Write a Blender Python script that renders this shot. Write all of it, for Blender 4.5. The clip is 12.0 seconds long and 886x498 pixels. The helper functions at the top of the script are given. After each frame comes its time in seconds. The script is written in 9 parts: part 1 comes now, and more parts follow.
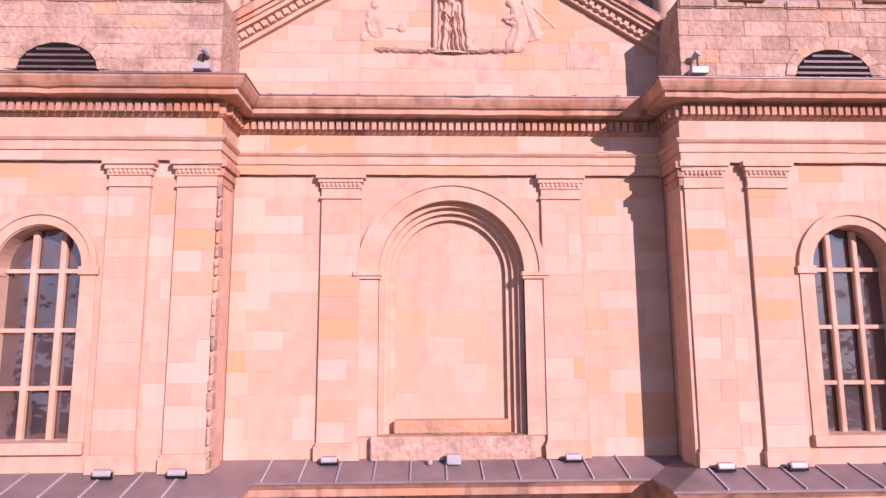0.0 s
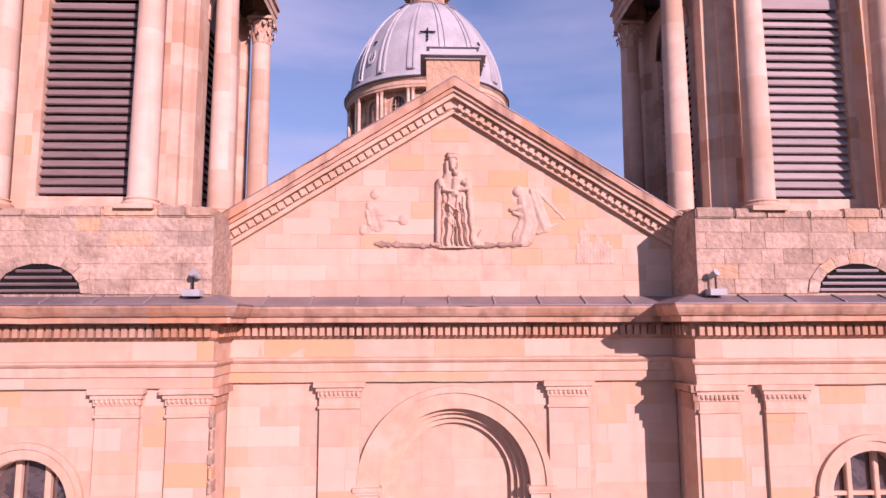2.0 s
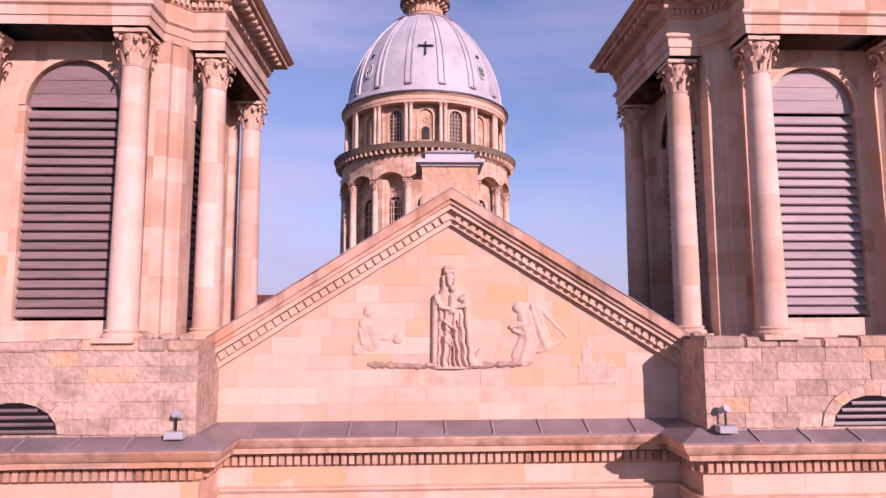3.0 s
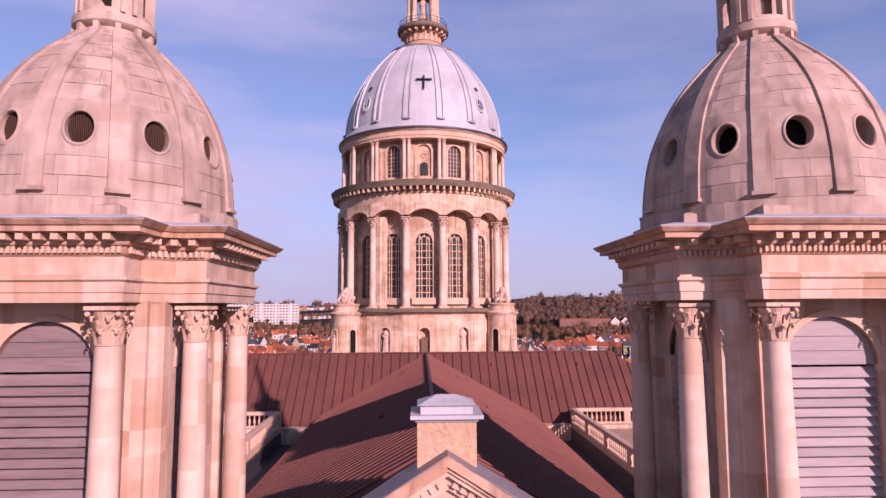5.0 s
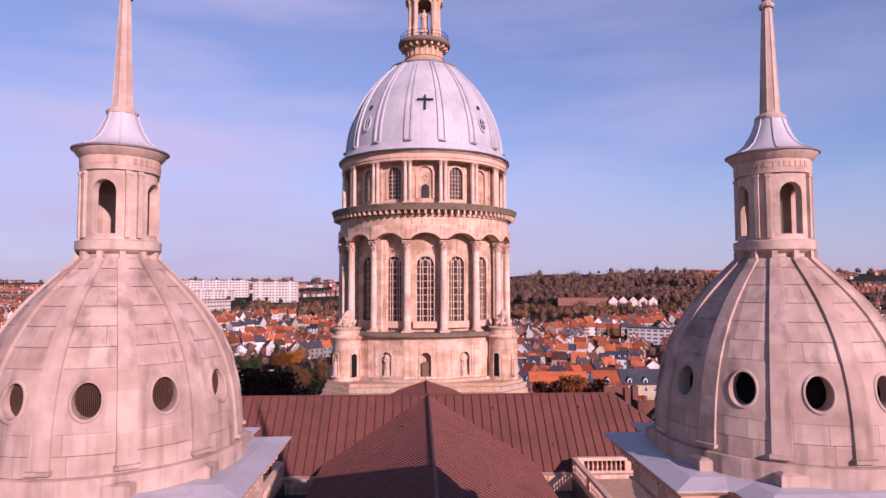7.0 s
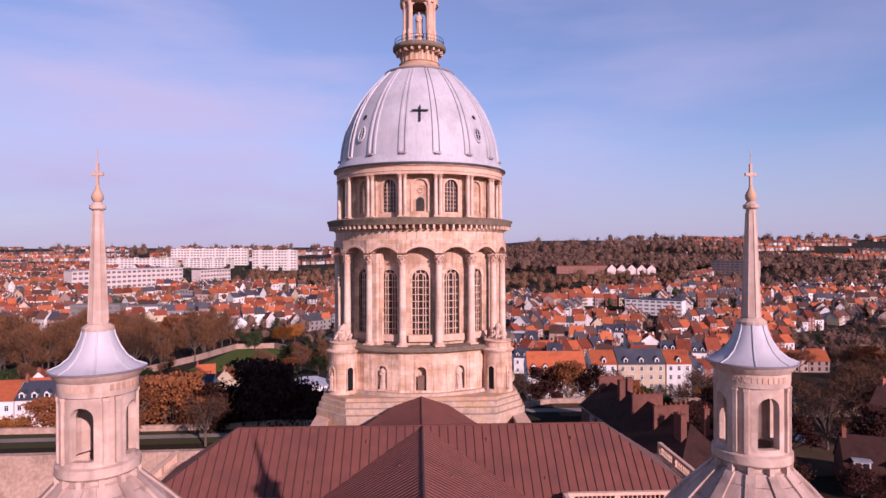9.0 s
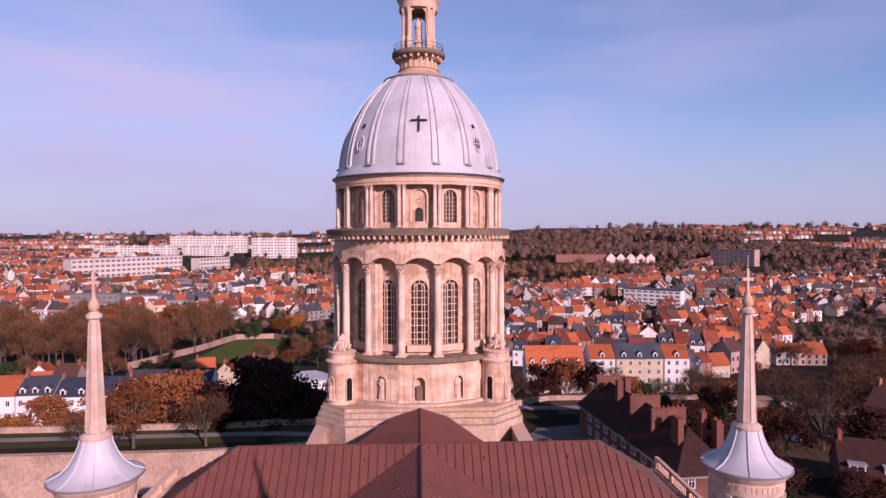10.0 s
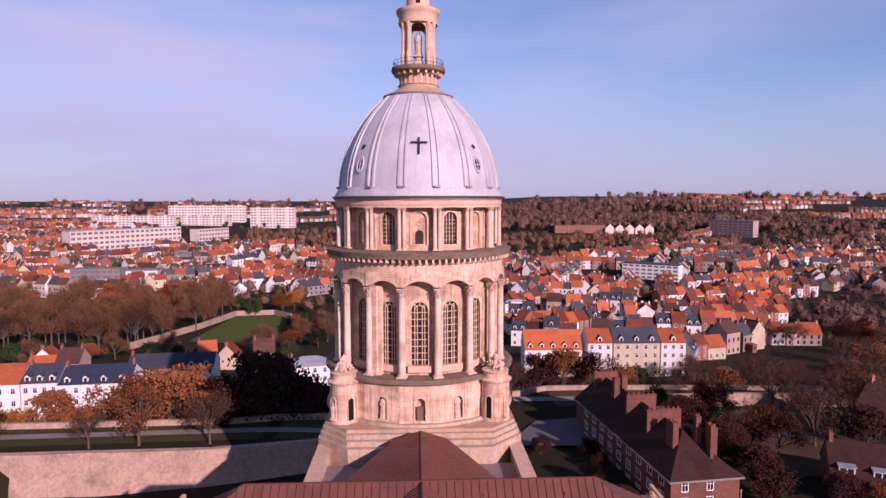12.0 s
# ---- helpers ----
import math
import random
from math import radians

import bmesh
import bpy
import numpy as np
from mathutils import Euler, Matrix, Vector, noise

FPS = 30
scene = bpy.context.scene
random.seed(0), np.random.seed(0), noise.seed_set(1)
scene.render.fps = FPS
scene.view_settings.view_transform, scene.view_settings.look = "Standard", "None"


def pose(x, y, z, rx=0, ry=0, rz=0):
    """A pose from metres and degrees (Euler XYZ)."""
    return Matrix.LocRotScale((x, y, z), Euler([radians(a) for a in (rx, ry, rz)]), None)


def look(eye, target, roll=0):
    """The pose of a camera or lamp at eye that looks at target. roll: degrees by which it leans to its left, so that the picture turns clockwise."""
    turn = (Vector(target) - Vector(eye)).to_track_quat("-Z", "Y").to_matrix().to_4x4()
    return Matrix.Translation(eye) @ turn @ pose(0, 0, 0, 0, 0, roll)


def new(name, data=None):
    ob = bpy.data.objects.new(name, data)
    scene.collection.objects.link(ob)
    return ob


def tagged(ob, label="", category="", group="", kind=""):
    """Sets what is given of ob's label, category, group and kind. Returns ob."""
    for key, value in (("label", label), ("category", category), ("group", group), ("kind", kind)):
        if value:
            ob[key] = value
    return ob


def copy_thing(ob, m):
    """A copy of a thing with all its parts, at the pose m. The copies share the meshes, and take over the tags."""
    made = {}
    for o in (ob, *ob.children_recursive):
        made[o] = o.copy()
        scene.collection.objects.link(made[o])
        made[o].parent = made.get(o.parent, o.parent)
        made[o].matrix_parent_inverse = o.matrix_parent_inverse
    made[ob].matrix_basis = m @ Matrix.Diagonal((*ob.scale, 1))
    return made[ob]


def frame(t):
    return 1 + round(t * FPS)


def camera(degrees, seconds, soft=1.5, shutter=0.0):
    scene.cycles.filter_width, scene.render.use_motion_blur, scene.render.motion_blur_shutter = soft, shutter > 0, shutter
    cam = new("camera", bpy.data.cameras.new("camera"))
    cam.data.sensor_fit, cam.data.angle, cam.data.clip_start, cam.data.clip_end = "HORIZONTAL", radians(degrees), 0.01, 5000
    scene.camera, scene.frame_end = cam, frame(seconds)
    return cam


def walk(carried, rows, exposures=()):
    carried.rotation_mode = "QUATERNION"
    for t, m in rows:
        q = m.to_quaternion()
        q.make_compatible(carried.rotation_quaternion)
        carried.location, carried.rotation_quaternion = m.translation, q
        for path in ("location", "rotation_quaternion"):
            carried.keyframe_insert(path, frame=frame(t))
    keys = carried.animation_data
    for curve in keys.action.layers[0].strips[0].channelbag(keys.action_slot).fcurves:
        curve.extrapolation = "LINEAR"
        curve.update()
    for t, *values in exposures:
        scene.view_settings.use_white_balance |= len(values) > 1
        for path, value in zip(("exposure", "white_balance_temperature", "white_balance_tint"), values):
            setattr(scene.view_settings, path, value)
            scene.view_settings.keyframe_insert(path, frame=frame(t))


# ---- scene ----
cam = camera(71.19, 12.0)
# seconds, place, then the degrees it looks up, leans and turns
ROWS = [
    (0.0, -0.626, 4.314, 20.423, 8.19, 0.29, -1.75),
    (0.5, -0.661, 4.239, 21.607, 7.81, 0.22, -1.81),
    (1.0, -0.669, 4.233, 22.894, 7.41, 0.23, -1.86),
    (1.5, -0.677, 4.260, 24.101, 7.01, 0.23, -1.91),
    (2.0, -0.726, 4.339, 25.434, 6.64, 0.18, -1.96),
    (2.5, -0.736, 4.473, 26.712, 6.38, 0.17, -2.05),
    (3.0, -0.656, 4.653, 28.165, 6.18, 0.22, -2.07),
    (3.2, -0.632, 4.722, 28.688, 6.08, 0.24, -2.07),
    (4.8, -0.542, 4.965, 33.248, 5.52, 0.35, -2.12),
    (5.0, -0.561, 4.926, 33.837, 5.46, 0.33, -2.14),
    (5.5, -0.621, 4.838, 35.231, 5.17, 0.29, -2.19),
    (6.0, -0.704, 4.767, 36.725, 4.68, 0.24, -2.21),
    (6.5, -0.784, 4.746, 38.118, 4.03, 0.21, -2.24),
    (7.0, -0.851, 4.742, 39.691, 3.18, 0.16, -2.27),
    (7.2, -0.871, 4.736, 40.274, 2.80, 0.13, -2.27),
    (8.8, -0.375, 4.613, 45.094, 0.19, 0.28, -2.32),
    (9.0, -0.330, 4.626, 45.660, -0.09, 0.24, -2.33),
    (9.5, -0.243, 4.588, 47.038, -0.75, 0.17, -2.34),
    (10.0, -0.251, 4.667, 48.586, -1.34, 0.14, -2.38),
    (10.5, -0.297, 4.726, 50.187, -2.10, 0.08, -2.40),
    (11.0, -0.328, 4.770, 51.894, -2.91, 0.05, -2.42),
    (11.5, -0.352, 4.720, 53.611, -3.67, 0.05, -2.43),
    (12.0, -0.386, 4.627, 55.476, -4.46, 0.08, -2.48),
]
EXPOSURES = [(0.0, 0.35, 6250, 52), (4.0, 0.3, 6250, 52), (12.0, 0.22, 6200, 50)]
walk(cam, [(t, pose(x, y, z, 90 + pitch, roll, yaw)) for t, x, y, z, pitch, roll, yaw in ROWS], EXPOSURES)

# ---- light ----
SUN_ELEVATION, SUN_SIDE = 21.8, 30.0  # the sun stands low, in front of the facade and to its right
sun_way = Vector((math.sin(radians(SUN_SIDE)) * math.cos(radians(SUN_ELEVATION)), -math.cos(radians(SUN_SIDE)) * math.cos(radians(SUN_ELEVATION)), math.sin(radians(SUN_ELEVATION))))
sun = new("sun", bpy.data.lights.new("sun", "SUN"))
sun.data.energy, sun.data.angle, sun.data.color = 5.0, radians(0.6), (1.0, 0.86, 0.745)
sun.matrix_world = look(sun_way * 100, (0, 0, 0))
world = bpy.data.worlds.new("world")
scene.world = world
world.use_nodes = True
wn, wl = world.node_tree.nodes, world.node_tree.links
wn.clear()
w_out, w_bg, w_sky = wn.new("ShaderNodeOutputWorld"), wn.new("ShaderNodeBackground"), wn.new("ShaderNodeTexSky")
w_sky.sky_type, w_sky.sun_disc = "NISHITA", False
w_sky.sun_elevation, w_sky.sun_rotation = radians(SUN_ELEVATION), radians(180 - SUN_SIDE)
w_sky.air_density, w_sky.dust_density, w_sky.ozone_density = 1.1, 0.2, 2.0
w_bg.inputs["Strength"].default_value = 0.072
w_co, w_map, w_noise, w_ramp, w_mix = (wn.new("ShaderNode" + k) for k in ("TexCoord", "Mapping", "TexNoise", "ValToRGB", "MixRGB"))
w_map.inputs["Scale"].default_value = (-1.0, 1.0, 4.5)
w_map.inputs["Rotation"].default_value = (0.12, 0.1, 0.0)
w_noise.inputs["Scale"].default_value, w_noise.inputs["Detail"].default_value = 1.6, 7
w_ramp.color_ramp.elements[0].position, w_ramp.color_ramp.elements[1].position = 0.43, 0.67
w_ramp.color_ramp.elements[0].color = (0.24, 0.24, 0.24, 1)
w_ramp.color_ramp.elements[1].color = (0.92, 0.92, 0.92, 1)
w_mix.inputs["Color2"].default_value = (6.1, 6.7, 8.2, 1)
wl.new(w_co.outputs["Generated"], w_map.inputs["Vector"])
wl.new(w_map.outputs["Vector"], w_noise.inputs["Vector"])
wl.new(w_noise.outputs["Fac"], w_ramp.inputs["Fac"])
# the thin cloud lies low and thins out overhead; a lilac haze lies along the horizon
w_sep, w_thin, w_mul, w_low, w_haze = (wn.new("ShaderNode" + k) for k in ("SeparateXYZ", "MapRange", "Math", "MapRange", "MixRGB"))
w_mul.operation = "MULTIPLY"
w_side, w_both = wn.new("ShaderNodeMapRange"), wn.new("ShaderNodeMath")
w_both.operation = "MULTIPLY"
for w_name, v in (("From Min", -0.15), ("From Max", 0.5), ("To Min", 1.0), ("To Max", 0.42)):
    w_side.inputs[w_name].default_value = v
for w_node, lo, hi, first, last in ((w_thin, 0.38, 0.70, 1.0, 0.05), (w_low, 0.0, 0.16, 0.75, 0.0)):
    for w_name, v in (("From Min", lo), ("From Max", hi), ("To Min", first), ("To Max", last)):
        w_node.inputs[w_name].default_value = v
    wl.new(w_sep.outputs["Z"], w_node.inputs["Value"])
wl.new(w_co.outputs["Generated"], w_sep.inputs["Vector"])
wl.new(w_ramp.outputs["Color"], w_mul.inputs[0])
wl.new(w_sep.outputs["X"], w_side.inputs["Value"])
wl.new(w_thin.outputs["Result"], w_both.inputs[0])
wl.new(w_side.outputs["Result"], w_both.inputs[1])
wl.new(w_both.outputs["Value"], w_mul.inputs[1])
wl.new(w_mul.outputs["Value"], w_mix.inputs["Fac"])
w_blue = wn.new("ShaderNodeMixRGB")
w_blue.blend_type = "MULTIPLY"
w_blue.inputs["Fac"].default_value, w_blue.inputs["Color2"].default_value = 1.0, (0.82, 1.18, 1.33, 1)
wl.new(w_sky.outputs["Color"], w_blue.inputs["Color1"])
wl.new(w_blue.outputs["Color"], w_mix.inputs["Color1"])
w_haze.inputs["Color2"].default_value = (4.9, 5.05, 6.5, 1)
wl.new(w_low.outputs["Result"], w_haze.inputs["Fac"])
wl.new(w_mix.outputs["Color"], w_haze.inputs["Color1"])
wl.new(w_haze.outputs["Color"], w_bg.inputs["Color"])
wl.new(w_bg.outputs["Background"], w_out.inputs["Surface"])


# ---- materials ----
def material(name, colour, second=None, third=None, rough=0.85, metal=0.0, grain=6.0, stain=0.5, bump=0.15, random_mix=0.0, island=False, accent=None, streak=0.0, stretch=(1, 1, 1), blocks=None, block_mix=0.0, block_colour=None, bloom=None, courses=0.0):
    """A surface whose colour varies by a fine grain, a broad stain, vertical streaks and from piece to piece."""
    m = bpy.data.materials.new(name)
    m.use_nodes = True
    n, l = m.node_tree.nodes, m.node_tree.links
    b = n["Principled BSDF"]
    b.inputs["Roughness"].default_value, b.inputs["Metallic"].default_value = rough, metal
    if rough >= 0.8:
        b.inputs["Specular IOR Level"].default_value = 0.15
    second = second or tuple(c * 0.8 for c in colour)
    third = third or tuple(c * 0.6 for c in colour)
    geo, mp = n.new("ShaderNodeNewGeometry"), n.new("ShaderNodeMapping")
    mp.inputs["Scale"].default_value = stretch
    l.new(geo.outputs["Position"], mp.inputs["Vector"])

    def tex(scale, detail):
        t = n.new("ShaderNodeTexNoise")
        t.inputs["Scale"].default_value, t.inputs["Detail"].default_value = scale, detail
        l.new(mp.outputs["Vector"], t.inputs["Vector"])
        return t

    def mix(fac, a, c):
        x = n.new("ShaderNodeMixRGB")
        if isinstance(fac, float):
            x.inputs["Fac"].default_value = fac
        else:
            l.new(fac, x.inputs["Fac"])
        for socket, v in (("Color1", a), ("Color2", c)):
            if isinstance(v, tuple):
                x.inputs[socket].default_value = (*v, 1)
            else:
                l.new(v, x.inputs[socket])
        return x.outputs["Color"]

    def ramp(value, lo, hi, top=1.0):
        r = n.new("ShaderNodeMapRange")
        r.inputs["From Min"].default_value, r.inputs["From Max"].default_value, r.inputs["To Max"].default_value = lo, hi, top
        l.new(value, r.inputs["Value"])
        return r.outputs["Result"]

    fine, broad = tex(grain, 6), tex(stain, 5)
    c = mix(ramp(fine.outputs["Fac"], 0.3, 0.72), colour, second)
    c = mix(ramp(broad.outputs["Fac"], 0.5, 0.78, 0.75), c, third)
    if random_mix or accent:
        if island:
            rnd = geo.outputs["Random Per Island"]
        else:
            info = n.new("ShaderNodeObjectInfo")
            rnd = info.outputs["Random"]
        if random_mix:
            hsv = n.new("ShaderNodeHueSaturation")
            l.new(ramp(rnd, 0.0, 1.0), hsv.inputs["Value"])
            v = n.new("ShaderNodeMapRange")
            v.inputs["To Min"].default_value, v.inputs["To Max"].default_value = 1 - random_mix, 1 + random_mix * 0.5
            l.new(rnd, v.inputs["Value"])
            l.new(v.outputs["Result"], hsv.inputs["Value"])
            l.new(c, hsv.inputs["Color"])
            c = hsv.outputs["Color"]
        if accent:
            w = n.new("ShaderNodeTexWhiteNoise")
            w.noise_dimensions = "1D"
            l.new(rnd, w.inputs["W"])
            c = mix(ramp(w.outputs["Value"], accent[1], 1.0, 0.85), c, accent[0])
            if len(accent) > 2:
                c = mix(ramp(w.outputs["Value"], 0.34, 0.0, 0.55), c, accent[2])
    if blocks:
        # each drum or block of the masonry has its own tone
        div, flo, wn_ = n.new("ShaderNodeVectorMath"), n.new("ShaderNodeVectorMath"), n.new("ShaderNodeTexWhiteNoise")
        div.operation, flo.operation = "DIVIDE", "FLOOR"
        div.inputs[1].default_value = blocks
        l.new(geo.outputs["Position"], div.inputs[0])
        l.new(div.outputs["Vector"], flo.inputs[0])
        l.new(flo.outputs["Vector"], wn_.inputs["Vector"])
        c = mix(ramp(wn_.outputs["Value"], 0.55, 1.0, block_mix), c, block_colour or third)
        c = mix(ramp(wn_.outputs["Value"], 0.45, 0.0, block_mix * 0.35), c, tuple(min(1.0, v * 1.12) for v in colour))
    if bloom:
        # pale, cleaner patches and yellowed ones of a metre or two
        c = mix(ramp(tex(1.3, 7).outputs["Fac"], 0.50, 0.66, 0.22), c, bloom[0])
        c = mix(ramp(tex(0.75, 7).outputs["Fac"], 0.52, 0.66, 0.4), c, bloom[1])
    if courses:
        # dark beds between the courses, broken where the joint is still full
        cut, frac, line_ = n.new("ShaderNodeSeparateXYZ"), n.new("ShaderNodeMath"), n.new("ShaderNodeMath")
        l.new(geo.outputs["Position"], cut.inputs["Vector"])
        frac.operation, line_.operation = "PINGPONG", "MULTIPLY"
        frac.inputs[1].default_value = courses / 2
        l.new(cut.outputs["Z"], frac.inputs[0])
        l.new(ramp(frac.outputs["Value"], 0.035, 0.0), line_.inputs[0])
        l.new(ramp(tex(0.7, 4).outputs["Fac"], 0.44, 0.64, 0.5), line_.inputs[1])
        c = mix(line_.outputs["Value"], c, third)
    if streak:
        mp2 = n.new("ShaderNodeMapping")
        mp2.inputs["Scale"].default_value = (3.2, 3.2, 0.22)
        l.new(geo.outputs["Position"], mp2.inputs["Vector"])
        s = n.new("ShaderNodeTexNoise")
        s.inputs["Scale"].default_value, s.inputs["Detail"].default_value = 1.0, 5
        l.new(mp2.outputs["Vector"], s.inputs["Vector"])
        c = mix(ramp(s.outputs["Fac"], 0.52, 0.8, streak), c, third)
    l.new(c, b.inputs["Base Color"])
    if bump:
        bp = n.new("ShaderNodeBump")
        bp.inputs["Strength"].default_value, bp.inputs["Distance"].default_value = bump, 0.05
        l.new(fine.outputs["Fac"], bp.inputs["Height"])
        l.new(bp.outputs["Normal"], b.inputs["Normal"])
    return m


OCHRE = (0.59, 0.325, 0.165)
STONE = material("limestone", (0.615, 0.41, 0.30), (0.53, 0.338, 0.238), (0.40, 0.24, 0.155), grain=4, stain=0.5, bump=0.35, streak=0.45, bloom=((0.70, 0.53, 0.43), (0.56, 0.33, 0.20)), blocks=(1.1, 1.1, 0.43), block_mix=0.4, block_colour=(0.55, 0.33, 0.20))
TOWER_STONE = material("tower_stone", (0.62, 0.43, 0.325), (0.53, 0.355, 0.26), (0.31, 0.185, 0.12), grain=4, stain=0.8, bump=0.35, streak=0.6, bloom=((0.68, 0.52, 0.43), (0.50, 0.30, 0.185)), blocks=(0.62, 0.62, 0.5), block_mix=0.85, block_colour=(0.40, 0.22, 0.13))
ASHLAR = material("ashlar", (0.615, 0.402, 0.295), (0.56, 0.352, 0.25), (0.45, 0.262, 0.168), grain=3, stain=0.3, bump=0.25, random_mix=0.07, streak=0.3, accent=(OCHRE, 0.70, (0.68, 0.485, 0.38)))
ROUGH_STONE = material("weathered_ashlar", (0.58, 0.405, 0.305), (0.40, 0.265, 0.19), (0.17, 0.11, 0.08), grain=9, stain=2.6, bump=1.0, random_mix=0.24, accent=(OCHRE, 0.86), streak=0.3, bloom=((0.64, 0.49, 0.40), (0.36, 0.24, 0.175)))
DIRTY_STONE = material("rain_stained_ashlar", (0.60, 0.40, 0.29), (0.54, 0.35, 0.25), (0.27, 0.18, 0.135), grain=5, stain=1.5, bump=0.4, random_mix=0.06, bloom=((0.62, 0.44, 0.34), (0.33, 0.22, 0.165)))
LEDGE_DIRT = material("sooty_ledge", (0.25, 0.165, 0.125), (0.40, 0.27, 0.20), (0.10, 0.065, 0.05), grain=4, stain=1.4, bump=0.6)
LANTERN_STONE = material("grey_lantern_stone", (0.55, 0.395, 0.31), (0.45, 0.315, 0.245), (0.22, 0.145, 0.11), grain=5, stain=1.2, bump=0.4, streak=0.7, blocks=(0.5, 0.5, 0.33), block_mix=0.5, block_colour=(0.42, 0.27, 0.195))
JOINT = material("mortar", (0.56, 0.375, 0.27), (0.49, 0.32, 0.225), (0.42, 0.27, 0.19), grain=6, stain=0.8)
CORNICE_STONE = material("cornice_stone", (0.57, 0.36, 0.255), (0.42, 0.235, 0.155), (0.12, 0.066, 0.048), grain=3.5, stain=0.7, bump=0.5, streak=0.85, blocks=(1.5, 1.5, 5.0), block_mix=0.8, block_colour=(0.47, 0.235, 0.13))
DOME_JOINT = material("dome_mortar", (0.40, 0.285, 0.23), (0.33, 0.235, 0.185), (0.22, 0.15, 0.115), grain=5, stain=0.8, bump=0.3)
DOME_STONE = material("dome_stone", (0.50, 0.355, 0.285), (0.37, 0.255, 0.20), (0.15, 0.098, 0.078), grain=2.4, stain=0.8, bump=0.55, streak=0.9, random_mix=0.13, blocks=(0.8, 0.8, 0.4), block_mix=0.35, block_colour=(0.32, 0.20, 0.15), bloom=((0.56, 0.43, 0.36), (0.36, 0.225, 0.165)))
PALE_SHAFT = material("pale_column_stone", (0.70, 0.53, 0.41), (0.58, 0.41, 0.30), (0.27, 0.17, 0.115), grain=2.0, stain=0.4, bump=0.3, streak=0.7, blocks=(3.0, 3.0, 1.1), block_mix=0.45, block_colour=(0.49, 0.32, 0.22), courses=1.1)
DRUM_STONE = material("drum_stone", (0.70, 0.48, 0.355), (0.54, 0.345, 0.235), (0.13, 0.078, 0.05), grain=1.6, stain=0.35, bump=0.7, streak=0.8, bloom=((0.74, 0.56, 0.43), (0.50, 0.27, 0.13)), blocks=(1.3, 1.3, 0.6), block_mix=0.6, block_colour=(0.40, 0.225, 0.125), courses=0.6)
# inner walls: streaked stone, its base darker to deepen the recess shade
STAINED_SHADED = material("stained_inner_stone", (0.62, 0.41, 0.285), (0.48, 0.30, 0.20), (0.15, 0.09, 0.058), grain=1.6, stain=0.4, bump=0.5, streak=0.8, blocks=(1.3, 1.3, 0.6), block_mix=0.5, block_colour=(0.34, 0.19, 0.105), courses=0.6)
GREY_STONE = material("mossy_stone", (0.23, 0.165, 0.115), (0.15, 0.11, 0.078), (0.075, 0.062, 0.042), grain=3, stain=0.7, bump=0.6, streak=0.5)
ORANGE_STONE = material("lichen_stone", (0.50, 0.315, 0.205), (0.37, 0.235, 0.155), (0.20, 0.145, 0.10), grain=1.8, stain=0.5, bump=0.4, bloom=((0.42, 0.33, 0.27), (0.50, 0.25, 0.07)), streak=0.4)
LEDGE_STONE = material("worn_ledge_stone", (0.50, 0.36, 0.26), (0.36, 0.25, 0.18), (0.14, 0.095, 0.065), grain=2.2, stain=0.5, bump=0.6, bloom=((0.56, 0.44, 0.35), (0.50, 0.27, 0.09)), streak=0.6)
LEAD = material("lead", (0.45, 0.425, 0.435), (0.41, 0.385, 0.395), (0.27, 0.25, 0.26), rough=0.6, metal=0.0, grain=0.5, stain=0.25, bump=0.08, streak=0.6)
DARK_LEAD = material("dark_lead", (0.27, 0.21, 0.21), (0.21, 0.16, 0.16), (0.13, 0.10, 0.10), rough=0.55, metal=0.2, grain=2.5, stain=0.8, bump=0.15, blocks=(0.98, 40.0, 40.0), block_mix=0.35, block_colour=(0.19, 0.14, 0.14))
# lead, blackened further so the gutters read as deep in shade
BLACK_LEAD_SHADE = material("black_lead", (0.05, 0.046, 0.052), (0.035, 0.032, 0.038), (0.09, 0.08, 0.085), rough=0.5, metal=0.1, grain=2.0, stain=0.5, bump=0.15)
LEAD_ROLLS = material("lead_rolls", (0.33, 0.265, 0.265), (0.26, 0.21, 0.21), (0.17, 0.13, 0.13), rough=0.55, metal=0.2, grain=3, stain=1.0, bump=0.1)
COPPER = material("brown_copper", (0.165, 0.056, 0.041), (0.128, 0.046, 0.035), (0.09, 0.037, 0.030), rough=0.82, metal=0.0, grain=1.0, stain=0.2, bump=0.06, streak=0.3, random_mix=0.0, blocks=(1.16, 40.0, 40.0), block_mix=0.25, block_colour=(0.11, 0.046, 0.036))
# paler than the sheet: the sun on the seam fronts is in the colour
SEAM_BROWN = material("worn_brown_seams", (0.215, 0.080, 0.060), (0.17, 0.062, 0.046), (0.13, 0.05, 0.038), rough=0.82, grain=2.0, stain=0.4, bump=0.1)
SEAM_METAL = material("dark_seams", (0.075, 0.032, 0.026), (0.055, 0.025, 0.022), (0.11, 0.05, 0.04), rough=0.6, metal=0.1, grain=2.0, stain=0.4, bump=0.1)
DARK_BOARD = material("dark_brown_slats", (0.085, 0.042, 0.028), (0.06, 0.031, 0.022), (0.025, 0.016, 0.014), grain=3, stain=1.0, bump=0.1)
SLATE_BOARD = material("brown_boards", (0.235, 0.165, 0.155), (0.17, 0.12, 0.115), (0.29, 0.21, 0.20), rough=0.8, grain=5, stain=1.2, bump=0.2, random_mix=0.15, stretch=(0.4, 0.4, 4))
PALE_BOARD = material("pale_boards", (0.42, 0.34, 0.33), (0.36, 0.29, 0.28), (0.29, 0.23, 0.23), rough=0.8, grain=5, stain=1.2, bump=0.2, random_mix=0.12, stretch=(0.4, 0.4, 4))
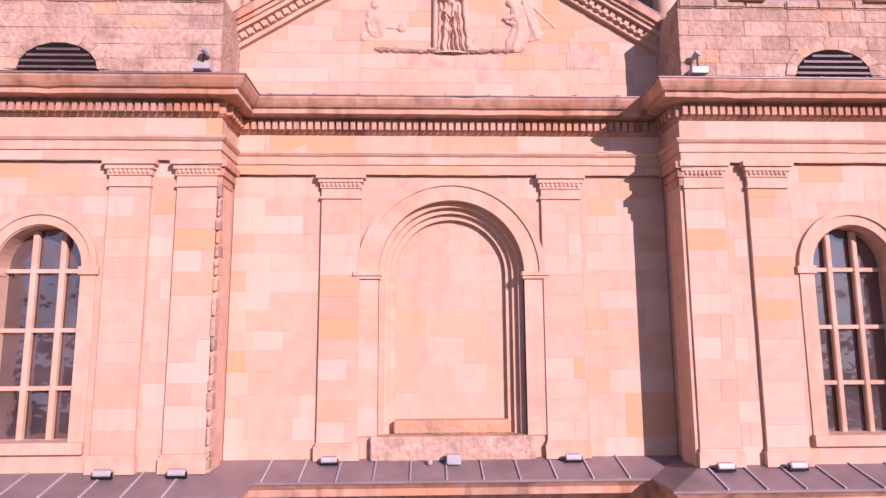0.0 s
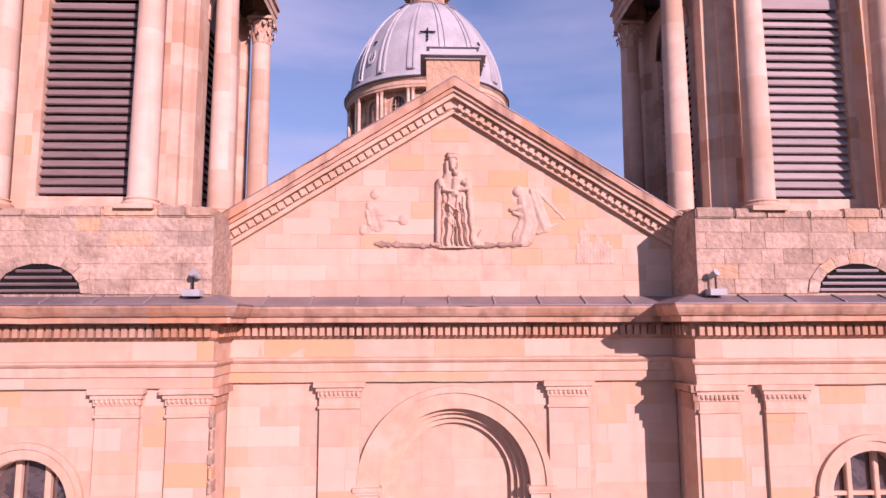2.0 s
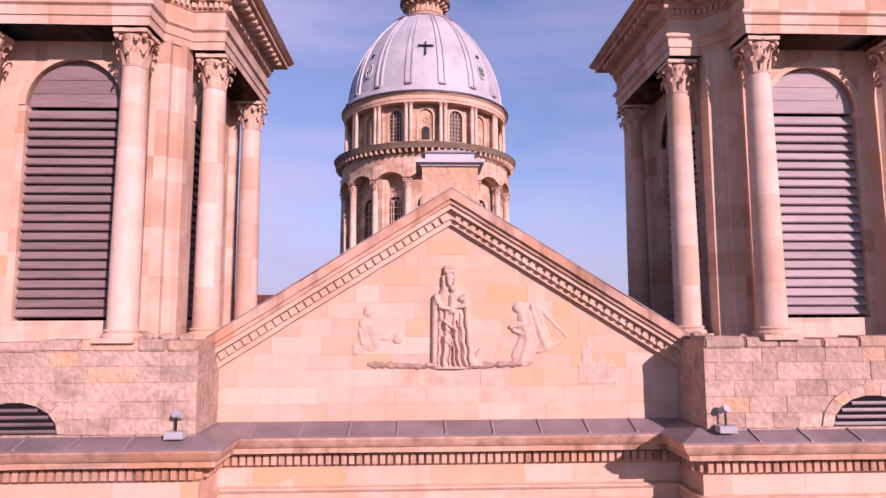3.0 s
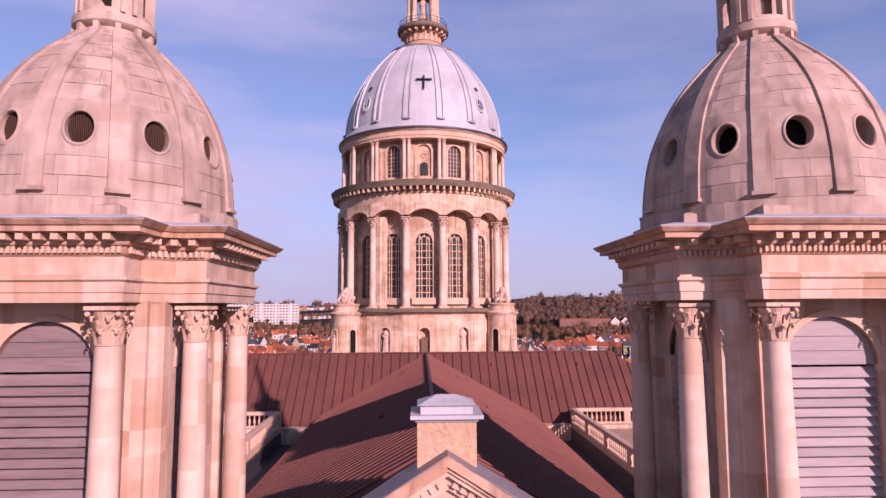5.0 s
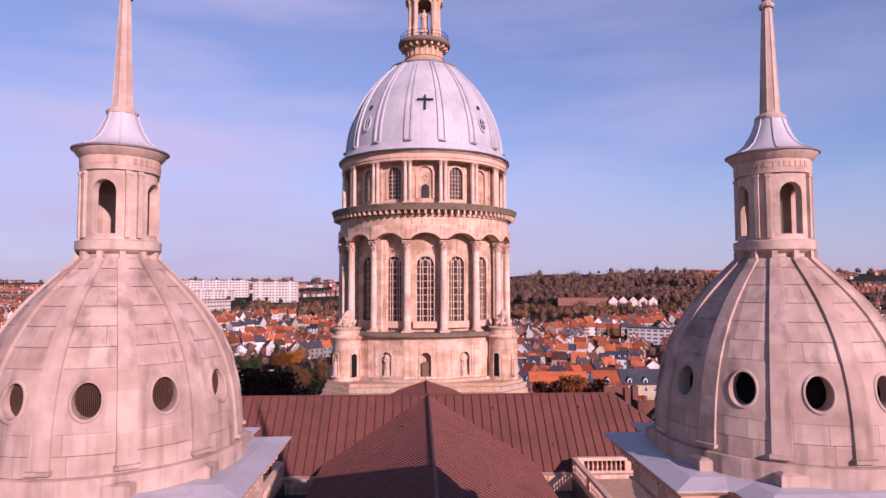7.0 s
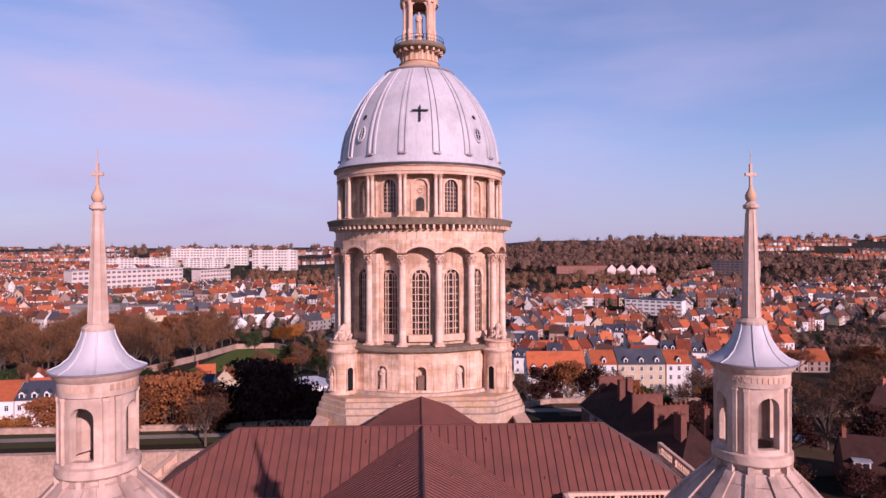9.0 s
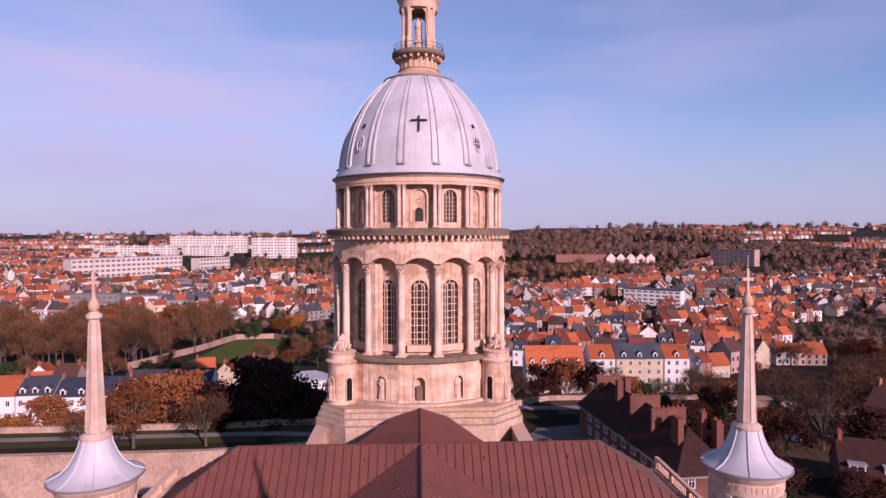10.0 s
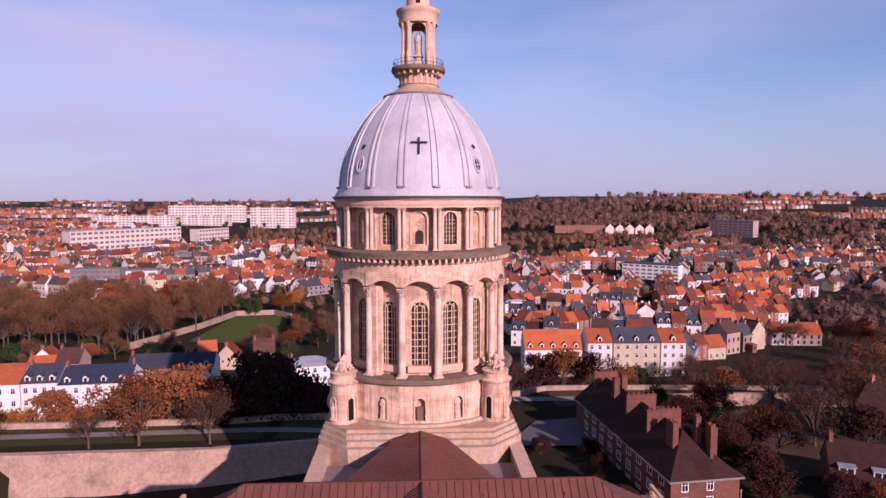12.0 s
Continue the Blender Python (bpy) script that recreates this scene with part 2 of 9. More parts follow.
DOOR_BOARD = material("brown_door", (0.20, 0.115, 0.08), (0.15, 0.085, 0.06), (0.09, 0.05, 0.036), grain=5, stain=1.2, bump=0.2)
# near-black, for openings whose unlit depth is only painted in
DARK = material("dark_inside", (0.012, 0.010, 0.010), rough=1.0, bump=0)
IRON = material("iron", (0.02, 0.02, 0.02), rough=0.6, metal=0.6, bump=0)
WHITE_METAL = material("white_lamp_housing", (0.42, 0.41, 0.42), rough=0.4, bump=0)
STATUE = material("statue_stone", (0.58, 0.41, 0.31), (0.50, 0.34, 0.255), (0.33, 0.21, 0.155), grain=6, stain=2, bump=0.4)


def glass(name, colour, rough=0.08, ior=1.5, wave=0.0):
    m = bpy.data.materials.new(name)
    m.use_nodes = True
    n, l = m.node_tree.nodes, m.node_tree.links
    b = n["Principled BSDF"]
    b.inputs["Roughness"].default_value = rough
    t, r = n.new("ShaderNodeTexNoise"), n.new("ShaderNodeValToRGB")
    t.inputs["Scale"].default_value = 0.9
    geo = n.new("ShaderNodeNewGeometry")
    l.new(geo.outputs["Position"], t.inputs["Vector"])
    l.new(t.outputs["Fac"], r.inputs["Fac"])
    r.color_ramp.elements[0].color, r.color_ramp.elements[1].color = (*colour, 1), (*(c * 2.5 for c in colour), 1)
    r.color_ramp.elements[0].position, r.color_ramp.elements[1].position = 0.4, 0.75
    l.new(r.outputs["Color"], b.inputs["Base Color"])
    b.inputs["IOR"].default_value = ior
    if wave:
        # old panes lie a little uneven, each with its own slope
        t2, bp = n.new("ShaderNodeTexNoise"), n.new("ShaderNodeBump")
        t2.inputs["Scale"].default_value, t2.inputs["Detail"].default_value = 1.3, 3
        bp.inputs["Strength"].default_value, bp.inputs["Distance"].default_value = wave, 0.25
        l.new(geo.outputs["Position"], t2.inputs["Vector"])
        l.new(t2.outputs["Fac"], bp.inputs["Height"])
        l.new(bp.outputs["Normal"], b.inputs["Normal"])
    return m


GLASS = glass("dark_glass", (0.02, 0.016, 0.02))
# base tones lifted in blotches, adding soft reflections to the panes
OLD_GLASS = glass("wavy_old_glass", (0.045, 0.034, 0.036), 0.08, 2.6, 0.25)
DRUM_GLASS = glass("leaded_glass", (0.022, 0.015, 0.012), 0.25)


# ---- building blocks ----
def thing(name, label, category, place=(0, 0, 0), group="", kind=""):
    ob = new(name)
    ob.location = place
    ob.empty_display_size = 0.2
    return tagged(ob, label, category, group, kind)


def mesh_of(name, bm, mat):
    me = bpy.data.meshes.new(name)
    bmesh.ops.recalc_face_normals(bm, faces=bm.faces)
    bm.to_mesh(me)
    bm.free()
    me.materials.append(mat)
    return me


def part(name, data, mat, parent, label="", smooth=False, m=None, kind=""):
    """Links a bmesh (or a shared mesh) as one mesh object under a thing or a part."""
    me = data if isinstance(data, bpy.types.Mesh) else mesh_of(name, data, mat)
    if smooth:
        me.polygons.foreach_set("use_smooth", [True] * len(me.polygons))
        me.set_sharp_from_angle(angle=radians(38))
    ob = new(name, me)
    ob.parent = parent
    if m is not None:
        ob.matrix_basis = m
    return tagged(ob, label, kind=kind)


def setting(name, data, mat, label, category, smooth=False):
    return tagged(part(name, data, mat, None, "", smooth), label, category, kind="structure")


def box(bm, x0, x1, y0, y1, z0, z1):
    v = [bm.verts.new((x, y, z)) for x in (x0, x1) for y in (y0, y1) for z in (z0, z1)]
    for f in ((0, 1, 3, 2), (4, 6, 7, 5), (0, 4, 5, 1), (2, 3, 7, 6), (0, 2, 6, 4), (1, 5, 7, 3)):
        bm.faces.new([v[i] for i in f])
    return v


def weather(bm, step=0.28, amount=0.008, chip=0.02):
    """Cuts the long edges of a moulding into short ones and wears them unevenly, with a chip here and there."""
    # the closed ends of a sweep lie inside the masonry and can go
    bmesh.ops.delete(bm, geom=[f for f in bm.faces if len(f.verts) > 4], context="FACES_ONLY")
    for lo, hi in ((0.6, 1.2), (1.2, 2.4), (2.4, 4.8), (4.8, 9.0), (9.0, 16.0), (16.0, 30.0)):
        long = [e for e in bm.edges if lo < e.calc_length() <= hi]
        if long:
            bmesh.ops.subdivide_edges(bm, edges=long, cuts=int((lo + hi) / 2 / step), use_grid_fill=True)
    for v in bm.verts:
        if len(v.link_faces) > 1:
            k = noise.noise(v.co * 1.9)
            v.co += noise.noise_vector(v.co * 3.1) * amount
            if k > 0.25:
                v.co += Vector((0, chip * (k - 0.25) * 2.5, -chip * (k - 0.25)))
    return bm


def prism(bm, outline, lo, hi, place=lambda u, w, d: (u, d, w)):
    """Extrudes an outline of (u, w) from depth lo to hi."""
    a = [bm.verts.new(place(u, w, lo)) for u, w in outline]
    b = [bm.verts.new(place(u, w, hi)) for u, w in outline]
    bm.faces.new(a), bm.faces.new(b[::-1])
    for i in range(len(a)):
        j = (i + 1) % len(a)
        bm.faces.new((a[j], a[i], b[i], b[j]))


def flat(u, w, d):
    return (u, w, d)


def lathe(bm, profile, n=24, at=(0, 0), a0=0.0, a1=360.0, caps=False):
    """Turns (radius, height) pairs round a vertical axis."""
    full = abs(a1 - a0) >= 359.9
    steps = n if full else n + 1
    rings = []
    for r, z in profile:
        rings.append([bm.verts.new((at[0] + r * math.sin(radians(a0 + (a1 - a0) * i / n)), at[1] - r * math.cos(radians(a0 + (a1 - a0) * i / n)), z)) for i in range(steps)])
    for p, q in zip(rings, rings[1:]):
        for i in range(n):
            j = (i + 1) % steps
            bm.faces.new((p[i], p[j], q[j], q[i]))
    if caps and full:
        bm.faces.new(rings[0][::-1]), bm.faces.new(rings[-1])


def sweep_outline(bm, outline, profile):
    """Sweeps (outward, height) pairs round a closed plan outline, with mitred corners."""
    n, rings = len(outline), []
    pts = [Vector(p) for p in outline]
    area = sum(pts[i].x * pts[(i + 1) % n].y - pts[(i + 1) % n].x * pts[i].y for i in range(n))
    side = 1 if area > 0 else -1
    outs = []
    for i in range(n):
        d1, d2 = (pts[i] - pts[i - 1]).normalized(), (pts[(i + 1) % n] - pts[i]).normalized()
        n1, n2 = Vector((d1.y, -d1.x)) * side, Vector((d2.y, -d2.x)) * side
        k = (n1 + n2)
        outs.append(k / max(k.dot(n1), 0.3))
    for o, z in profile:
        rings.append([bm.verts.new((*(pts[i] + outs[i] * o), z)) for i in range(n)])
    for p, q in zip(rings, rings[1:]):
        for i in range(n):
            j = (i + 1) % n
            bm.faces.new((p[i], p[j], q[j], q[i]))
    bm.faces.new(rings[0][::-1]), bm.faces.new(rings[-1])


def curved_panel(bm, radius, z0, z1, half, hole, mid, depth):
    """A piece of a round wall, half degrees to each side of -y, with one opening.

    hole is the opening's outline in (metres along, height) round (0, mid); depth is how deep it goes in."""
    span = radians(half) * radius(mid)
    ways = [math.atan2(w - mid, u) for u, w in hole]
    rim = []
    for (u, w), a in zip(hole, ways):
        ca, sa = math.cos(a), math.sin(a)
        k = min(span / abs(ca) if abs(ca) > 1e-6 else 1e9, ((z1 if sa > 0 else z0) - mid) / sa if abs(sa) > 1e-6 else 1e9)
        rim.append([k * ca, mid + k * sa])
    for cu, cw in ((span, z1), (-span, z1), (-span, z0), (span, z0)):
        best = min(rim, key=lambda p: (p[0] - cu) ** 2 + (p[1] - cw) ** 2)
        best[0], best[1] = cu, cw

    def put(u, w, inside=0.0):
        a, r = u / radius(mid), radius(w) - inside
        return bm.verts.new((r * math.sin(a), -r * math.cos(a), w))
    for inside in (0.0, depth):
        rows = [[put(u + (e[0] - u) * k, w + (e[1] - w) * k, inside) for (u, w), e in zip(hole, rim)] for k in (0.0, 0.34, 0.67, 1.0)]
        for p, q in zip(rows, rows[1:]):
            for i in range(len(p)):
                j = (i + 1) % len(p)
                bm.faces.new((p[i], p[j], q[j], q[i]))
    a, b = [put(u, w) for u, w in hole], [put(u, w, depth) for u, w in hole]
    for i in range(len(a)):
        j = (i + 1) % len(a)
        bm.faces.new((a[j], a[i], b[i], b[j]))


def arc(cx, cz, r, a0=0, a1=180, n=16):
    return [(cx + r * math.cos(radians(a0 + (a1 - a0) * i / n)), cz + r * math.sin(radians(a0 + (a1 - a0) * i / n))) for i in range(n + 1)]


def arch_band(bm, cx, spring, r0, r1, y0, y1, foot=None, n=24):
    """An arched frame between radius r0 and r1, from depth y0 to y1, with legs down to foot."""
    inner, outer = arc(cx, spring, r0, n=n), arc(cx, spring, r1, n=n)
    if foot is not None:
        inner, outer = [(cx + r0, foot)] + inner + [(cx - r0, foot)], [(cx + r1, foot)] + outer + [(cx - r1, foot)]
    rows = [[bm.verts.new((u, y, w)) for u, w in line] for y, line in ((y0, inner), (y0, outer), (y1, outer), (y1, inner))]
    for a, b in zip(rows, rows[1:] + rows[:1]):
        for i in range(len(a) - 1):
            bm.faces.new((a[i], a[i + 1], b[i + 1], b[i]))
    bm.faces.new([r[0] for r in rows]), bm.faces.new([r[-1] for r in rows][::-1])


def wall_with_arch(bm, x0, x1, z0, z1, cx, spring, r, foot, y0, y1, n=20):
    """A wall from y0 (front) to y1 with one arched opening cut right through it."""
    curve = [(cx + r, foot)] + arc(cx, spring, r, n=n) + [(cx - r, foot)]
    for y in (y0, y1):
        top = [bm.verts.new((u, y, z1)) for u, _ in curve[1:-1]]
        low = [bm.verts.new((u, y, w)) for u, w in curve[1:-1]]
        for i in range(len(low) - 1):
            bm.faces.new((low[i], low[i + 1], top[i + 1], top[i]))
        for a, b in ((x0, cx - r), (cx + r, x1)):
            bm.faces.new([bm.verts.new(p) for p in ((a, y, z0), (b, y, z0), (b, y, z1), (a, y, z1))])
        if foot > z0 + 0.001:
            bm.faces.new([bm.verts.new(p) for p in ((cx - r, y, z0), (cx + r, y, z0), (cx + r, y, foot), (cx - r, y, foot))])
    a = [bm.verts.new((u, y0, w)) for u, w in curve]
    b = [bm.verts.new((u, y1, w)) for u, w in curve]
    for i in range(len(a) - 1):
        bm.faces.new((a[i], a[i + 1], b[i + 1], b[i]))
    bm.faces.new((a[-1], a[0], b[0], b[-1]))
    for x in (x0, x1):
        bm.faces.new([bm.verts.new(p) for p in ((x, y0, z0), (x, y1, z0), (x, y1, z1), (x, y0, z1))])
    bm.faces.new([bm.verts.new(p) for p in ((x0, y0, z1), (x1, y0, z1), (x1, y1, z1), (x0, y1, z1))])


def stone_mesh(name, mat):
    """A unit block, from 0 to 1 in width and height, with softened front edges; its front looks to -y."""
    bm = bmesh.new()
    e = 0.008
    f = [bm.verts.new(p) for p in ((e, -1, e * 2), (1 - e, -1, e * 2), (1 - e, -1, 1 - e * 2), (e, -1, 1 - e * 2))]
    g = [bm.verts.new(p) for p in ((0, -0.4, 0), (1, -0.4, 0), (1, -0.4, 1), (0, -0.4, 1))]
    h = [bm.verts.new(p) for p in ((0, 0.5, 0), (1, 0.5, 0), (1, 0.5, 1), (0, 0.5, 1))]
    bm.faces.new(f)
    for a, b in ((f, g), (g, h)):
        for i in range(4):
            bm.faces.new((a[i], b[i], b[(i + 1) % 4], a[(i + 1) % 4]))
    return mesh_of(name, bm, mat)


def masonry(parent, mesh, x0, x1, z0, z1, y, course=0.42, length=0.85, proud=0.004, free=None, rng=None, joint=0.002, limit=300, stained=None):
    """Courses of single blocks on a wall that looks to -y; free(x, z) says where the wall is open."""
    rng = rng or random.Random(7)
    z, made = z0, 0
    while z < z1 - 0.05:
        h = min(course * rng.uniform(0.9, 1.12), z1 - z)
        if z1 - z - h < 0.12:
            h = z1 - z
        x = x0
        first = True
        while x < x1 - 0.02:
            w = length * rng.uniform(0.6, 1.35) * (rng.uniform(0.35, 0.8) if first else 1)
            first = False
            if x1 - x - w < 0.22:
                w = x1 - x
            a, b = x, x + w
            x = b
            if free:
                # cut the block back to what stays outside the opening
                tests = [free(a + (b - a) * k / 12, z + h * q) for k in range(13) for q in (0.02, 0.5, 0.98)]
                if all(tests):
                    continue
                if any(tests):
                    ks = [k for k in range(13) if not any(free(a + (b - a) * k / 12, z + h * q) for q in (0.02, 0.5, 0.98))]
                    if not ks:
                        continue
                    runs, run = [], [ks[0]]
                    for k in ks[1:]:
                        if k == run[-1] + 1:
                            run.append(k)
                        else:
                            runs.append(run)
                            run = [k]
                    runs.append(run)
                    run = max(runs, key=len)
                    a, b = a + (b - a) * run[0] / 12, a + (b - a) * run[-1] / 12
                    if b - a < 0.1:
                        continue
            if made < limit:
                ob = new("stone", stained[0] if stained and stained[1]((a + b) / 2, z + h / 2) else mesh)
                ob.parent = parent
                d = proud * rng.uniform(0.6, 1.4)
                ob.matrix_basis = Matrix.Translation((a + joint / 2, y, z + joint / 2)) @ Matrix.Diagonal((b - a - joint, d, h - joint, 1))
                made += 1
        z += h


ASHLAR_BLOCK = stone_mesh("ashlar_block", ASHLAR)
ROUGH_BLOCK = stone_mesh("rough_block", ROUGH_STONE)
DIRTY_BLOCK = stone_mesh("dirty_block", DIRTY_STONE)

# ---- the basilica: facade ----
def turned(a, at=(0, 0), z=0.0):
    """The pose that carries something built in front of the axis (towards -y) round it by a degrees."""
    return Matrix.Translation((at[0], at[1], z)) @ Matrix.Rotation(radians(a), 4, "Z")


FACE_C, FACE_T = 18.20, 17.10  # the centre wall and the fronts under the towers
TOWER_X, TOWER_Y = 7.95, 19.70


def niche_free(x, z):
    if abs(x) > 2.1 and (2.04 < abs(x) < 2.97):
        return True
    if abs(x) < 2.13 and z < 21.9:
        return z > 17.8
    return math.hypot(x, z - 21.9) < 2.12 and z >= 21.9


bm = bmesh.new()
wall_with_arch(bm, -4.93, 4.93, 17.6, 24.14, 0, 21.9, 1.64, 18.3, FACE_C, FACE_C + 0.9)
wall_centre = setting("wall_centre", bm, JOINT, "pink limestone ashlar wall with a blind arch", "wall")
panel = bmesh.new()
prism(panel, [(-1.7, 18.2), (1.7, 18.2), (1.7, 21.9)] + arc(0, 21.9, 1.7) + [(-1.7, 21.9)], FACE_C + 0.53, FACE_C + 0.8)
part("blind_panel", panel, JOINT, wall_centre)
masonry(wall_centre, ASHLAR_BLOCK, -4.93, 4.93, 17.84, 24.12, FACE_C, course=0.44, length=1.0, free=niche_free, rng=random.Random(3))
masonry(wall_centre, ASHLAR_BLOCK, -1.3, 1.3, 18.6, 23.2, FACE_C + 0.53, course=0.62, length=1.1, free=lambda x, z: z > 21.9 and math.hypot(x, z - 21.9) > 1.32, rng=random.Random(8))
for i, (r0, r1, d0) in enumerate(((1.64, 2.08, -0.06), (1.98, 2.12, -0.10), (1.52, 1.66, 0.14), (1.40, 1.54, 0.28), (1.27, 1.42, 0.40))):
    bm = bmesh.new()
    arch_band(bm, 0, 21.9, r0, r1, FACE_C + d0, FACE_C + 0.56, foot=None if i < 2 else 18.3, n=32)
    part("archivolt", bm, STONE, wall_centre)
for s in (-1, 1):
    bm = bmesh.new()
    box(bm, s * 1.64, s * 2.10, FACE_C - 0.05, FACE_C + 0.3, 18.33, 21.72)
    part("jamb", bm, STONE, wall_centre)
    bm = bmesh.new()
    box(bm, s * 1.60, s * 2.16, FACE_C - 0.10, FACE_C + 0.3, 21.74, 21.81)
    box(bm, s * 1.58, s * 2.20, FACE_C - 0.14, FACE_C + 0.3, 21.81, 21.9)
    part("impost", bm, STONE, wall_centre)
bm = bmesh.new()
box(bm, -1.78, 1.78, FACE_C - 0.18, FACE_C + 0.7, 17.82, 18.33)
bmesh.ops.bevel(bm, geom=bm.edges[:], offset=0.03, segments=1, affect="EDGES")
part("sill", bm, ROUGH_STONE, wall_centre, "stained stone sill")
bm = bmesh.new()
box(bm, -1.30, 1.30, FACE_C + 0.18, FACE_C + 0.7, 18.33, 18.62)
bmesh.ops.bevel(bm, geom=bm.edges[:], offset=0.03, segments=1, affect="EDGES")
part("sill", bm, ROUGH_STONE, wall_centre)


def pilaster(parent, x0, x1, y, back, z0=17.84, top=23.8):
    shaft = bmesh.new()
    box(shaft, x0, x1, y + 0.02, back, z0, top)
    p = part("pilaster", shaft, JOINT, parent)
    lo, hi = min(x0, x1), max(x0, x1)
    masonry(p, ASHLAR_BLOCK, lo, hi, z0 + 0.36, top - 0.24, y + 0.02, course=0.45, length=1.4, proud=0.006, rng=random.Random(int(abs(x0 * 97))))
    cap = bmesh.new()
    for e, a, b in ((0.025, top - 0.24, top - 0.18), (0.0, top - 0.18, top), (0.03, top, top + 0.03), (0.07, top + 0.13, top + 0.22), (0.12, top + 0.22, top + 0.33)):
        box(cap, lo - e, hi + e, y - e, back, a, b)
    box(cap, lo - 0.03, hi + 0.03, y - 0.03, back, top + 0.03, top + 0.13)
    k = 9
    for i in range(k):
        u = lo + (hi - lo) * (i + 0.5) / k
        lathe(cap, [(0.0, top + 0.02), (0.034, top + 0.05), (0.04, top + 0.09), (0.02, top + 0.13), (0, top + 0.135)], 6, (u, y - 0.035))
    for v in cap.verts:
        v.co += noise.noise_vector(v.co * 4.0) * 0.014
    part("capital", cap, STONE, p)
    foot = bmesh.new()
    box(foot, lo - 0.05, hi + 0.05, y - 0.05, back, z0, z0 + 0.30)
    box(foot, lo - 0.02, hi + 0.02, y - 0.02, back, z0 + 0.30, z0 + 0.36)
    part("base", foot, STONE, p)


for s in (-1, 1):
    pilaster(wall_centre, s * 2.06, s * 2.94, FACE_C - 0.10, FACE_C + 0.3)

FRONT_X1 = 12.3
WIN_X, WIN_R = 8.48, 0.86


def window(parent, cx, r, foot, spring, y, columns, bars, mat_bar, mat_glass, bar=0.06):
    """An arched window: pane, mullions, bars and a hoop."""
    pane = bmesh.new()
    prism(pane, [(cx - r, foot), (cx + r, foot)] + arc(cx, spring, r), y + 0.06, y + 0.10)
    w = part("window", pane, mat_glass, parent)
    for i in range(1, columns):
        x = cx - r + 2 * r * i / columns
        m = bmesh.new()
        box(m, x - bar, x + bar, y - 0.08, y + 0.05, foot, spring + math.sqrt(max(r * r - (x - cx) ** 2, 0)) - 0.01)
        bmesh.ops.bevel(m, geom=m.edges[:], offset=0.02, segments=1, affect="EDGES")
        part("mullion", m, mat_bar, w)
    for z in bars:
        m = bmesh.new()
        box(m, cx - r, cx + r, y - 0.05, y + 0.04, z - bar * 0.7, z + bar * 0.7)
        part("bar", m, mat_bar, w)
    return w


for s, side in ((-1, "west"), (1, "east")):
    bm = bmesh.new()
    wall_with_arch(bm, min(s * 4.95, s * FRONT_X1), max(s * 4.95, s * FRONT_X1), 17.6, 24.14, s * WIN_X, 21.9, WIN_R, 18.42, FACE_T, FACE_T + 2.2)
    front = setting("wall_" + side, bm, JOINT, "limestone ashlar front with a tall arched window", "wall")

    def open_here(x, z, s=s):
        u = s * x
        if 4.9 < u < 5.77 or 6.27 < u < 7.16 or 9.8 < u < 10.7 or 11.2 < u:
            return True
        if abs(u - WIN_X) < WIN_R + 0.32 and z < 21.9:
            return z > 18.3
        return z >= 21.9 and math.hypot(u - WIN_X, z - 21.9) < WIN_R + 0.34
    masonry(front, ASHLAR_BLOCK, min(s * 4.95, s * FRONT_X1), max(s * 4.95, s * FRONT_X1), 17.84, 24.12, FACE_T, free=open_here, rng=random.Random(20 + s))
    for a, b in ((4.92, 5.75), (6.29, 7.14), (9.82, 10.67), (11.2, 12.05)):
        pilaster(front, s * a, s * b, FACE_T - 0.10, FACE_T + 0.3)
    # the side that looks to the centre wall carries a narrow pilaster of its own
    bm = bmesh.new()
    box(bm, s * 4.84, s * 5.1, FACE_T - 0.04, FACE_T + 0.62, 17.84, 23.8)
    part("side_pilaster", bm, STONE, front)
    if s < 0:
        worn = random.Random(4)
        z = 17.9
        while z < 23.5:
            h = worn.uniform(0.12, 0.4)
            bm = bmesh.new()
            w = worn.uniform(0.03, 0.08)
            box(bm, -4.86 - w, -4.83, FACE_T - 0.118, FACE_T + worn.uniform(0.05, 0.2), z, z + h)
            bmesh.ops.bevel(bm, geom=bm.edges[:], offset=0.02, segments=1, affect="EDGES")
            part("worn_edge", bm, ROUGH_STONE, front)
            z += h + worn.uniform(0.0, 0.14)
    bm = bmesh.new()
    for e, a, b in ((0.02, 23.62, 23.8), (0.06, 23.8, 23.95), (0.12, 23.98, 24.13)):
        box(bm, s * (4.84 - e), s * 5.1, FACE_T - 0.06 - e, FACE_T + 0.62 + e, a, b)
    part("side_capital", bm, CORNICE_STONE, front)
    bm = bmesh.new()
    arch_band(bm, s * WIN_X, 21.9, WIN_R + 0.02, WIN_R + 0.22, FACE_T - 0.04, FACE_T + 0.3, n=28)
    part("archivolt", bm, STONE, front)
    bm = bmesh.new()
    arch_band(bm, s * WIN_X, 21.9, WIN_R + 0.22, WIN_R + 0.34, FACE_T - 0.08, FACE_T + 0.3, n=28)
    part("archivolt", bm, STONE, front)
    for q in (-1, 1):
        bm = bmesh.new()
        box(bm, s * WIN_X + q * (WIN_R + 0.01), s * WIN_X + q * (WIN_R + 0.32), FACE_T - 0.03, FACE_T + 0.3, 18.42, 21.74)
        part("jamb", bm, STONE, front)
        bm = bmesh.new()
        box(bm, s * WIN_X + q * (WIN_R - 0.02), s * WIN_X + q * (WIN_R + 0.38), FACE_T - 0.08, FACE_T + 0.3, 21.74, 21.9)
        part("impost", bm, STONE, front)
    bm = bmesh.new()
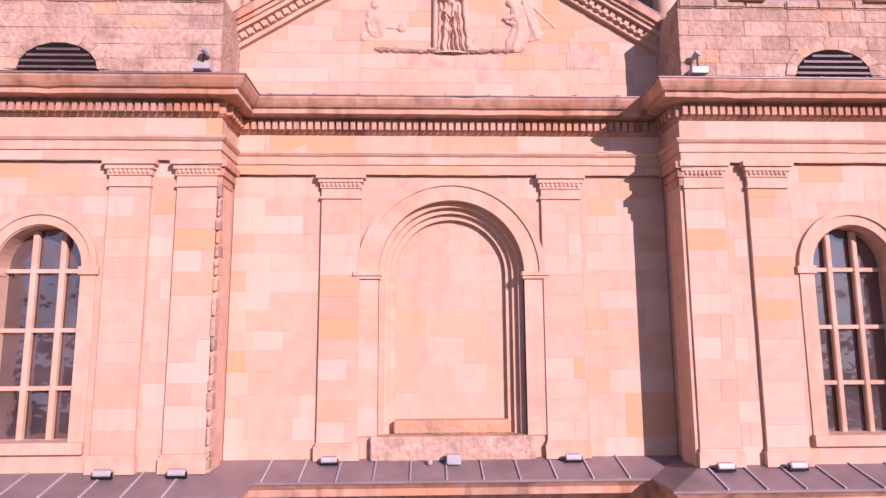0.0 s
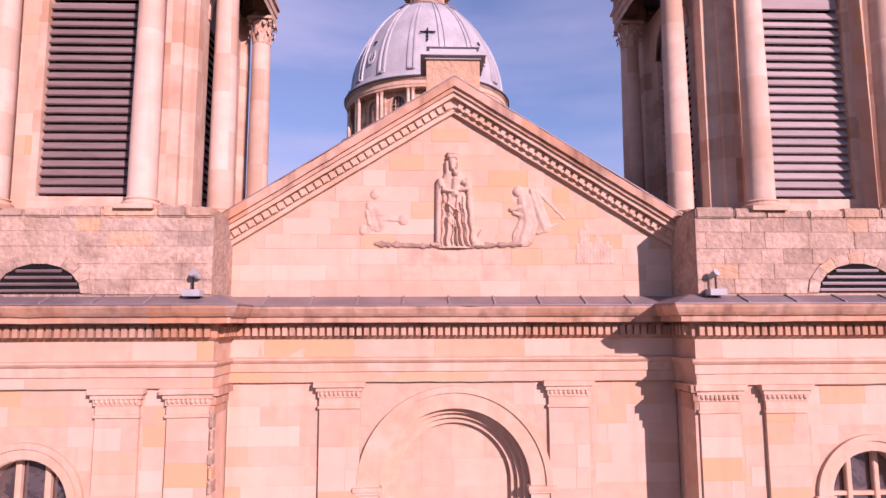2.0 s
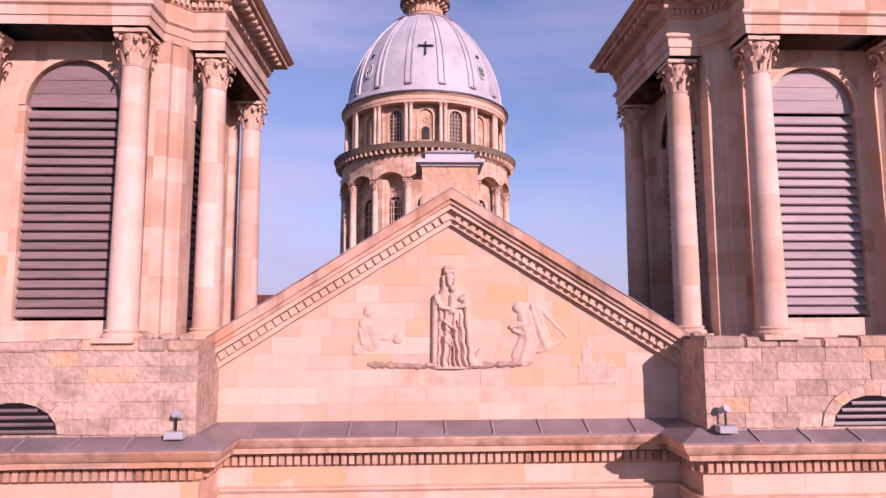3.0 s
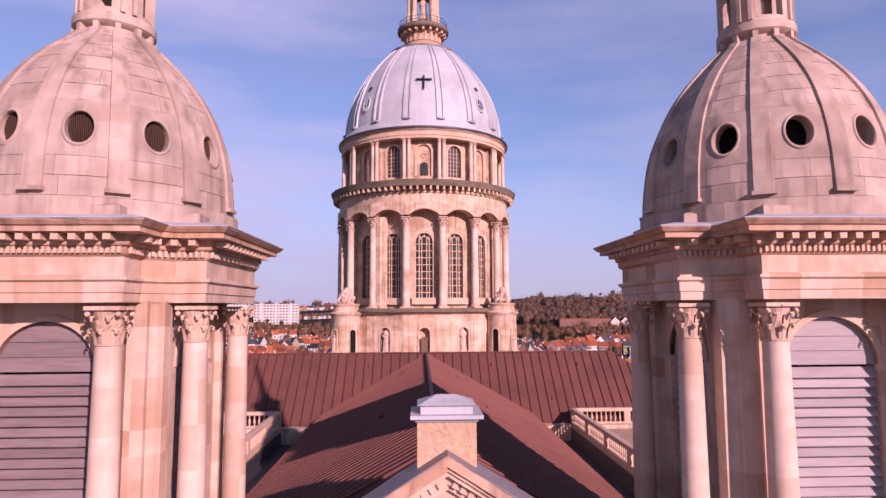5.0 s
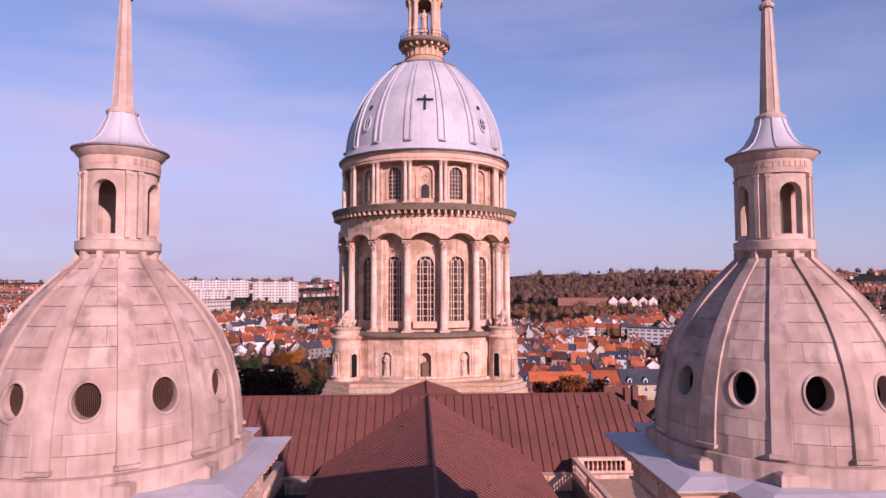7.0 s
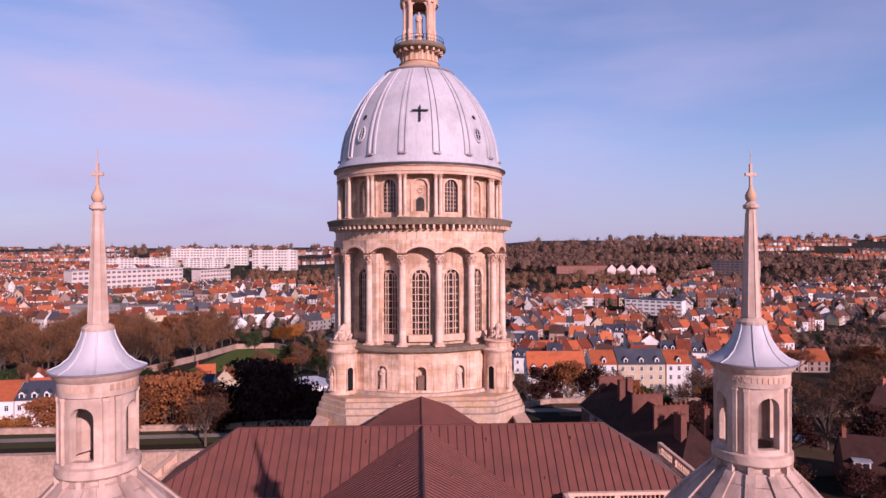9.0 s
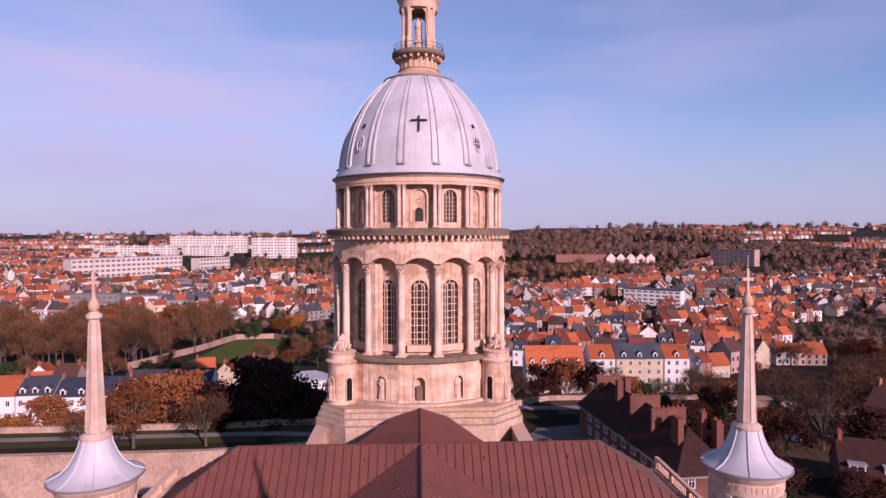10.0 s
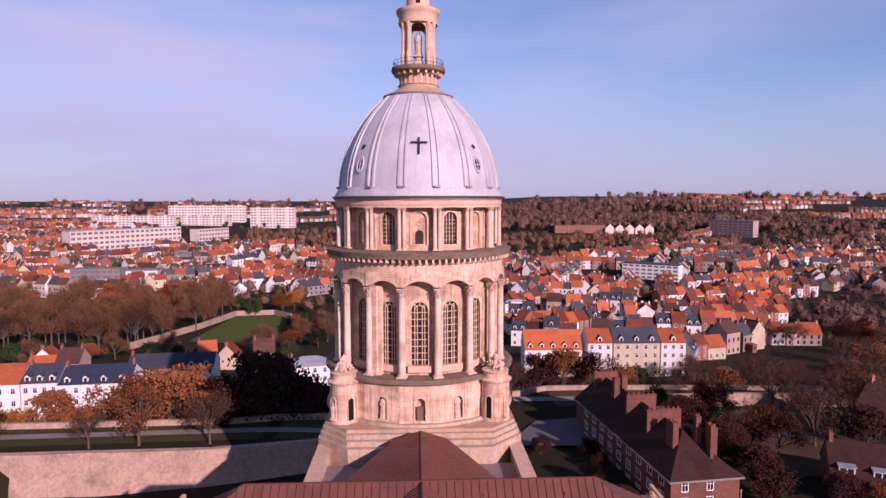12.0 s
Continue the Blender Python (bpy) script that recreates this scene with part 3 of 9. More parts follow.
    box(bm, s * WIN_X - 1.2, s * WIN_X + 1.2, FACE_T - 0.12, FACE_T + 0.5, 18.22, 18.44)
    part("sill", bm, STONE, front)
    window(front, s * WIN_X, WIN_R + 0.02, 18.42, 21.9, FACE_T + 0.38, 3, (19.45, 20.62, 21.85), STONE, OLD_GLASS)

# the entablature runs round the whole front
PLAN = [(-FRONT_X1, FACE_T - 0.1), (-4.88, FACE_T - 0.1), (-4.88, FACE_C - 0.1), (4.88, FACE_C - 0.1), (4.88, FACE_T - 0.1), (FRONT_X1, FACE_T - 0.1), (FRONT_X1, 23.4), (-FRONT_X1, 23.4)]
bm = bmesh.new()
sweep_outline(bm, PLAN, [(0, 24.12), (0, 24.34), (0.035, 24.35), (0.035, 24.53), (0.07, 24.55), (0.11, 24.60), (0.11, 24.64), (0, 24.66), (0, 25.05)])
weather(bm)
entablature = setting("entablature", bm, STONE, "limestone architrave and frieze with a toothed cornice", "entablature")
bm = bmesh.new()
sweep_outline(bm, PLAN, [(0, 25.05), (0.03, 25.06), (0.09, 25.12), (0.09, 25.38), (0.15, 25.40), (0.44, 25.41), (0.44, 25.52), (0.50, 25.54), (0.55, 25.60), (0.61, 25.70), (0.62, 25.75), (0.60, 25.76)])
weather(bm, 0.25, 0.008, 0.028)
cornice = part("cornice", bm, CORNICE_STONE, entablature, "reddish stained cornice")
bm = bmesh.new()
sweep_outline(bm, PLAN, [(0.64, 25.755), (0.64, 25.78), (0.1, 25.97), (-0.3, 25.98)])
part("cornice_flashing", bm, DARK_LEAD, entablature, "dark lead sheet")
roll = bmesh.new()
prism(roll, [(-0.64, 25.785), (-0.62, 25.815), (-0.1, 26.0), (-0.1, 25.975)], -0.02, 0.02, lambda u, w, d: (d, u, w))
ROLL = mesh_of("lead_roll", roll, LEAD_ROLLS)
for i in range(25):
    x = -FRONT_X1 + 0.4 + i * 0.98
    if not 4.1 < abs(x) < 5.2:
        part("lead_roll", ROLL, None, entablature, m=Matrix.Translation((x, (FACE_C if abs(x) < 4.2 else FACE_T) - 0.1, 0)))
tooth = bmesh.new()
box(tooth, -0.052, 0.052, -0.10, 0.02, 0, 0.20)
TOOTH = mesh_of("dentil", tooth, CORNICE_STONE)
for (x0, y0), (x1, y1) in zip(PLAN[:5], PLAN[1:6]):
    a, b = Vector((x0, y0)), Vector((x1, y1))
    d = (b - a).normalized()
    o = Vector((d.y, -d.x)) * 0.09
    reach = (b - a).length
    count = int(reach / 0.158)
    for i in range(count):
        p = a + d * (reach * (i + 0.5) / count) + o
        m = Matrix.Translation((p.x, p.y, 25.13)) @ Matrix.Rotation(math.atan2(d.y, d.x), 4, "Z")
        part("dentil", TOOTH, CORNICE_STONE, entablature, m=m)
# frieze and architrave blocks
for a, b, y in ((-4.86, 4.86, FACE_C - 0.1), (-FRONT_X1, -4.9, FACE_T - 0.1), (4.9, FRONT_X1, FACE_T - 0.1)):
    masonry(entablature, ASHLAR_BLOCK, a, b, 24.67, 25.04, y, course=0.4, length=1.5, rng=random.Random(int(a * 10)))
    masonry(entablature, ASHLAR_BLOCK, a, b, 24.13, 24.33, y, course=0.22, length=1.9, rng=random.Random(int(b * 10)))

# lower roof ledge and the storey under it
LOW = [(-FRONT_X1, FACE_T), (-4.95, FACE_T), (-4.95, FACE_C), (4.95, FACE_C), (4.95, FACE_T), (FRONT_X1, FACE_T), (FRONT_X1, 23.4), (-FRONT_X1, 23.4)]
bm = bmesh.new()
sweep_outline(bm, LOW, [(0.0, 17.86), (0.95, 17.60), (0.97, 17.58), (0.97, 17.55), (-0.2, 17.55)][::-1])
ledge = setting("ledge_roof", bm, DARK_LEAD, "dark lead-covered ledge with raised seams", "roof ledge")
bm = bmesh.new()
sweep_outline(bm, LOW, [(0.0, 2.0), (0.0, 16.6), (0.1, 16.9), (0.35, 17.1), (0.45, 17.25), (0.8, 17.28), (0.8, 17.42), (0.93, 17.545), (-0.3, 17.546)])
setting("wall_lower_front", bm, CORNICE_STONE, "limestone lower storey of the church front", "wall")
seam = bmesh.new()
box(seam, -0.015, 0.015, -0.97, 0.0, 0.0, 0.03)
for v in seam.verts:
    v.co.z += 0.262 * v.co.y / 0.97 + 0.005
SEAM = mesh_of("seam", seam, LEAD)
for i in range(34):
    x = -FRONT_X1 + 0.3 + i * 0.74
    y = FACE_C if abs(x) < 4.9 else FACE_T
    if 3.9 < abs(x) < 5.0:
        continue
    part("seam", SEAM, LEAD, ledge, m=Matrix.Translation((x, y, 17.86)))


# ---- pediment ----
bm = bmesh.new()
prism(bm, [(-4.95, 25.95), (4.95, 25.95), (4.95, 27.12), (0, 30.2), (-4.95, 27.12)], FACE_C - 0.12, FACE_C + 0.6)
tympanum = setting("wall_tympanum", bm, JOINT, "triangular limestone gable wall with carved relief", "gable wall")


def above_rake(x, z):
    return z > 30.12 - abs(x) * 0.623


masonry(tympanum, ASHLAR_BLOCK, -4.95, 4.95, 25.97, 30.1, FACE_C - 0.12, course=0.34, length=0.9, proud=0.006, free=above_rake, rng=random.Random(5), stained=(DIRTY_BLOCK, lambda x, z: abs(x) < 1.5 and 26.3 < z < 27.15))
pediment = thing("pediment", "sloping toothed stone cornice of a pediment", "pediment", (0, 0, 0), kind="structure")
RAKE = 3.13 / 5.02
bm = bmesh.new()
box(bm, -0.056, 0.056, -0.055, 0.02, 0, 0.14)
RAKE_TOOTH = mesh_of("dentil", bm, STONE)
for s in (-1, 1):
    for b, t, yf, mat in ((0, 0.12, 17.96, STONE), (0.12, 0.31, 17.91, STONE), (0.31, 0.42, 17.77, STONE), (0.42, 0.52, 17.71, CORNICE_STONE), (0.52, 0.73, 17.64, CORNICE_STONE)):
        bm = bmesh.new()
        prism(bm, [(0, 30.15 + b), (s * 5.06, 30.15 - 5.06 * RAKE + b), (s * 5.06, 30.15 - 5.06 * RAKE + t), (0, 30.15 + t)], yf, FACE_C + 0.5)
        part("raking_cornice", weather(bm, 0.3, 0.010, 0.03), mat, pediment)
    bm = bmesh.new()
    prism(bm, [(0, 30.885), (s * 5.06, 30.885 - 5.06 * RAKE), (s * 5.06, 30.91 - 5.06 * RAKE), (0, 30.91)], 17.632, FACE_C + 0.6)
    part("coping", bm, DARK_LEAD, pediment, "dark lead coping")
    for i in range(31):
        u = s * (0.12 + i * 0.16)
        m = Matrix.Translation((u, 17.91, 30.15 - abs(u) * RAKE + 0.125)) @ Matrix.Rotation(s * math.atan(RAKE), 4, "Y")
        part("dentil", RAKE_TOOTH, None, pediment, m=m)


def figure(bm, h, flatten=0.6, at=(0, 0, 0), seed=1, lean=0.0):
    """A draped standing figure of height h in one plain mesh."""
    prof = [(0.0, 0.0), (0.16, 0.0), (0.165, 0.04), (0.15, 0.15), (0.14, 0.3), (0.14, 0.45), (0.15, 0.58), (0.165, 0.68), (0.155, 0.76), (0.11, 0.815), (0.06, 0.84), (0.05, 0.86), (0.062, 0.885), (0.068, 0.92), (0.06, 0.955), (0.035, 0.985), (0.0, 0.995)]
    n, rng = 28, random.Random(seed)
    folds = [rng.uniform(-0.16, 0.16) for _ in range(n)]
    twist = rng.uniform(-1.2, 1.2)
    rings = []
    for r, z in prof:
        drape = min(1.0, max(0, 0.8 - z) * 2.2)
        ring = []
        for i in range(n):
            a = 2 * math.pi * i / n
            f = 1 + folds[(i + int(twist * z * 4)) % n] * drape + (0.05 * math.sin(9 * a + z * 7) if 0.03 < z < 0.8 else 0)
            ring.append(bm.verts.new((at[0] + lean * z * h + h * r * math.sin(a) * f, at[1] - h * r * flatten * math.cos(a) * f, at[2] + h * z)))
        rings.append(ring)
    for p, q in zip(rings, rings[1:]):
        for i in range(n):
            bm.faces.new((p[i], p[(i + 1) % n], q[(i + 1) % n], q[i]))
    for sx in (-1, 1):
        # forearms laid across the body
        a = bmesh.ops.create_icosphere(bm, subdivisions=2, radius=1.0)["verts"]
        bmesh.ops.transform(bm, verts=a, matrix=Matrix.Translation((at[0] + sx * 0.07 * h + lean * 0.6 * h, at[1] - 0.13 * h * flatten, at[2] + 0.62 * h + sx * 0.03 * h)) @ Matrix.Rotation(sx * 1.0, 4, "Y") @ Matrix.Diagonal((0.032 * h, 0.035 * h, 0.10 * h, 1)))


def carved(name, x0, x1, z0, z1, lumps, label, mat=None, step=0.024, soft=0.62, folds=()):
    """A worn relief: soft lumps (from, to, two radii, depth, folds) that stand out of the wall."""
    u, w = np.meshgrid(np.arange(x0, x1, step), np.arange(z0, z1, step))
    high = np.full(u.shape, -0.03)
    for xa, za, xb, zb, ra, rb, depth, fold in lumps:
        dx, dz = xb - xa, zb - za
        k = np.clip(((u - xa) * dx + (w - za) * dz) / max(dx * dx + dz * dz, 1e-6), 0, 1)
        gap = np.hypot(u - xa - k * dx, w - za - k * dz) / (ra + (rb - ra) * k)
        lump = depth * np.clip(1 - gap ** 2, 0, 1) ** soft
        side = ((u - xa) * dz - (w - za) * dx) / max(math.hypot(dx, dz), 1e-3)
        lump = np.where(gap < 1, lump * (1 + 0.7 * fold * (np.sin(side * 30 + 1.3 * np.sin(w * 2.3 + u)) + 0.35 * np.sin(side * 57 + 1.5 * np.sin(w * 3.1)))), -0.03)
        high = np.maximum(high, lump)
    for xa, za, xb, zb, r, up in folds:
        # single ridges and grooves of the drapery
        dx, dz = xb - xa, zb - za
        k = np.clip(((u - xa) * dx + (w - za) * dz) / max(dx * dx + dz * dz, 1e-6), 0, 1)
        gap = np.hypot(u - xa - k * dx - 0.012 * np.sin(w * 17), w - za - k * dz) / r
        high = np.where(high > 0, high + up * np.clip(1 - gap ** 2, 0, 1), high)
    rng = np.random.default_rng(len(name))
    high = high + (high > 0) * rng.normal(0, 0.004, high.shape)
    rows, cols = u.shape
    verts = [(float(u[j, i]), FACE_C - 0.128 - float(high[j, i]), float(w[j, i])) for j in range(rows) for i in range(cols)]
    faces = [(j * cols + i, j * cols + i + 1, (j + 1) * cols + i + 1, (j + 1) * cols + i) for j in range(rows - 1) for i in range(cols - 1) if high[j:j + 2, i:i + 2].max() > 0]
    me = bpy.data.meshes.new(name)
    me.from_pydata(verts, [], faces)
    me.materials.append(mat or STATUE)
    work = bmesh.new()
    work.from_mesh(me)
    bmesh.ops.delete(work, geom=[v for v in work.verts if not v.link_faces], context="VERTS")
    work.to_mesh(me)
    work.free()
    return part(name, me, None, tympanum, label, smooth=True)


carved("relief_figure", -0.75, 0.75, 27.05, 29.5, [
    (0.0, 27.15, -0.02, 28.3, 0.38, 0.36, 0.10, 0.0), (-0.02, 28.2, -0.03, 28.66, 0.37, 0.22, 0.13, 0.0), (-0.36, 27.2, -0.33, 28.5, 0.07, 0.09, 0.12, 0.0), (0.42, 27.2, 0.33, 28.5, 0.09, 0.09, 0.12, 0.0),
    (-0.04, 28.85, -0.04, 29.0, 0.07, 0.105, 0.20, 0.0), (-0.10, 29.12, 0.02, 29.12, 0.07, 0.07, 0.17, 0.0), (-0.12, 29.2, 0.04, 29.2, 0.05, 0.05, 0.13, 0.0), (-0.14, 28.72, -0.16, 29.0, 0.07, 0.05, 0.12, 0.0), (0.07, 28.72, 0.09, 29.0, 0.06, 0.05, 0.12, 0.0),
    (0.02, 28.28, 0.02, 28.58, 0.12, 0.09, 0.20, 0.0), (0.02, 28.73, 0.02, 28.75, 0.075, 0.075, 0.23, 0.0), (-0.31, 28.56, -0.26, 28.36, 0.09, 0.08, 0.17, 0.0), (-0.26, 28.36, 0.02, 28.30, 0.07, 0.05, 0.20, 0.0), (0.31, 28.56, 0.28, 28.38, 0.085, 0.07, 0.17, 0.0), (0.28, 28.38, 0.08, 28.34, 0.065, 0.05, 0.20, 0.0), (0.20, 28.52, 0.22, 28.54, 0.06, 0.06, 0.20, 0.0),
    (-0.5, 27.13, 0.62, 27.13, 0.05, 0.06, 0.09, 0.0), (0.5, 27.2, 0.62, 27.45, 0.06, 0.03, 0.05, 0.0)], "carved standing figure in worn relief", step=0.017, soft=0.42,
    folds=[(x, 27.12, x * 0.7 + e, z, r, d) for x, e, z, r, d in ((-0.24, 0.0, 28.25, 0.035, -0.07), (-0.17, 0.02, 28.0, 0.03, 0.05), (-0.08, 0.03, 27.9, 0.03, -0.06), (0.0, 0.02, 28.2, 0.035, -0.05), (0.07, -0.02, 27.7, 0.025, 0.06), (0.12, -0.06, 27.75, 0.022, -0.07), (0.18, -0.06, 27.9, 0.028, 0.06), (0.24, -0.05, 28.05, 0.024, -0.07), (0.31, -0.03, 28.2, 0.03, 0.05), (0.37, 0.0, 28.3, 0.022, -0.06), (-0.31, -0.06, 28.4, 0.022, -0.06))] + [(-0.22, 28.1, 0.12, 27.85, 0.03, 0.05), (-0.24, 27.95, 0.05, 27.7, 0.03, -0.05), (-0.2, 27.75, 0.08, 27.45, 0.03, 0.04)])
carved("relief_angel", 1.05, 2.65, 27.1, 28.6, [
    (1.45, 28.34, 1.46, 28.36, 0.12, 0.12, 0.072, 0.0), (1.60, 28.15, 1.66, 27.65, 0.17, 0.20, 0.066, 0.2), (1.66, 27.6, 1.55, 27.30, 0.22, 0.26, 0.060, 0.35), (1.56, 28.0, 1.28, 27.92, 0.07, 0.05, 0.072, 0.0), (1.35, 27.85, 1.55, 27.78, 0.05, 0.06, 0.060, 0.0),
    (1.80, 28.35, 2.05, 27.55, 0.10, 0.16, 0.036, 0.5), (1.85, 28.42, 2.5, 27.72, 0.06, 0.03, 0.024, 0.3), (1.9, 27.4, 2.3, 27.6, 0.06, 0.04, 0.024, 0.3)], "kneeling winged figure, worn low relief")
carved("relief_kneeler", -2.3, -0.95, 27.1, 28.5, [
    (-1.78, 28.26, -1.78, 28.3, 0.11, 0.10, 0.048, 0.0), (-1.86, 28.0, -1.72, 27.6, 0.13, 0.20, 0.021, 0.4), (-2.03, 27.42, -2.03, 27.5, 0.09, 0.09, 0.036, 0.0), (-1.14, 27.68, -1.14, 27.72, 0.12, 0.10, 0.048, 0.0),
    (-1.65, 27.75, -1.25, 27.7, 0.10, 0.06, 0.024, 0.4), (-1.95, 27.85, -1.9, 27.6, 0.06, 0.05, 0.030, 0.0)], "worn low relief of kneeling figures")
skyline_rng = random.Random(14)
carved("relief_skyline", 2.7, 3.7, 26.6, 27.9, [(x, 26.75, x, 26.85 + h, 0.06, 0.05, 0.010, 0.6) for x, h in [(2.78 + 0.075 * i, skyline_rng.uniform(0.2, 0.85) * (1 - 0.05 * i)) for i in range(11)]], "worn carved skyline in low relief")
base_rng = random.Random(8)
carved("relief_base", -1.85, 1.6, 26.85, 27.3, [(-1.75 + 0.155 * i, 27.10 + 0.0005 * (i - 10.5) ** 2, -1.62 + 0.155 * i, 27.09 + 0.0005 * (i - 9.5) ** 2, base_rng.uniform(0.03, 0.085), base_rng.uniform(0.03, 0.085), 0.05, 0.3) for i in range(21)], "dark stained ledge under the relief", LEDGE_DIRT, soft=0.4)

acroterion = thing("roof_block", "square stone block with a lead cap on the gable's top", "stone block", (0, 18.50, 30.42))
bm = bmesh.new()
box(bm, -0.62, 0.62, -0.35, 0.6, -0.6, 1.09)
part("body", bm, ROUGH_STONE, acroterion)
bm = bmesh.new()
for e, a, b in ((0.66, 1.06, 1.12), (0.76, 1.12, 1.2)):
    box(bm, -e, e, -e + 0.25, e, a, b)
part("lead_edge", bm, LEAD, acroterion)
bm = bmesh.new()
box(bm, -0.55, 0.55, -0.30, 0.58, 1.19, 1.38)
v = [bm.verts.new(p) for p in ((-0.62, -0.36, 1.38), (0.62, -0.36, 1.38), (0.62, 0.62, 1.38), (-0.62, 0.62, 1.38), (-0.2, 0.1, 1.56), (0.2, 0.1, 1.56))]
for f in ((0, 1, 5, 4), (1, 2, 5), (2, 3, 4, 5), (3, 0, 4), (3, 2, 1, 0)):
    bm.faces.new([v[i] for i in f])
part("lead_cap", bm, LEAD, acroterion, "grey lead cap")


# ---- columns ----
def capital_mesh(r, h, mat):
    """A leafy capital: bell, two rows of leaves, corner scrolls and a hollow-sided slab."""
    bm = bmesh.new()
    lathe(bm, [(r * 0.9, 0), (r * 1.02, 0.01 * h), (r * 1.05, 0.05 * h), (r * 0.9, 0.07 * h), (r * 0.92, 0.4 * h), (r * 1.05, 0.7 * h), (r * 1.25, 0.86 * h)], 16)
    bell = list(bm.verts)
    for row, (n, z0, z1, out) in enumerate(((8, 0.07, 0.45, 1.36), (8, 0.3, 0.76, 1.55))):
        for i in range(n):
            a = 2 * math.pi * (i + 0.5 * row) / n
            u, t = Vector((math.sin(a), -math.cos(a))), Vector((math.cos(a), math.sin(a)))
            w = r * 0.32
            prev = None
            for k, (rr, z, ww) in enumerate(((0.93, z0, 0.8), (1.06, z0 + (z1 - z0) * 0.5, 1.0), (1.16, z0 + (z1 - z0) * 0.8, 0.9), (out, z1, 0.8), (out + 0.14, z1 - 0.05, 0.6), (out + 0.10, z1 - 0.14, 0.3))):
                pts = [bm.verts.new((*(u * r * rr + t * w * ww * q), z * h)) for q in (-1, 1)]
                p_ = Vector((*(u * r * (rr + 0.09)), z * h))
                mid = bm.verts.new(p_) if k else min(bell, key=lambda q_: (q_.co - p_).length)
                cur = [pts[0], mid, pts[1]]
                if prev:
                    for j in range(2):
                        bm.faces.new((prev[j], prev[j + 1], cur[j + 1], cur[j]))
                prev = cur
    for i in range(4):
        a = math.pi / 4 + i * math.pi / 2
        u = Vector((math.sin(a), -math.cos(a)))
        s = bmesh.ops.create_icosphere(bm, subdivisions=1, radius=r * 0.24)["verts"]
        bmesh.ops.translate(bm, verts=s, vec=(*(u * r * 1.62), h * 0.80))
        s = bmesh.ops.create_icosphere(bm, subdivisions=1, radius=r * 0.17)["verts"]
        b = a + math.pi / 4
        bmesh.ops.translate(bm, verts=s, vec=(math.sin(b) * r * 1.25, -math.cos(b) * r * 1.25, h * 0.93))
    plan = []
    for i in range(4):
        for k in range(5):
            a = math.pi / 4 + (i + k / 5) * math.pi / 2
            bow = 1 - 0.33 * math.sin(math.pi * k / 5)
            plan.append((math.sin(a) * r * 1.92 * bow, -math.cos(a) * r * 1.92 * bow))
    prism(bm, plan, 0.90 * h, h, flat)
    return mesh_of("capital", bm, mat)


def base_mesh(r, h, mat):
    bm = bmesh.new()
    box(bm, -r * 1.35, r * 1.35, -r * 1.35, r * 1.35, 0, h * 0.35)
    lathe(bm, [(r * 1.33, h * 0.35), (r * 1.36, h * 0.5), (r * 1.28, h * 0.62), (r * 1.12, h * 0.68), (r * 1.12, h * 0.76), (r * 1.2, h * 0.85), (r * 1.12, h * 0.95), (r, h)], 20)
    return mesh_of("base", bm, mat)


def shaft_mesh(r0, r1, h, mat, n=20):
    bm = bmesh.new()
    lathe(bm, [(r0 - (r0 - r1) * (k / 8) ** 1.6, h * k / 8) for k in range(9)], n)
    me = mesh_of("column", bm, mat)
    me.polygons.foreach_set("use_smooth", [True] * len(me.polygons))
    return me


def column(parent, meshes, x, y, z, base_h, shaft_h):
    shaft = part("column", meshes[0], None, parent, m=Matrix.Translation((x, y, z + base_h)))
    part("base", meshes[1], None, shaft, m=Matrix.Translation((0, 0, -base_h)))
    part("capital", meshes[2], None, shaft, m=Matrix.Translation((0, 0, shaft_h)))
    return shaft


# ---- the two bell towers ----
TOWER_SHAFT = material("tower_column_stone", (0.66, 0.475, 0.37), (0.57, 0.39, 0.295), (0.34, 0.215, 0.15), grain=3.0, stain=0.5, bump=0.3, streak=0.5, blocks=(3.0, 3.0, 0.9), block_mix=0.75, block_colour=(0.47, 0.285, 0.19), bloom=((0.68, 0.52, 0.43), (0.50, 0.31, 0.21)))
T_COL = (shaft_mesh(0.285, 0.245, 5.22, TOWER_SHAFT), base_mesh(0.285, 0.26, STONE), capital_mesh(0.245, 0.75, STONE))
TH, TA = 2.70, 1.50


def notched(h, a, inner):
    """The tower's plan: four fronts that stand forward and slanting corners between them."""
    quarter = [(-a, -h), (a, -h), (a, -inner - 0.05), (inner + 0.05, -a)]
    out = []
    for k in range(4):
        c, s = round(math.cos(k * math.pi / 2)), round(math.sin(k * math.pi / 2))
        out += [(x * c - y * s, x * s + y * c) for x, y in quarter]
    return out


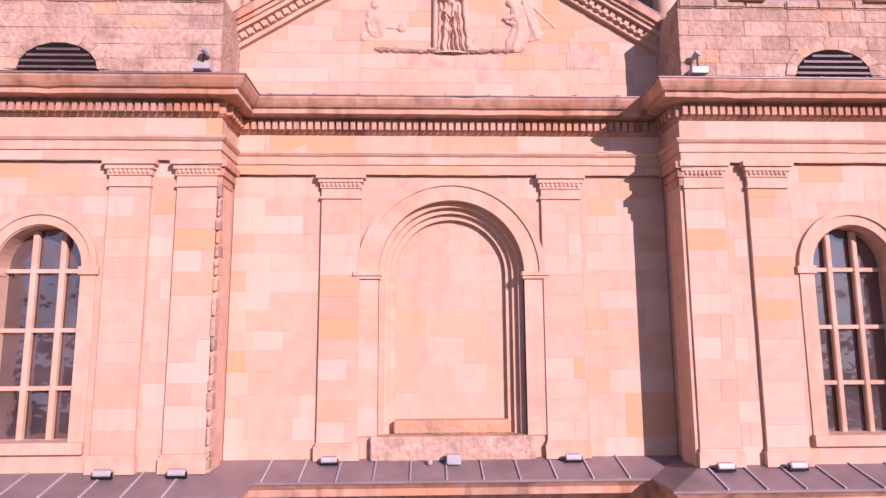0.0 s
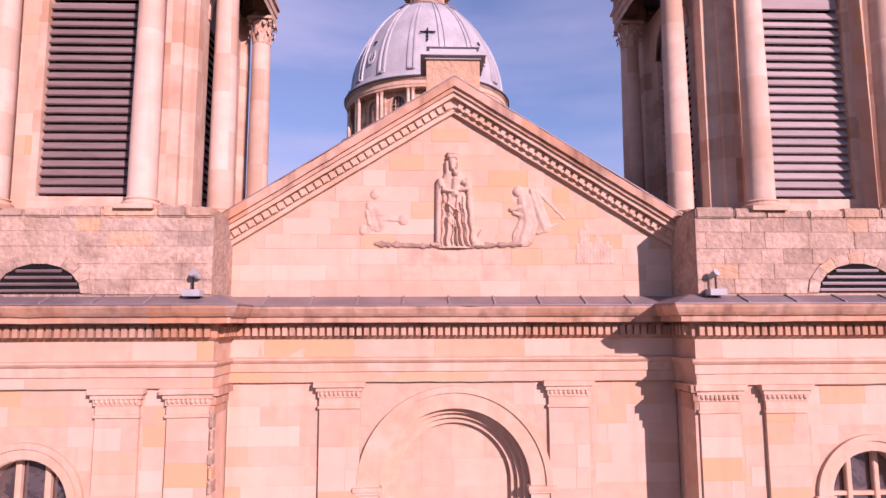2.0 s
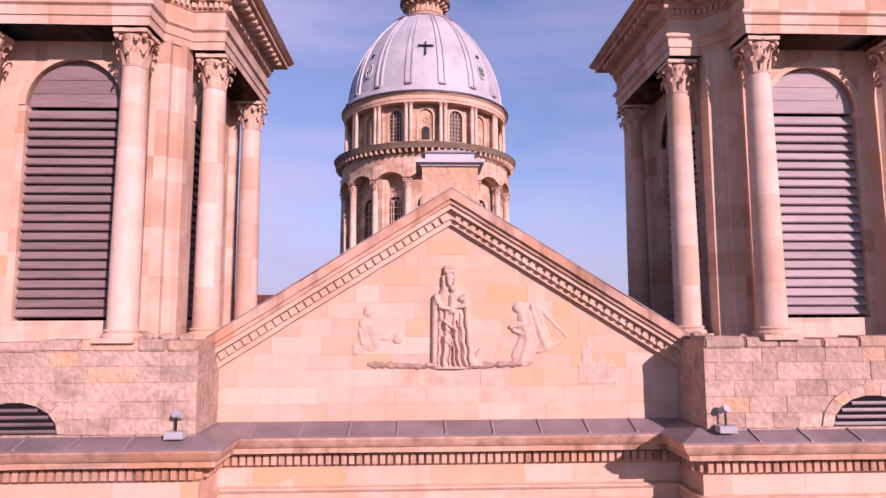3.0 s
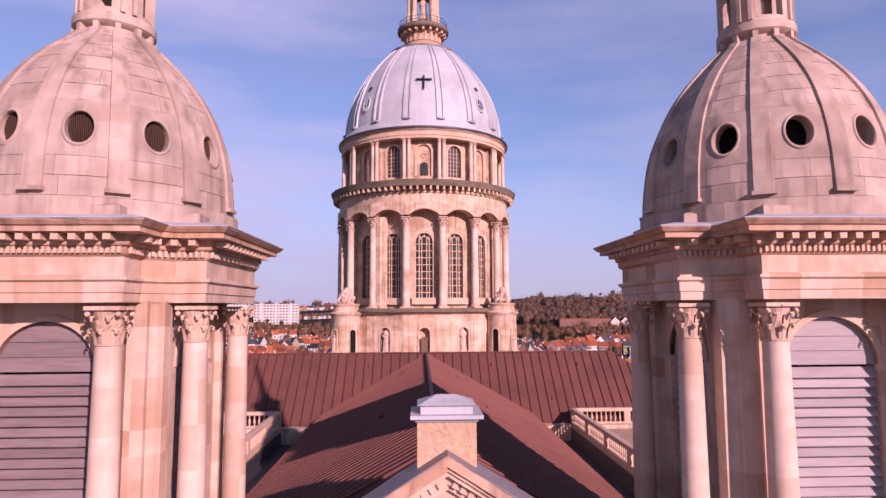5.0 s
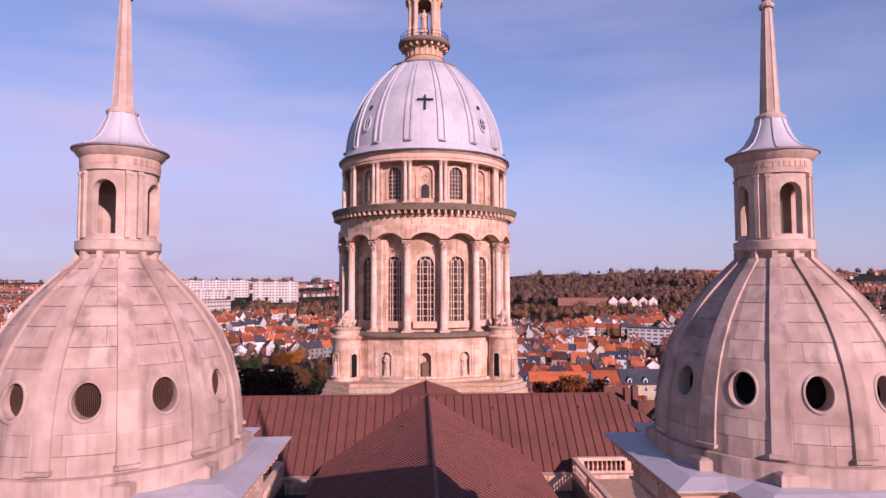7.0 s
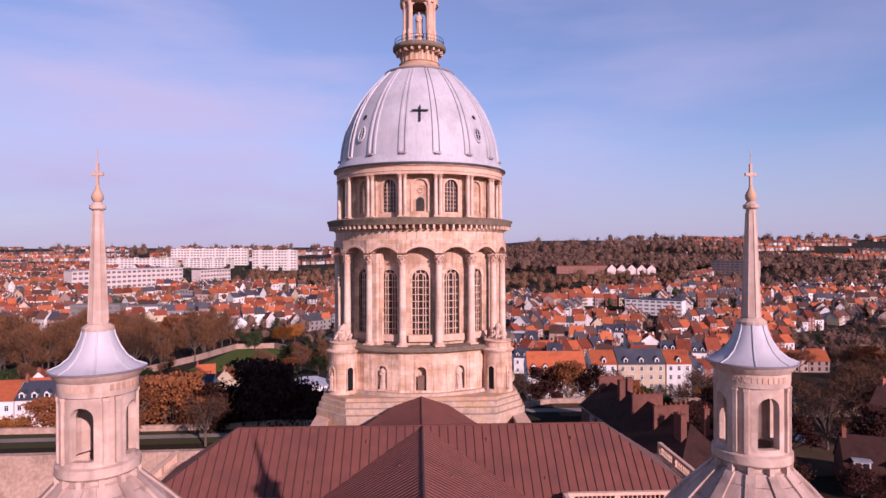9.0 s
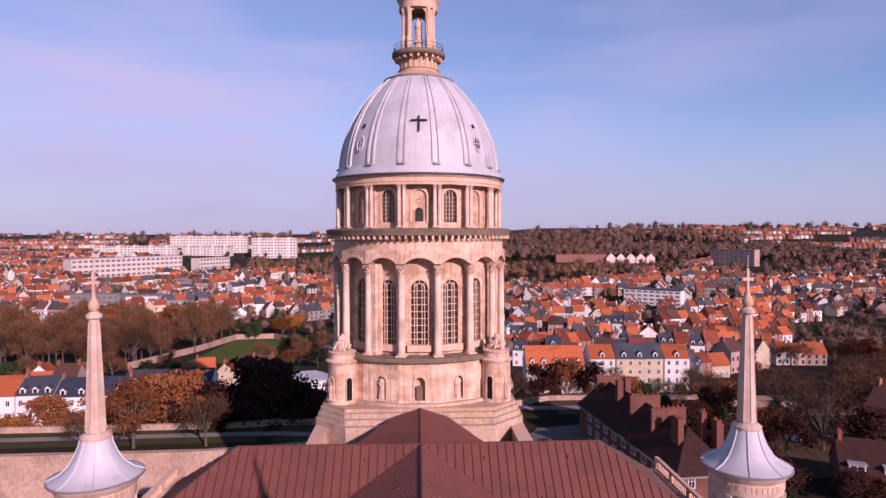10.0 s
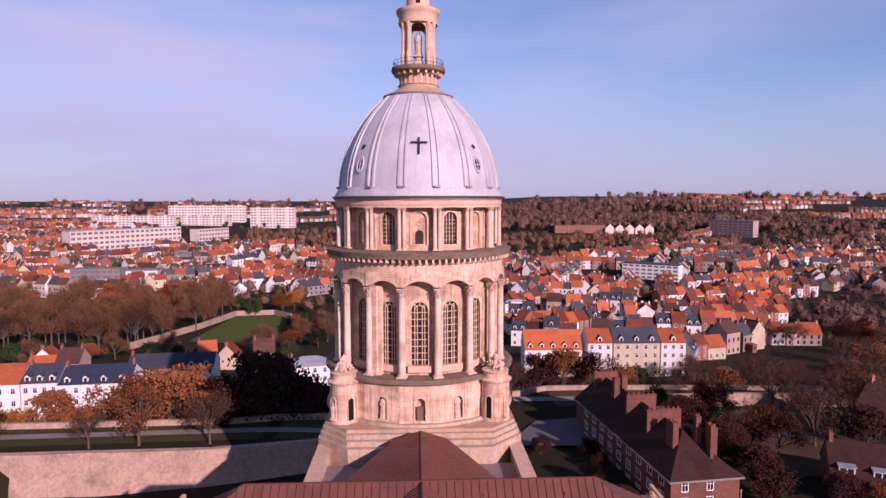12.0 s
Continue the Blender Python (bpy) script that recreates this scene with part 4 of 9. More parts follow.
def build_tower():
    tower = thing("bell_tower", "limestone bell tower with corner columns, louvred openings and a stone dome", "bell tower", (-TOWER_X, TOWER_Y, 0), "twin bell towers")
    # belfry walls, one to each side
    bm = bmesh.new()
    wall_with_arch(bm, -1.62, 1.62, 27.68, 34.02, 0, 32.62, 1.0, 28.1, -2.12, -1.7)
    side_wall = mesh_of("belfry_wall", bm, TOWER_STONE)
    # a black sheet in place of the unlit belfry behind the slats
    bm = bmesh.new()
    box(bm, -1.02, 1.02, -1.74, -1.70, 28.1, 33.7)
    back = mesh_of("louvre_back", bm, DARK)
    slat = bmesh.new()
    prism(slat, [(-2.05, -0.012), (-2.02, -0.035), (-1.88, 0.158), (-1.91, 0.186)], -0.99, 0.99, lambda u, w, d: (d, u, w))
    SLAT = mesh_of("slat", slat, SLATE_BOARD)
    boards = []
    for z, t in ((32.62, 32.9), (32.91, 33.2), (33.21, 33.62)):
        bm = bmesh.new()
        edge = [(math.sqrt(max(0, 1 - (q - 32.62) ** 2)), q) for q in np.linspace(z, t, 6)]
        prism(bm, [(-w, q) for w, q in edge] + [(w, q) for w, q in edge[::-1]], -2.0, -1.93)
        boards.append(mesh_of("board", bm, SLATE_BOARD))
    pier = bmesh.new()
    prism(pier, [(1.5, -2.12), (1.62, -2.25), (2.0, -2.25), (2.0, -2.12), (2.12, -2.0), (2.25, -2.0), (2.25, -1.62), (2.12, -1.5), (1.5, -1.5)], 27.68, 34.02, flat)
    PIER = mesh_of("corner_pier", pier, TOWER_STONE)
    lip = bmesh.new()
    arch_band(lip, 0, 32.62, 1.0, 1.13, -2.16, -1.9, foot=None, n=20)
    LIP = mesh_of("archivolt", lip, STONE)
    for k in range(4):
        q = turned(90 * k)
        w = part("belfry_wall", side_wall, None, tower, m=q)
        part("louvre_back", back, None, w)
        part("archivolt", LIP, None, w)
        for me in boards:
            part("board", me, None, w)
        for i in range(22):
            part("slat", SLAT, None, w, m=Matrix.Translation((0, 0, 28.20 + i * 0.199)))
        if k == 0:
            masonry(w, ASHLAR_BLOCK, -1.6, 1.6, 27.7, 34.0, -2.12, course=0.45, length=0.7, free=lambda x, z: (abs(x) < 1.14 and z < 32.62) or math.hypot(x, z - 32.62) < 1.15, rng=random.Random(44))
        part("corner_pier", PIER, None, tower, m=q)
        for x in (-TA, TA):
            p = q @ Vector((x, -TH, 0))
            column(tower, T_COL, p.x, p.y, 27.68, 0.26, 5.22)
    # entablature
    plan = notched(TH + 0.30, TA + 0.36, 2.25)
    bm = bmesh.new()
    sweep_outline(bm, plan, [(0, 33.98), (0, 34.16), (0.03, 34.17), (0.03, 34.36), (0.09, 34.40), (0.09, 34.46), (0, 34.47), (0, 34.84)])
    part("entablature", weather(bm, 0.3, 0.005, 0.014), TOWER_STONE, tower)
    bm = bmesh.new()
    sweep_outline(bm, plan, [(0, 34.84), (0.03, 34.85), (0.06, 34.89), (0.06, 35.02), (0.12, 35.04), (0.14, 35.07), (0.14, 35.24), (0.20, 35.25), (0.47, 35.26), (0.47, 35.36), (0.52, 35.38), (0.60, 35.46), (0.60, 35.48)])
    part("cornice", weather(bm, 0.25, 0.006, 0.016), CORNICE_STONE, tower)
    bm = bmesh.new()
    sweep_outline(bm, plan, [(0.62, 35.482), (0.62, 35.50), (0.1, 35.62), (-0.3, 35.64)])
    part("cornice_flashing", bm, LEAD, tower, "grey lead sheet")
    block, small = bmesh.new(), bmesh.new()
    box(block, -0.068, 0.068, -0.26, 0.02, 0.05, 0.17)
    box(small, -0.030, 0.030, -0.06, 0.01, 0, 0.12)
    BLOCK, SMALL = mesh_of("modillion", block, STONE), mesh_of("dentil", small, STONE)
    n = len(plan)
    for i in range(n):
        a, b = Vector(plan[i]), Vector(plan[(i + 1) % n])
        d = (b - a).normalized()
        o = Vector((d.y, -d.x))
        for step, out, z, me in ((0.30, 0.14, 35.07, BLOCK), (0.105, 0.06, 34.90, SMALL)):
            count = max(1, int((b - a).length / step))
            for k in range(count):
                p = a + (b - a) * ((k + 0.5) / count) + o * out
                part(me.name.split(".")[0], me, None, tower, m=Matrix.Translation((p.x, p.y, z)) @ Matrix.Rotation(math.atan2(d.y, d.x), 4, "Z"))
    bm = bmesh.new()
    sweep_outline(bm, notched(2.75, 1.62, 2.25), [(0, 35.45), (0, 35.85), (-0.1, 35.9)])
    part("blocking_course", bm, DOME_STONE, tower)
    # dome
    prof = [(2.95, 35.6), (2.95, 36.02), (2.86, 36.04), (2.84, 36.5), (2.79, 37.0), (2.70, 37.5), (2.55, 38.0), (2.33, 38.5), (2.09, 38.9), (1.79, 39.3), (1.52, 39.6), (1.22, 39.9), (0.98, 40.13), (0.82, 40.3)]
    bm = bmesh.new()
    lathe(bm, prof[:3], 48)
    part("dome_base", bm, DOME_STONE, tower)
    courses = []
    for (r0, z0), (r1, z1) in zip(prof[2:], prof[3:]):
        courses.append((r0, z0, r1, z1))

    def radius(z):
        for r0, z0, r1, z1 in courses:
            if z0 <= z <= z1:
                return r0 + (r1 - r0) * (z - z0) / (z1 - z0)
        return prof[-1][0]
    bm = bmesh.new()
    HOLE_LOW, HOLE_TOP, HOLE_Z = 36.84, 38.04, 37.44
    lathe(bm, [(radius(z) - 0.05, z) for z in (36.04, 36.5, HOLE_LOW)], 60)
    lathe(bm, [(radius(z) - 0.05, z) for z in (HOLE_TOP, 38.5, 38.9, 39.3, 39.6, 39.9, 40.13, 40.3)], 60)
    core = part("dome", bm, DOME_JOINT, tower, "grey stone dome with ribs", smooth=True)
    # dome blocks, course by course, with a ring of round holes between the ribs
    rng = random.Random(9)
    z = 36.04
    while z < 40.2:
        if HOLE_LOW - 0.02 < z < HOLE_TOP:
            z = HOLE_TOP
        z1 = min(z + 0.40, 40.28)
        if 40.28 - z1 < 0.15:
            z1 = 40.28
        n = max(14, int(radius(z) * 2 * math.pi / 0.95))
        off, g = rng.uniform(0, 360 / n), 0.18 / max(radius(z), 0.5)
        bm = bmesh.new()
        outer, inner = [], []
        for zz in (z + 0.006, (z + z1) / 2, z1 - 0.006):
            r = radius(zz)
            arcs = [g + (360 / n - 2 * g) * k / 2 for k in range(3)]
            outer.append([bm.verts.new((r * math.sin(radians(a)), -r * math.cos(radians(a)), zz)) for a in arcs])
            inner.append([bm.verts.new((r * 0.975 * math.sin(radians(a)), -r * 0.975 * math.cos(radians(a)), zz)) for a in arcs])
        for i in range(2):
            for k in range(2):
                bm.faces.new((outer[i][k], outer[i][k + 1], outer[i + 1][k + 1], outer[i + 1][k]))
            bm.faces.new((inner[i][0], outer[i][0], outer[i + 1][0], inner[i + 1][0]))
            bm.faces.new((outer[i][2], inner[i][2], inner[i + 1][2], outer[i + 1][2]))
            bm.faces.new((outer[2][i], outer[2][i + 1], inner[2][i + 1], inner[2][i]))
            bm.faces.new((outer[0][i + 1], outer[0][i], inner[0][i], inner[0][i + 1]))
        me = mesh_of("dome_stone", bm, DOME_STONE)
        for k in range(n):
            part("stone", me, None, core, m=turned(off + 360 * k / n))
        z = z1
    rib = bmesh.new()
    rows = [(z, radius(z)) for z in np.linspace(36.16, 40.25, 14)]
    prev = None
    for z, r in rows:
        w = 0.20 * (0.35 + 0.65 * r / 2.85)
        cur = [rib.verts.new(p) for p in ((-w, -r + 0.05, z), (-w * 0.94, -r - 0.045, z + 0.02), (w * 0.94, -r - 0.045, z + 0.02), (w, -r + 0.05, z))]
        if prev:
            for i in range(3):
                rib.faces.new((prev[i], prev[i + 1], cur[i + 1], cur[i]))
        else:
            rib.faces.new(cur)
        prev = cur
    box(rib, -0.23, 0.23, -2.97, -2.7, 36.12, 36.20)
    RIB = mesh_of("rib", rib, DOME_STONE)
    oval = [(0.262 * math.cos(radians(10 * k)), HOLE_Z + 0.345 * math.sin(radians(10 * k))) for k in range(36)]
    bm = bmesh.new()
    curved_panel(bm, radius, HOLE_LOW, HOLE_TOP, 15, oval, HOLE_Z, 0.32)
    BAY = mesh_of("pierced_stone", bm, DOME_STONE)

    def on_dome(u, w, out):
        a_, r_ = u / radius(HOLE_Z), radius(w) + out
        return (r_ * math.sin(a_), -r_ * math.cos(a_), w)
    ring = bmesh.new()
    rings = []
    for k_, out in ((0.99, -0.05), (0.99, 0.02), (1.04, 0.028), (1.18, 0.022), (1.22, -0.02)):
        rings.append([ring.verts.new(on_dome(u * k_, HOLE_Z + (w - HOLE_Z) * k_, out)) for u, w in oval])
    for p_, q_ in zip(rings, rings[1:]):
        for i in range(36):
            j = (i + 1) % 36
            ring.faces.new((p_[i], p_[j], q_[j], q_[i]))
    RING = mesh_of("ring", ring, DOME_STONE)
    RING.polygons.foreach_set("use_smooth", [True] * len(RING.polygons))
    slats = bmesh.new()
    for k in range(-7, 8):
        half_ = 0.34 * math.sqrt(1 - (k * 0.034 / 0.262) ** 2)
        y_ = -radius(HOLE_Z) + 0.2
        box(slats, k * 0.034 - 0.010, k * 0.034 + 0.010, y_ - 0.02, y_ + 0.02, HOLE_Z - half_, HOLE_Z + half_)
    SLATS = mesh_of("slats", slats, DARK_BOARD)
    # a black lining draws the unlit inside of the dome
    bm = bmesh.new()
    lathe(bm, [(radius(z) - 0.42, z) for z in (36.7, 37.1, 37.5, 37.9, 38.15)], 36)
    part("dark_inside", bm, DARK, core, "black lining painted as the unlit inside of the dome")
    for k in range(12):
        part("rib", RIB, None, core, m=turned(30 * k))
        bay = part("pierced_stone", BAY, None, core, "stone course with an oval opening", m=turned(30 * k + 15))
        part("opening_ring", RING, None, core, m=turned(30 * k + 15))
        part("opening_slats", SLATS, None, core, "brown upright slats", m=turned(30 * k + 15))
    # lantern
    bm = bmesh.new()
    lathe(bm, [(0.86, 40.22), (0.76, 40.28), (0.76, 40.38), (0.88, 40.44), (0.92, 40.48), (0.92, 40.68), (0.82, 40.71), (0.80, 40.78)], 32)
    lantern = part("lantern", bm, LANTERN_STONE, tower, "open round stone lantern with arches", smooth=True)
    for k in range(12):
        bm = bmesh.new()
        box(bm, -0.06, 0.06, -0.91, -0.74, 40.22, 40.44)
        part("bracket", bm, LANTERN_STONE, lantern, m=turned(30 * k))
    arch = arc(0, 41.80, 0.27, n=20) + [(-0.27, 41.55), (-0.27, 41.3), (-0.27, 41.05), (-0.27, 40.84), (-0.13, 40.84), (0.0, 40.84), (0.13, 40.84), (0.27, 40.84), (0.27, 41.05), (0.27, 41.3), (0.27, 41.55)]
    for k in range(4):
        bm = bmesh.new()
        curved_panel(bm, lambda z_: 0.80, 40.73, 42.32, 45, arch, 41.5, 0.17)
        part("lantern_wall", bm, LANTERN_STONE, lantern, m=turned(90 * k))
        for dx in (-9, 9):
            bm = bmesh.new()
            box(bm, -0.05, 0.05, -0.87, -0.75, 40.75, 42.2)
            box(bm, -0.065, 0.065, -0.885, -0.75, 42.2, 42.28)
            part("lantern_pilaster", bm, LANTERN_STONE, lantern, m=turned(90 * k + 45 + dx))
    bm = bmesh.new()
    lathe(bm, [(0.5, 42.3), (0.86, 42.3), (0.86, 42.36), (0.87, 42.38), (0.87, 42.62), (0.92, 42.66), (0.99, 42.76), (1.02, 42.80), (1.02, 42.83)], 36)
    part("lantern_cornice", bm, LANTERN_STONE, lantern, smooth=True)
    bm = bmesh.new()
    lathe(bm, [(1.04, 42.832), (1.04, 42.85), (0.80, 42.95), (0.60, 43.12), (0.46, 43.35), (0.36, 43.6), (0.33, 43.74)], 36)
    roof_ = part("lantern_roof", bm, LEAD, lantern, "flared grey lead roof", smooth=True)
    # rolled rim in darker lead: its shade from below is in the colour
    bm = bmesh.new()
    lathe(bm, [(1.0, 42.80), (1.06, 42.815), (1.065, 42.845), (1.03, 42.86)], 36)
    part("roof_edge", bm, DARK_LEAD, roof_, "drip edge toned dark for the shade under the rim")
    seam_ = bmesh.new()
    prev = None
    for r_, z_ in ((1.04, 42.85), (0.80, 42.95), (0.60, 43.12), (0.46, 43.35), (0.36, 43.6), (0.33, 43.74)):
        cur = [seam_.verts.new(p_) for p_ in ((-0.022, -r_ + 0.01, z_), (-0.012, -r_ - 0.022, z_ + 0.012), (0.012, -r_ - 0.022, z_ + 0.012), (0.022, -r_ + 0.01, z_))]
        if prev:
            for i in range(3):
                seam_.faces.new((prev[i], prev[i + 1], cur[i + 1], cur[i]))
        prev = cur
    SEAM_R = mesh_of("roof_seam", seam_, LEAD)
    for k in range(8):
        part("roof_seam", SEAM_R, None, roof_, m=turned(45 * k + 22))
    bm = bmesh.new()
    lathe(bm, [(0.31, 43.72), (0.35, 43.75), (0.36, 43.81), (0.30, 43.86), (0.25, 43.9)], 16)
    lathe(bm, [(0.235, 43.9), (0.22, 44.1), (0.12, 46.55), (0.12, 46.6)], 8)
    lathe(bm, [(0.15, 46.6), (0.18, 46.63), (0.18, 46.7), (0.12, 46.74), (0.10, 46.78)], 12)
    spire = part("spire", bm, LANTERN_STONE, tower, "slender stone obelisk")
    for k in range(8):
        bm = bmesh.new()
        lathe(bm, [(0.012, 43.95), (0.012, 46.5)], 4, (0, 0))
        bmesh.ops.transform(bm, verts=bm.verts, matrix=turned(45 * k) @ Matrix.Translation((0, -0.23, 43.95)) @ Matrix.Rotation(-math.atan(0.112 / 2.6), 4, "X") @ Matrix.Translation((0, 0, -43.95)))
        part("spire_edge", bm, LANTERN_STONE, spire)
    bm = bmesh.new()
    lathe(bm, [(0.0, 46.76), (0.08, 46.78), (0.13, 46.86), (0.13, 46.95), (0.08, 47.05), (0.05, 47.12), (0.04, 47.2), (0.0, 47.2)], 12)
    part("finial_ball", bm, ORANGE_STONE, spire, smooth=True)
    bm = bmesh.new()
    box(bm, -0.03, 0.03, -0.03, 0.03, 47.18, 47.72)
    box(bm, -0.14, 0.14, -0.03, 0.03, 47.42, 47.50)
    box(bm, -0.008, 0.008, -0.008, 0.008, 47.72, 48.05)
    part("finial_cross", bm, LANTERN_STONE, spire)
    return tower


def build_attic(tower, lx):
    """The block under a tower, with a half-round louvred opening whose middle lies at lx."""
    bm = bmesh.new()
    box(bm, -3.05, 3.05, -2.90, 3.2, 25.9, 27.66)
    attic = part("attic", bm, ROUGH_STONE, tower, "stained blocks under the tower")

    def lunette(x, z):
        return ((x - lx) / 0.82) ** 2 + ((z - 26.0) / 0.58) ** 2 < 1
    masonry(attic, ROUGH_BLOCK, -3.05, 3.05, 25.97, 27.68, -2.92, course=0.33, length=0.72, proud=0.014, free=lunette, rng=random.Random(31))
    # a flat black face gives the lunette its dark depth
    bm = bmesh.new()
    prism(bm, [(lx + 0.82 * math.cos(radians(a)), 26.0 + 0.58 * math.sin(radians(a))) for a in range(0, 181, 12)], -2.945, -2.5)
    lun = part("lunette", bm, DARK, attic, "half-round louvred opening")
    for k in range(4):
        z = 26.05 + k * 0.13
        half = 0.82 * math.sqrt(max(0, 1 - ((z + 0.05 - 26.0) / 0.58) ** 2))
        bm = bmesh.new()
        prism(bm, [(-2.985, z), (-2.965, z - 0.03), (-2.80, z + 0.09), (-2.82, z + 0.12)], lx - half, lx + half, lambda u, w, d: (d, u, w))
        part("slat", bm, SLATE_BOARD, lun)
    for a in range(0, 180, 20):
        bm = bmesh.new()
        c = [(lx + rx * math.cos(radians(t)), 26.0 + rz * math.sin(radians(t))) for rx, rz, t in ((0.83, 0.59, a + 0.3), (1.05, 0.81, a + 0.3), (1.05, 0.81, a + 19.7), (0.83, 0.59, a + 19.7))]
        prism(bm, c, -2.962, -2.8)
        part("voussoir", bm, ROUGH_STONE, attic)
    cap_rng, x = random.Random(17), -3.05
    while x < 3.0:
        w = min(cap_rng.uniform(0.5, 1.1), 3.05 - x)
        bm = bmesh.new()
        box(bm, x + 0.01, x + w - 0.01, -2.97 - cap_rng.uniform(0, 0.03), -2.3, 27.52, 27.69 + cap_rng.uniform(-0.01, 0.06))
        bmesh.ops.bevel(bm, geom=bm.edges[:], offset=0.03, segments=2, affect="EDGES")
        part("capstone", bm, ROUGH_STONE, attic)
        x += w
    for _ in range(9):
        bm = bmesh.new()
        r = cap_rng.uniform(0.07, 0.16)
        bmesh.ops.create_icosphere(bm, subdivisions=1, radius=r)
        for v in bm.verts:
            v.co = Vector((v.co.x * 1.4, v.co.y, v.co.z * 0.8)) * cap_rng.uniform(0.8, 1.15)
        part("rubble", bm, ROUGH_STONE, attic, m=Matrix.Translation((cap_rng.choice((-1, 1)) * cap_rng.uniform(1.8, 2.9), cap_rng.uniform(-2.6, -2.2), 27.68 + r * 0.6)))


west_tower = build_tower()
east_tower = copy_thing(west_tower, Matrix.Translation((TOWER_X, TOWER_Y, 0)))
build_attic(west_tower, -0.30)
build_attic(east_tower, 0.28)
# cut letters on the lanterns; what cannot be read is left as plain strokes
def lantern_of(tower):
    return next(o for o in tower.children if o.name.split(".")[0] == "lantern")


def letter(tower, text, a):
    curve = bpy.data.curves.new("letter", "FONT")
    curve.body, curve.size, curve.extrude, curve.align_x = text, 0.21, 0.008, "CENTER"
    ob = bpy.data.objects.new("letter", curve)
    me = bpy.data.meshes.new_from_object(ob)
    bpy.data.objects.remove(ob)
    me.materials.append(CORNICE_STONE)
    part("letter", me, None, lantern_of(tower), "cut letter", m=turned(a) @ Matrix.Translation((0, -0.872, 42.43)) @ Matrix.Rotation(radians(90), 4, "X"))


stroke = bmesh.new()
box(stroke, -0.045, 0.045, -0.880, -0.86, 42.43, 42.57)
STROKE = mesh_of("stroke", stroke, CORNICE_STONE)
for i, c in enumerate("SANCTI"):
    letter(east_tower, c, -62 + i * 8.6)
for i in range(5):
    part("stroke", STROKE, None, lantern_of(east_tower), m=turned(-10 + i * 8.6))
for i in range(13):
    if i not in (5, 6):
        part("stroke", STROKE, None, lantern_of(west_tower), m=turned(-18 + i * 9))
# the slats have gone from the openings of the east dome
for ob in list(east_tower.children_recursive):
    if ob.name.split(".")[0] == "opening_slats":
        bpy.data.objects.remove(ob)
# the boards of the east tower are a paler grey
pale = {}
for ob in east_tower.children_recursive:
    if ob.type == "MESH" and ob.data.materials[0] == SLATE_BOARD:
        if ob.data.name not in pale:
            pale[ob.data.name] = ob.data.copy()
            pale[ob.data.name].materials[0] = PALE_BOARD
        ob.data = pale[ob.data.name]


# ---- floodlights ----
def floodlight(x, y, z, stand=0.0, turn=0.0):
    f = thing("floodlight", "small grey floodlight on the stone ledge" if not stand else "small floodlight on a short bracket", "floodlight", (x, y, z), "facade floodlights")
    f.rotation_euler = (0, 0, radians(turn))
    bm = bmesh.new()
    box(bm, -0.17, 0.17, -0.10, 0.10, stand + 0.03, stand + 0.15)
    bmesh.ops.bevel(bm, geom=bm.edges[:], offset=0.02, segments=1, affect="EDGES")
    bmesh.ops.transform(bm, verts=bm.verts, matrix=Matrix.Translation((0, 0, stand)) @ Matrix.Rotation(radians(-25), 4, "X") @ Matrix.Translation((0, 0, -stand)))
    body = part("housing", bm, WHITE_METAL, f)
    bm = bmesh.new()
    box(bm, -0.15, 0.15, -0.08, 0.08, 0.152, 0.158)
    bmesh.ops.transform(bm, verts=bm.verts, matrix=Matrix.Translation((0, 0, stand)) @ Matrix.Rotation(radians(-25), 4, "X"))
    part("lens", bm, GLASS, f)
    bm = bmesh.new()
    for x0 in (-0.19, 0.17):
        box(bm, x0, x0 + 0.02, -0.03, 0.03, 0, stand + 0.12)
    box(bm, -0.19, 0.19, -0.03, 0.03, 0, 0.02)
    part("bracket", bm, IRON, f)
    return f


for x in (-6.75, -5.35, 5.30, 6.75):
    floodlight(x, FACE_T - 0.32, 17.80)
for x in (-2.62, 2.55):
    floodlight(x, FACE_C - 0.32, 17.80)
for s in (-1, 1):
    spot = thing("spotlight", "white spotlight head on a small box on the cornice", "spotlight", (s * 5.2, 16.62, 25.93), "facade floodlights")
    bm = bmesh.new()
    box(bm, -0.17, 0.17, -0.12, 0.12, 0.0, 0.13)
    part("control_box", bm, WHITE_METAL, spot)
    bm = bmesh.new()
    box(bm, -0.015, 0.015, -0.015, 0.015, 0.13, 0.40)
    part("stem", bm, IRON, spot)
    bm = bmesh.new()
    lathe(bm, [(0.0, -0.12), (0.06, -0.12), (0.09, 0.06), (0.10, 0.12), (0.0, 0.12)], 12)
    bmesh.ops.transform(bm, verts=bm.verts, matrix=Matrix.Translation((s * -0.04, 0, 0.42)) @ Matrix.Scale(0.8, 4) @ Matrix.Rotation(radians(60), 4, "X") @ Matrix.Rotation(s * 0.4, 4, "Y"))
    part("head", bm, WHITE_METAL, spot)
junction = thing("junction_box", "grey metal junction box on the ledge", "junction box", (0.0, FACE_C - 0.38, 17.80))
bm = bmesh.new()
box(bm, -0.15, 0.15, -0.08, 0.08, 0, 0.2)
bmesh.ops.bevel(bm, geom=bm.edges[:], offset=0.015, segments=1, affect="EDGES")
part("case", bm, WHITE_METAL, junction)
bm = bmesh.new()
lathe(bm, [(0.0, 0.0), (0.05, 0.0), (0.06, 0.06), (0.03, 0.1), (0, 0.1)], 10, (-0.5, 0.02))
part("cable_gland", bm, WHITE_METAL, junction)

# ---- nave, transept and terraces ----
NAVE_RIDGE, EAVE, NAVE_HALF = 29.95, 25.5, 8.37


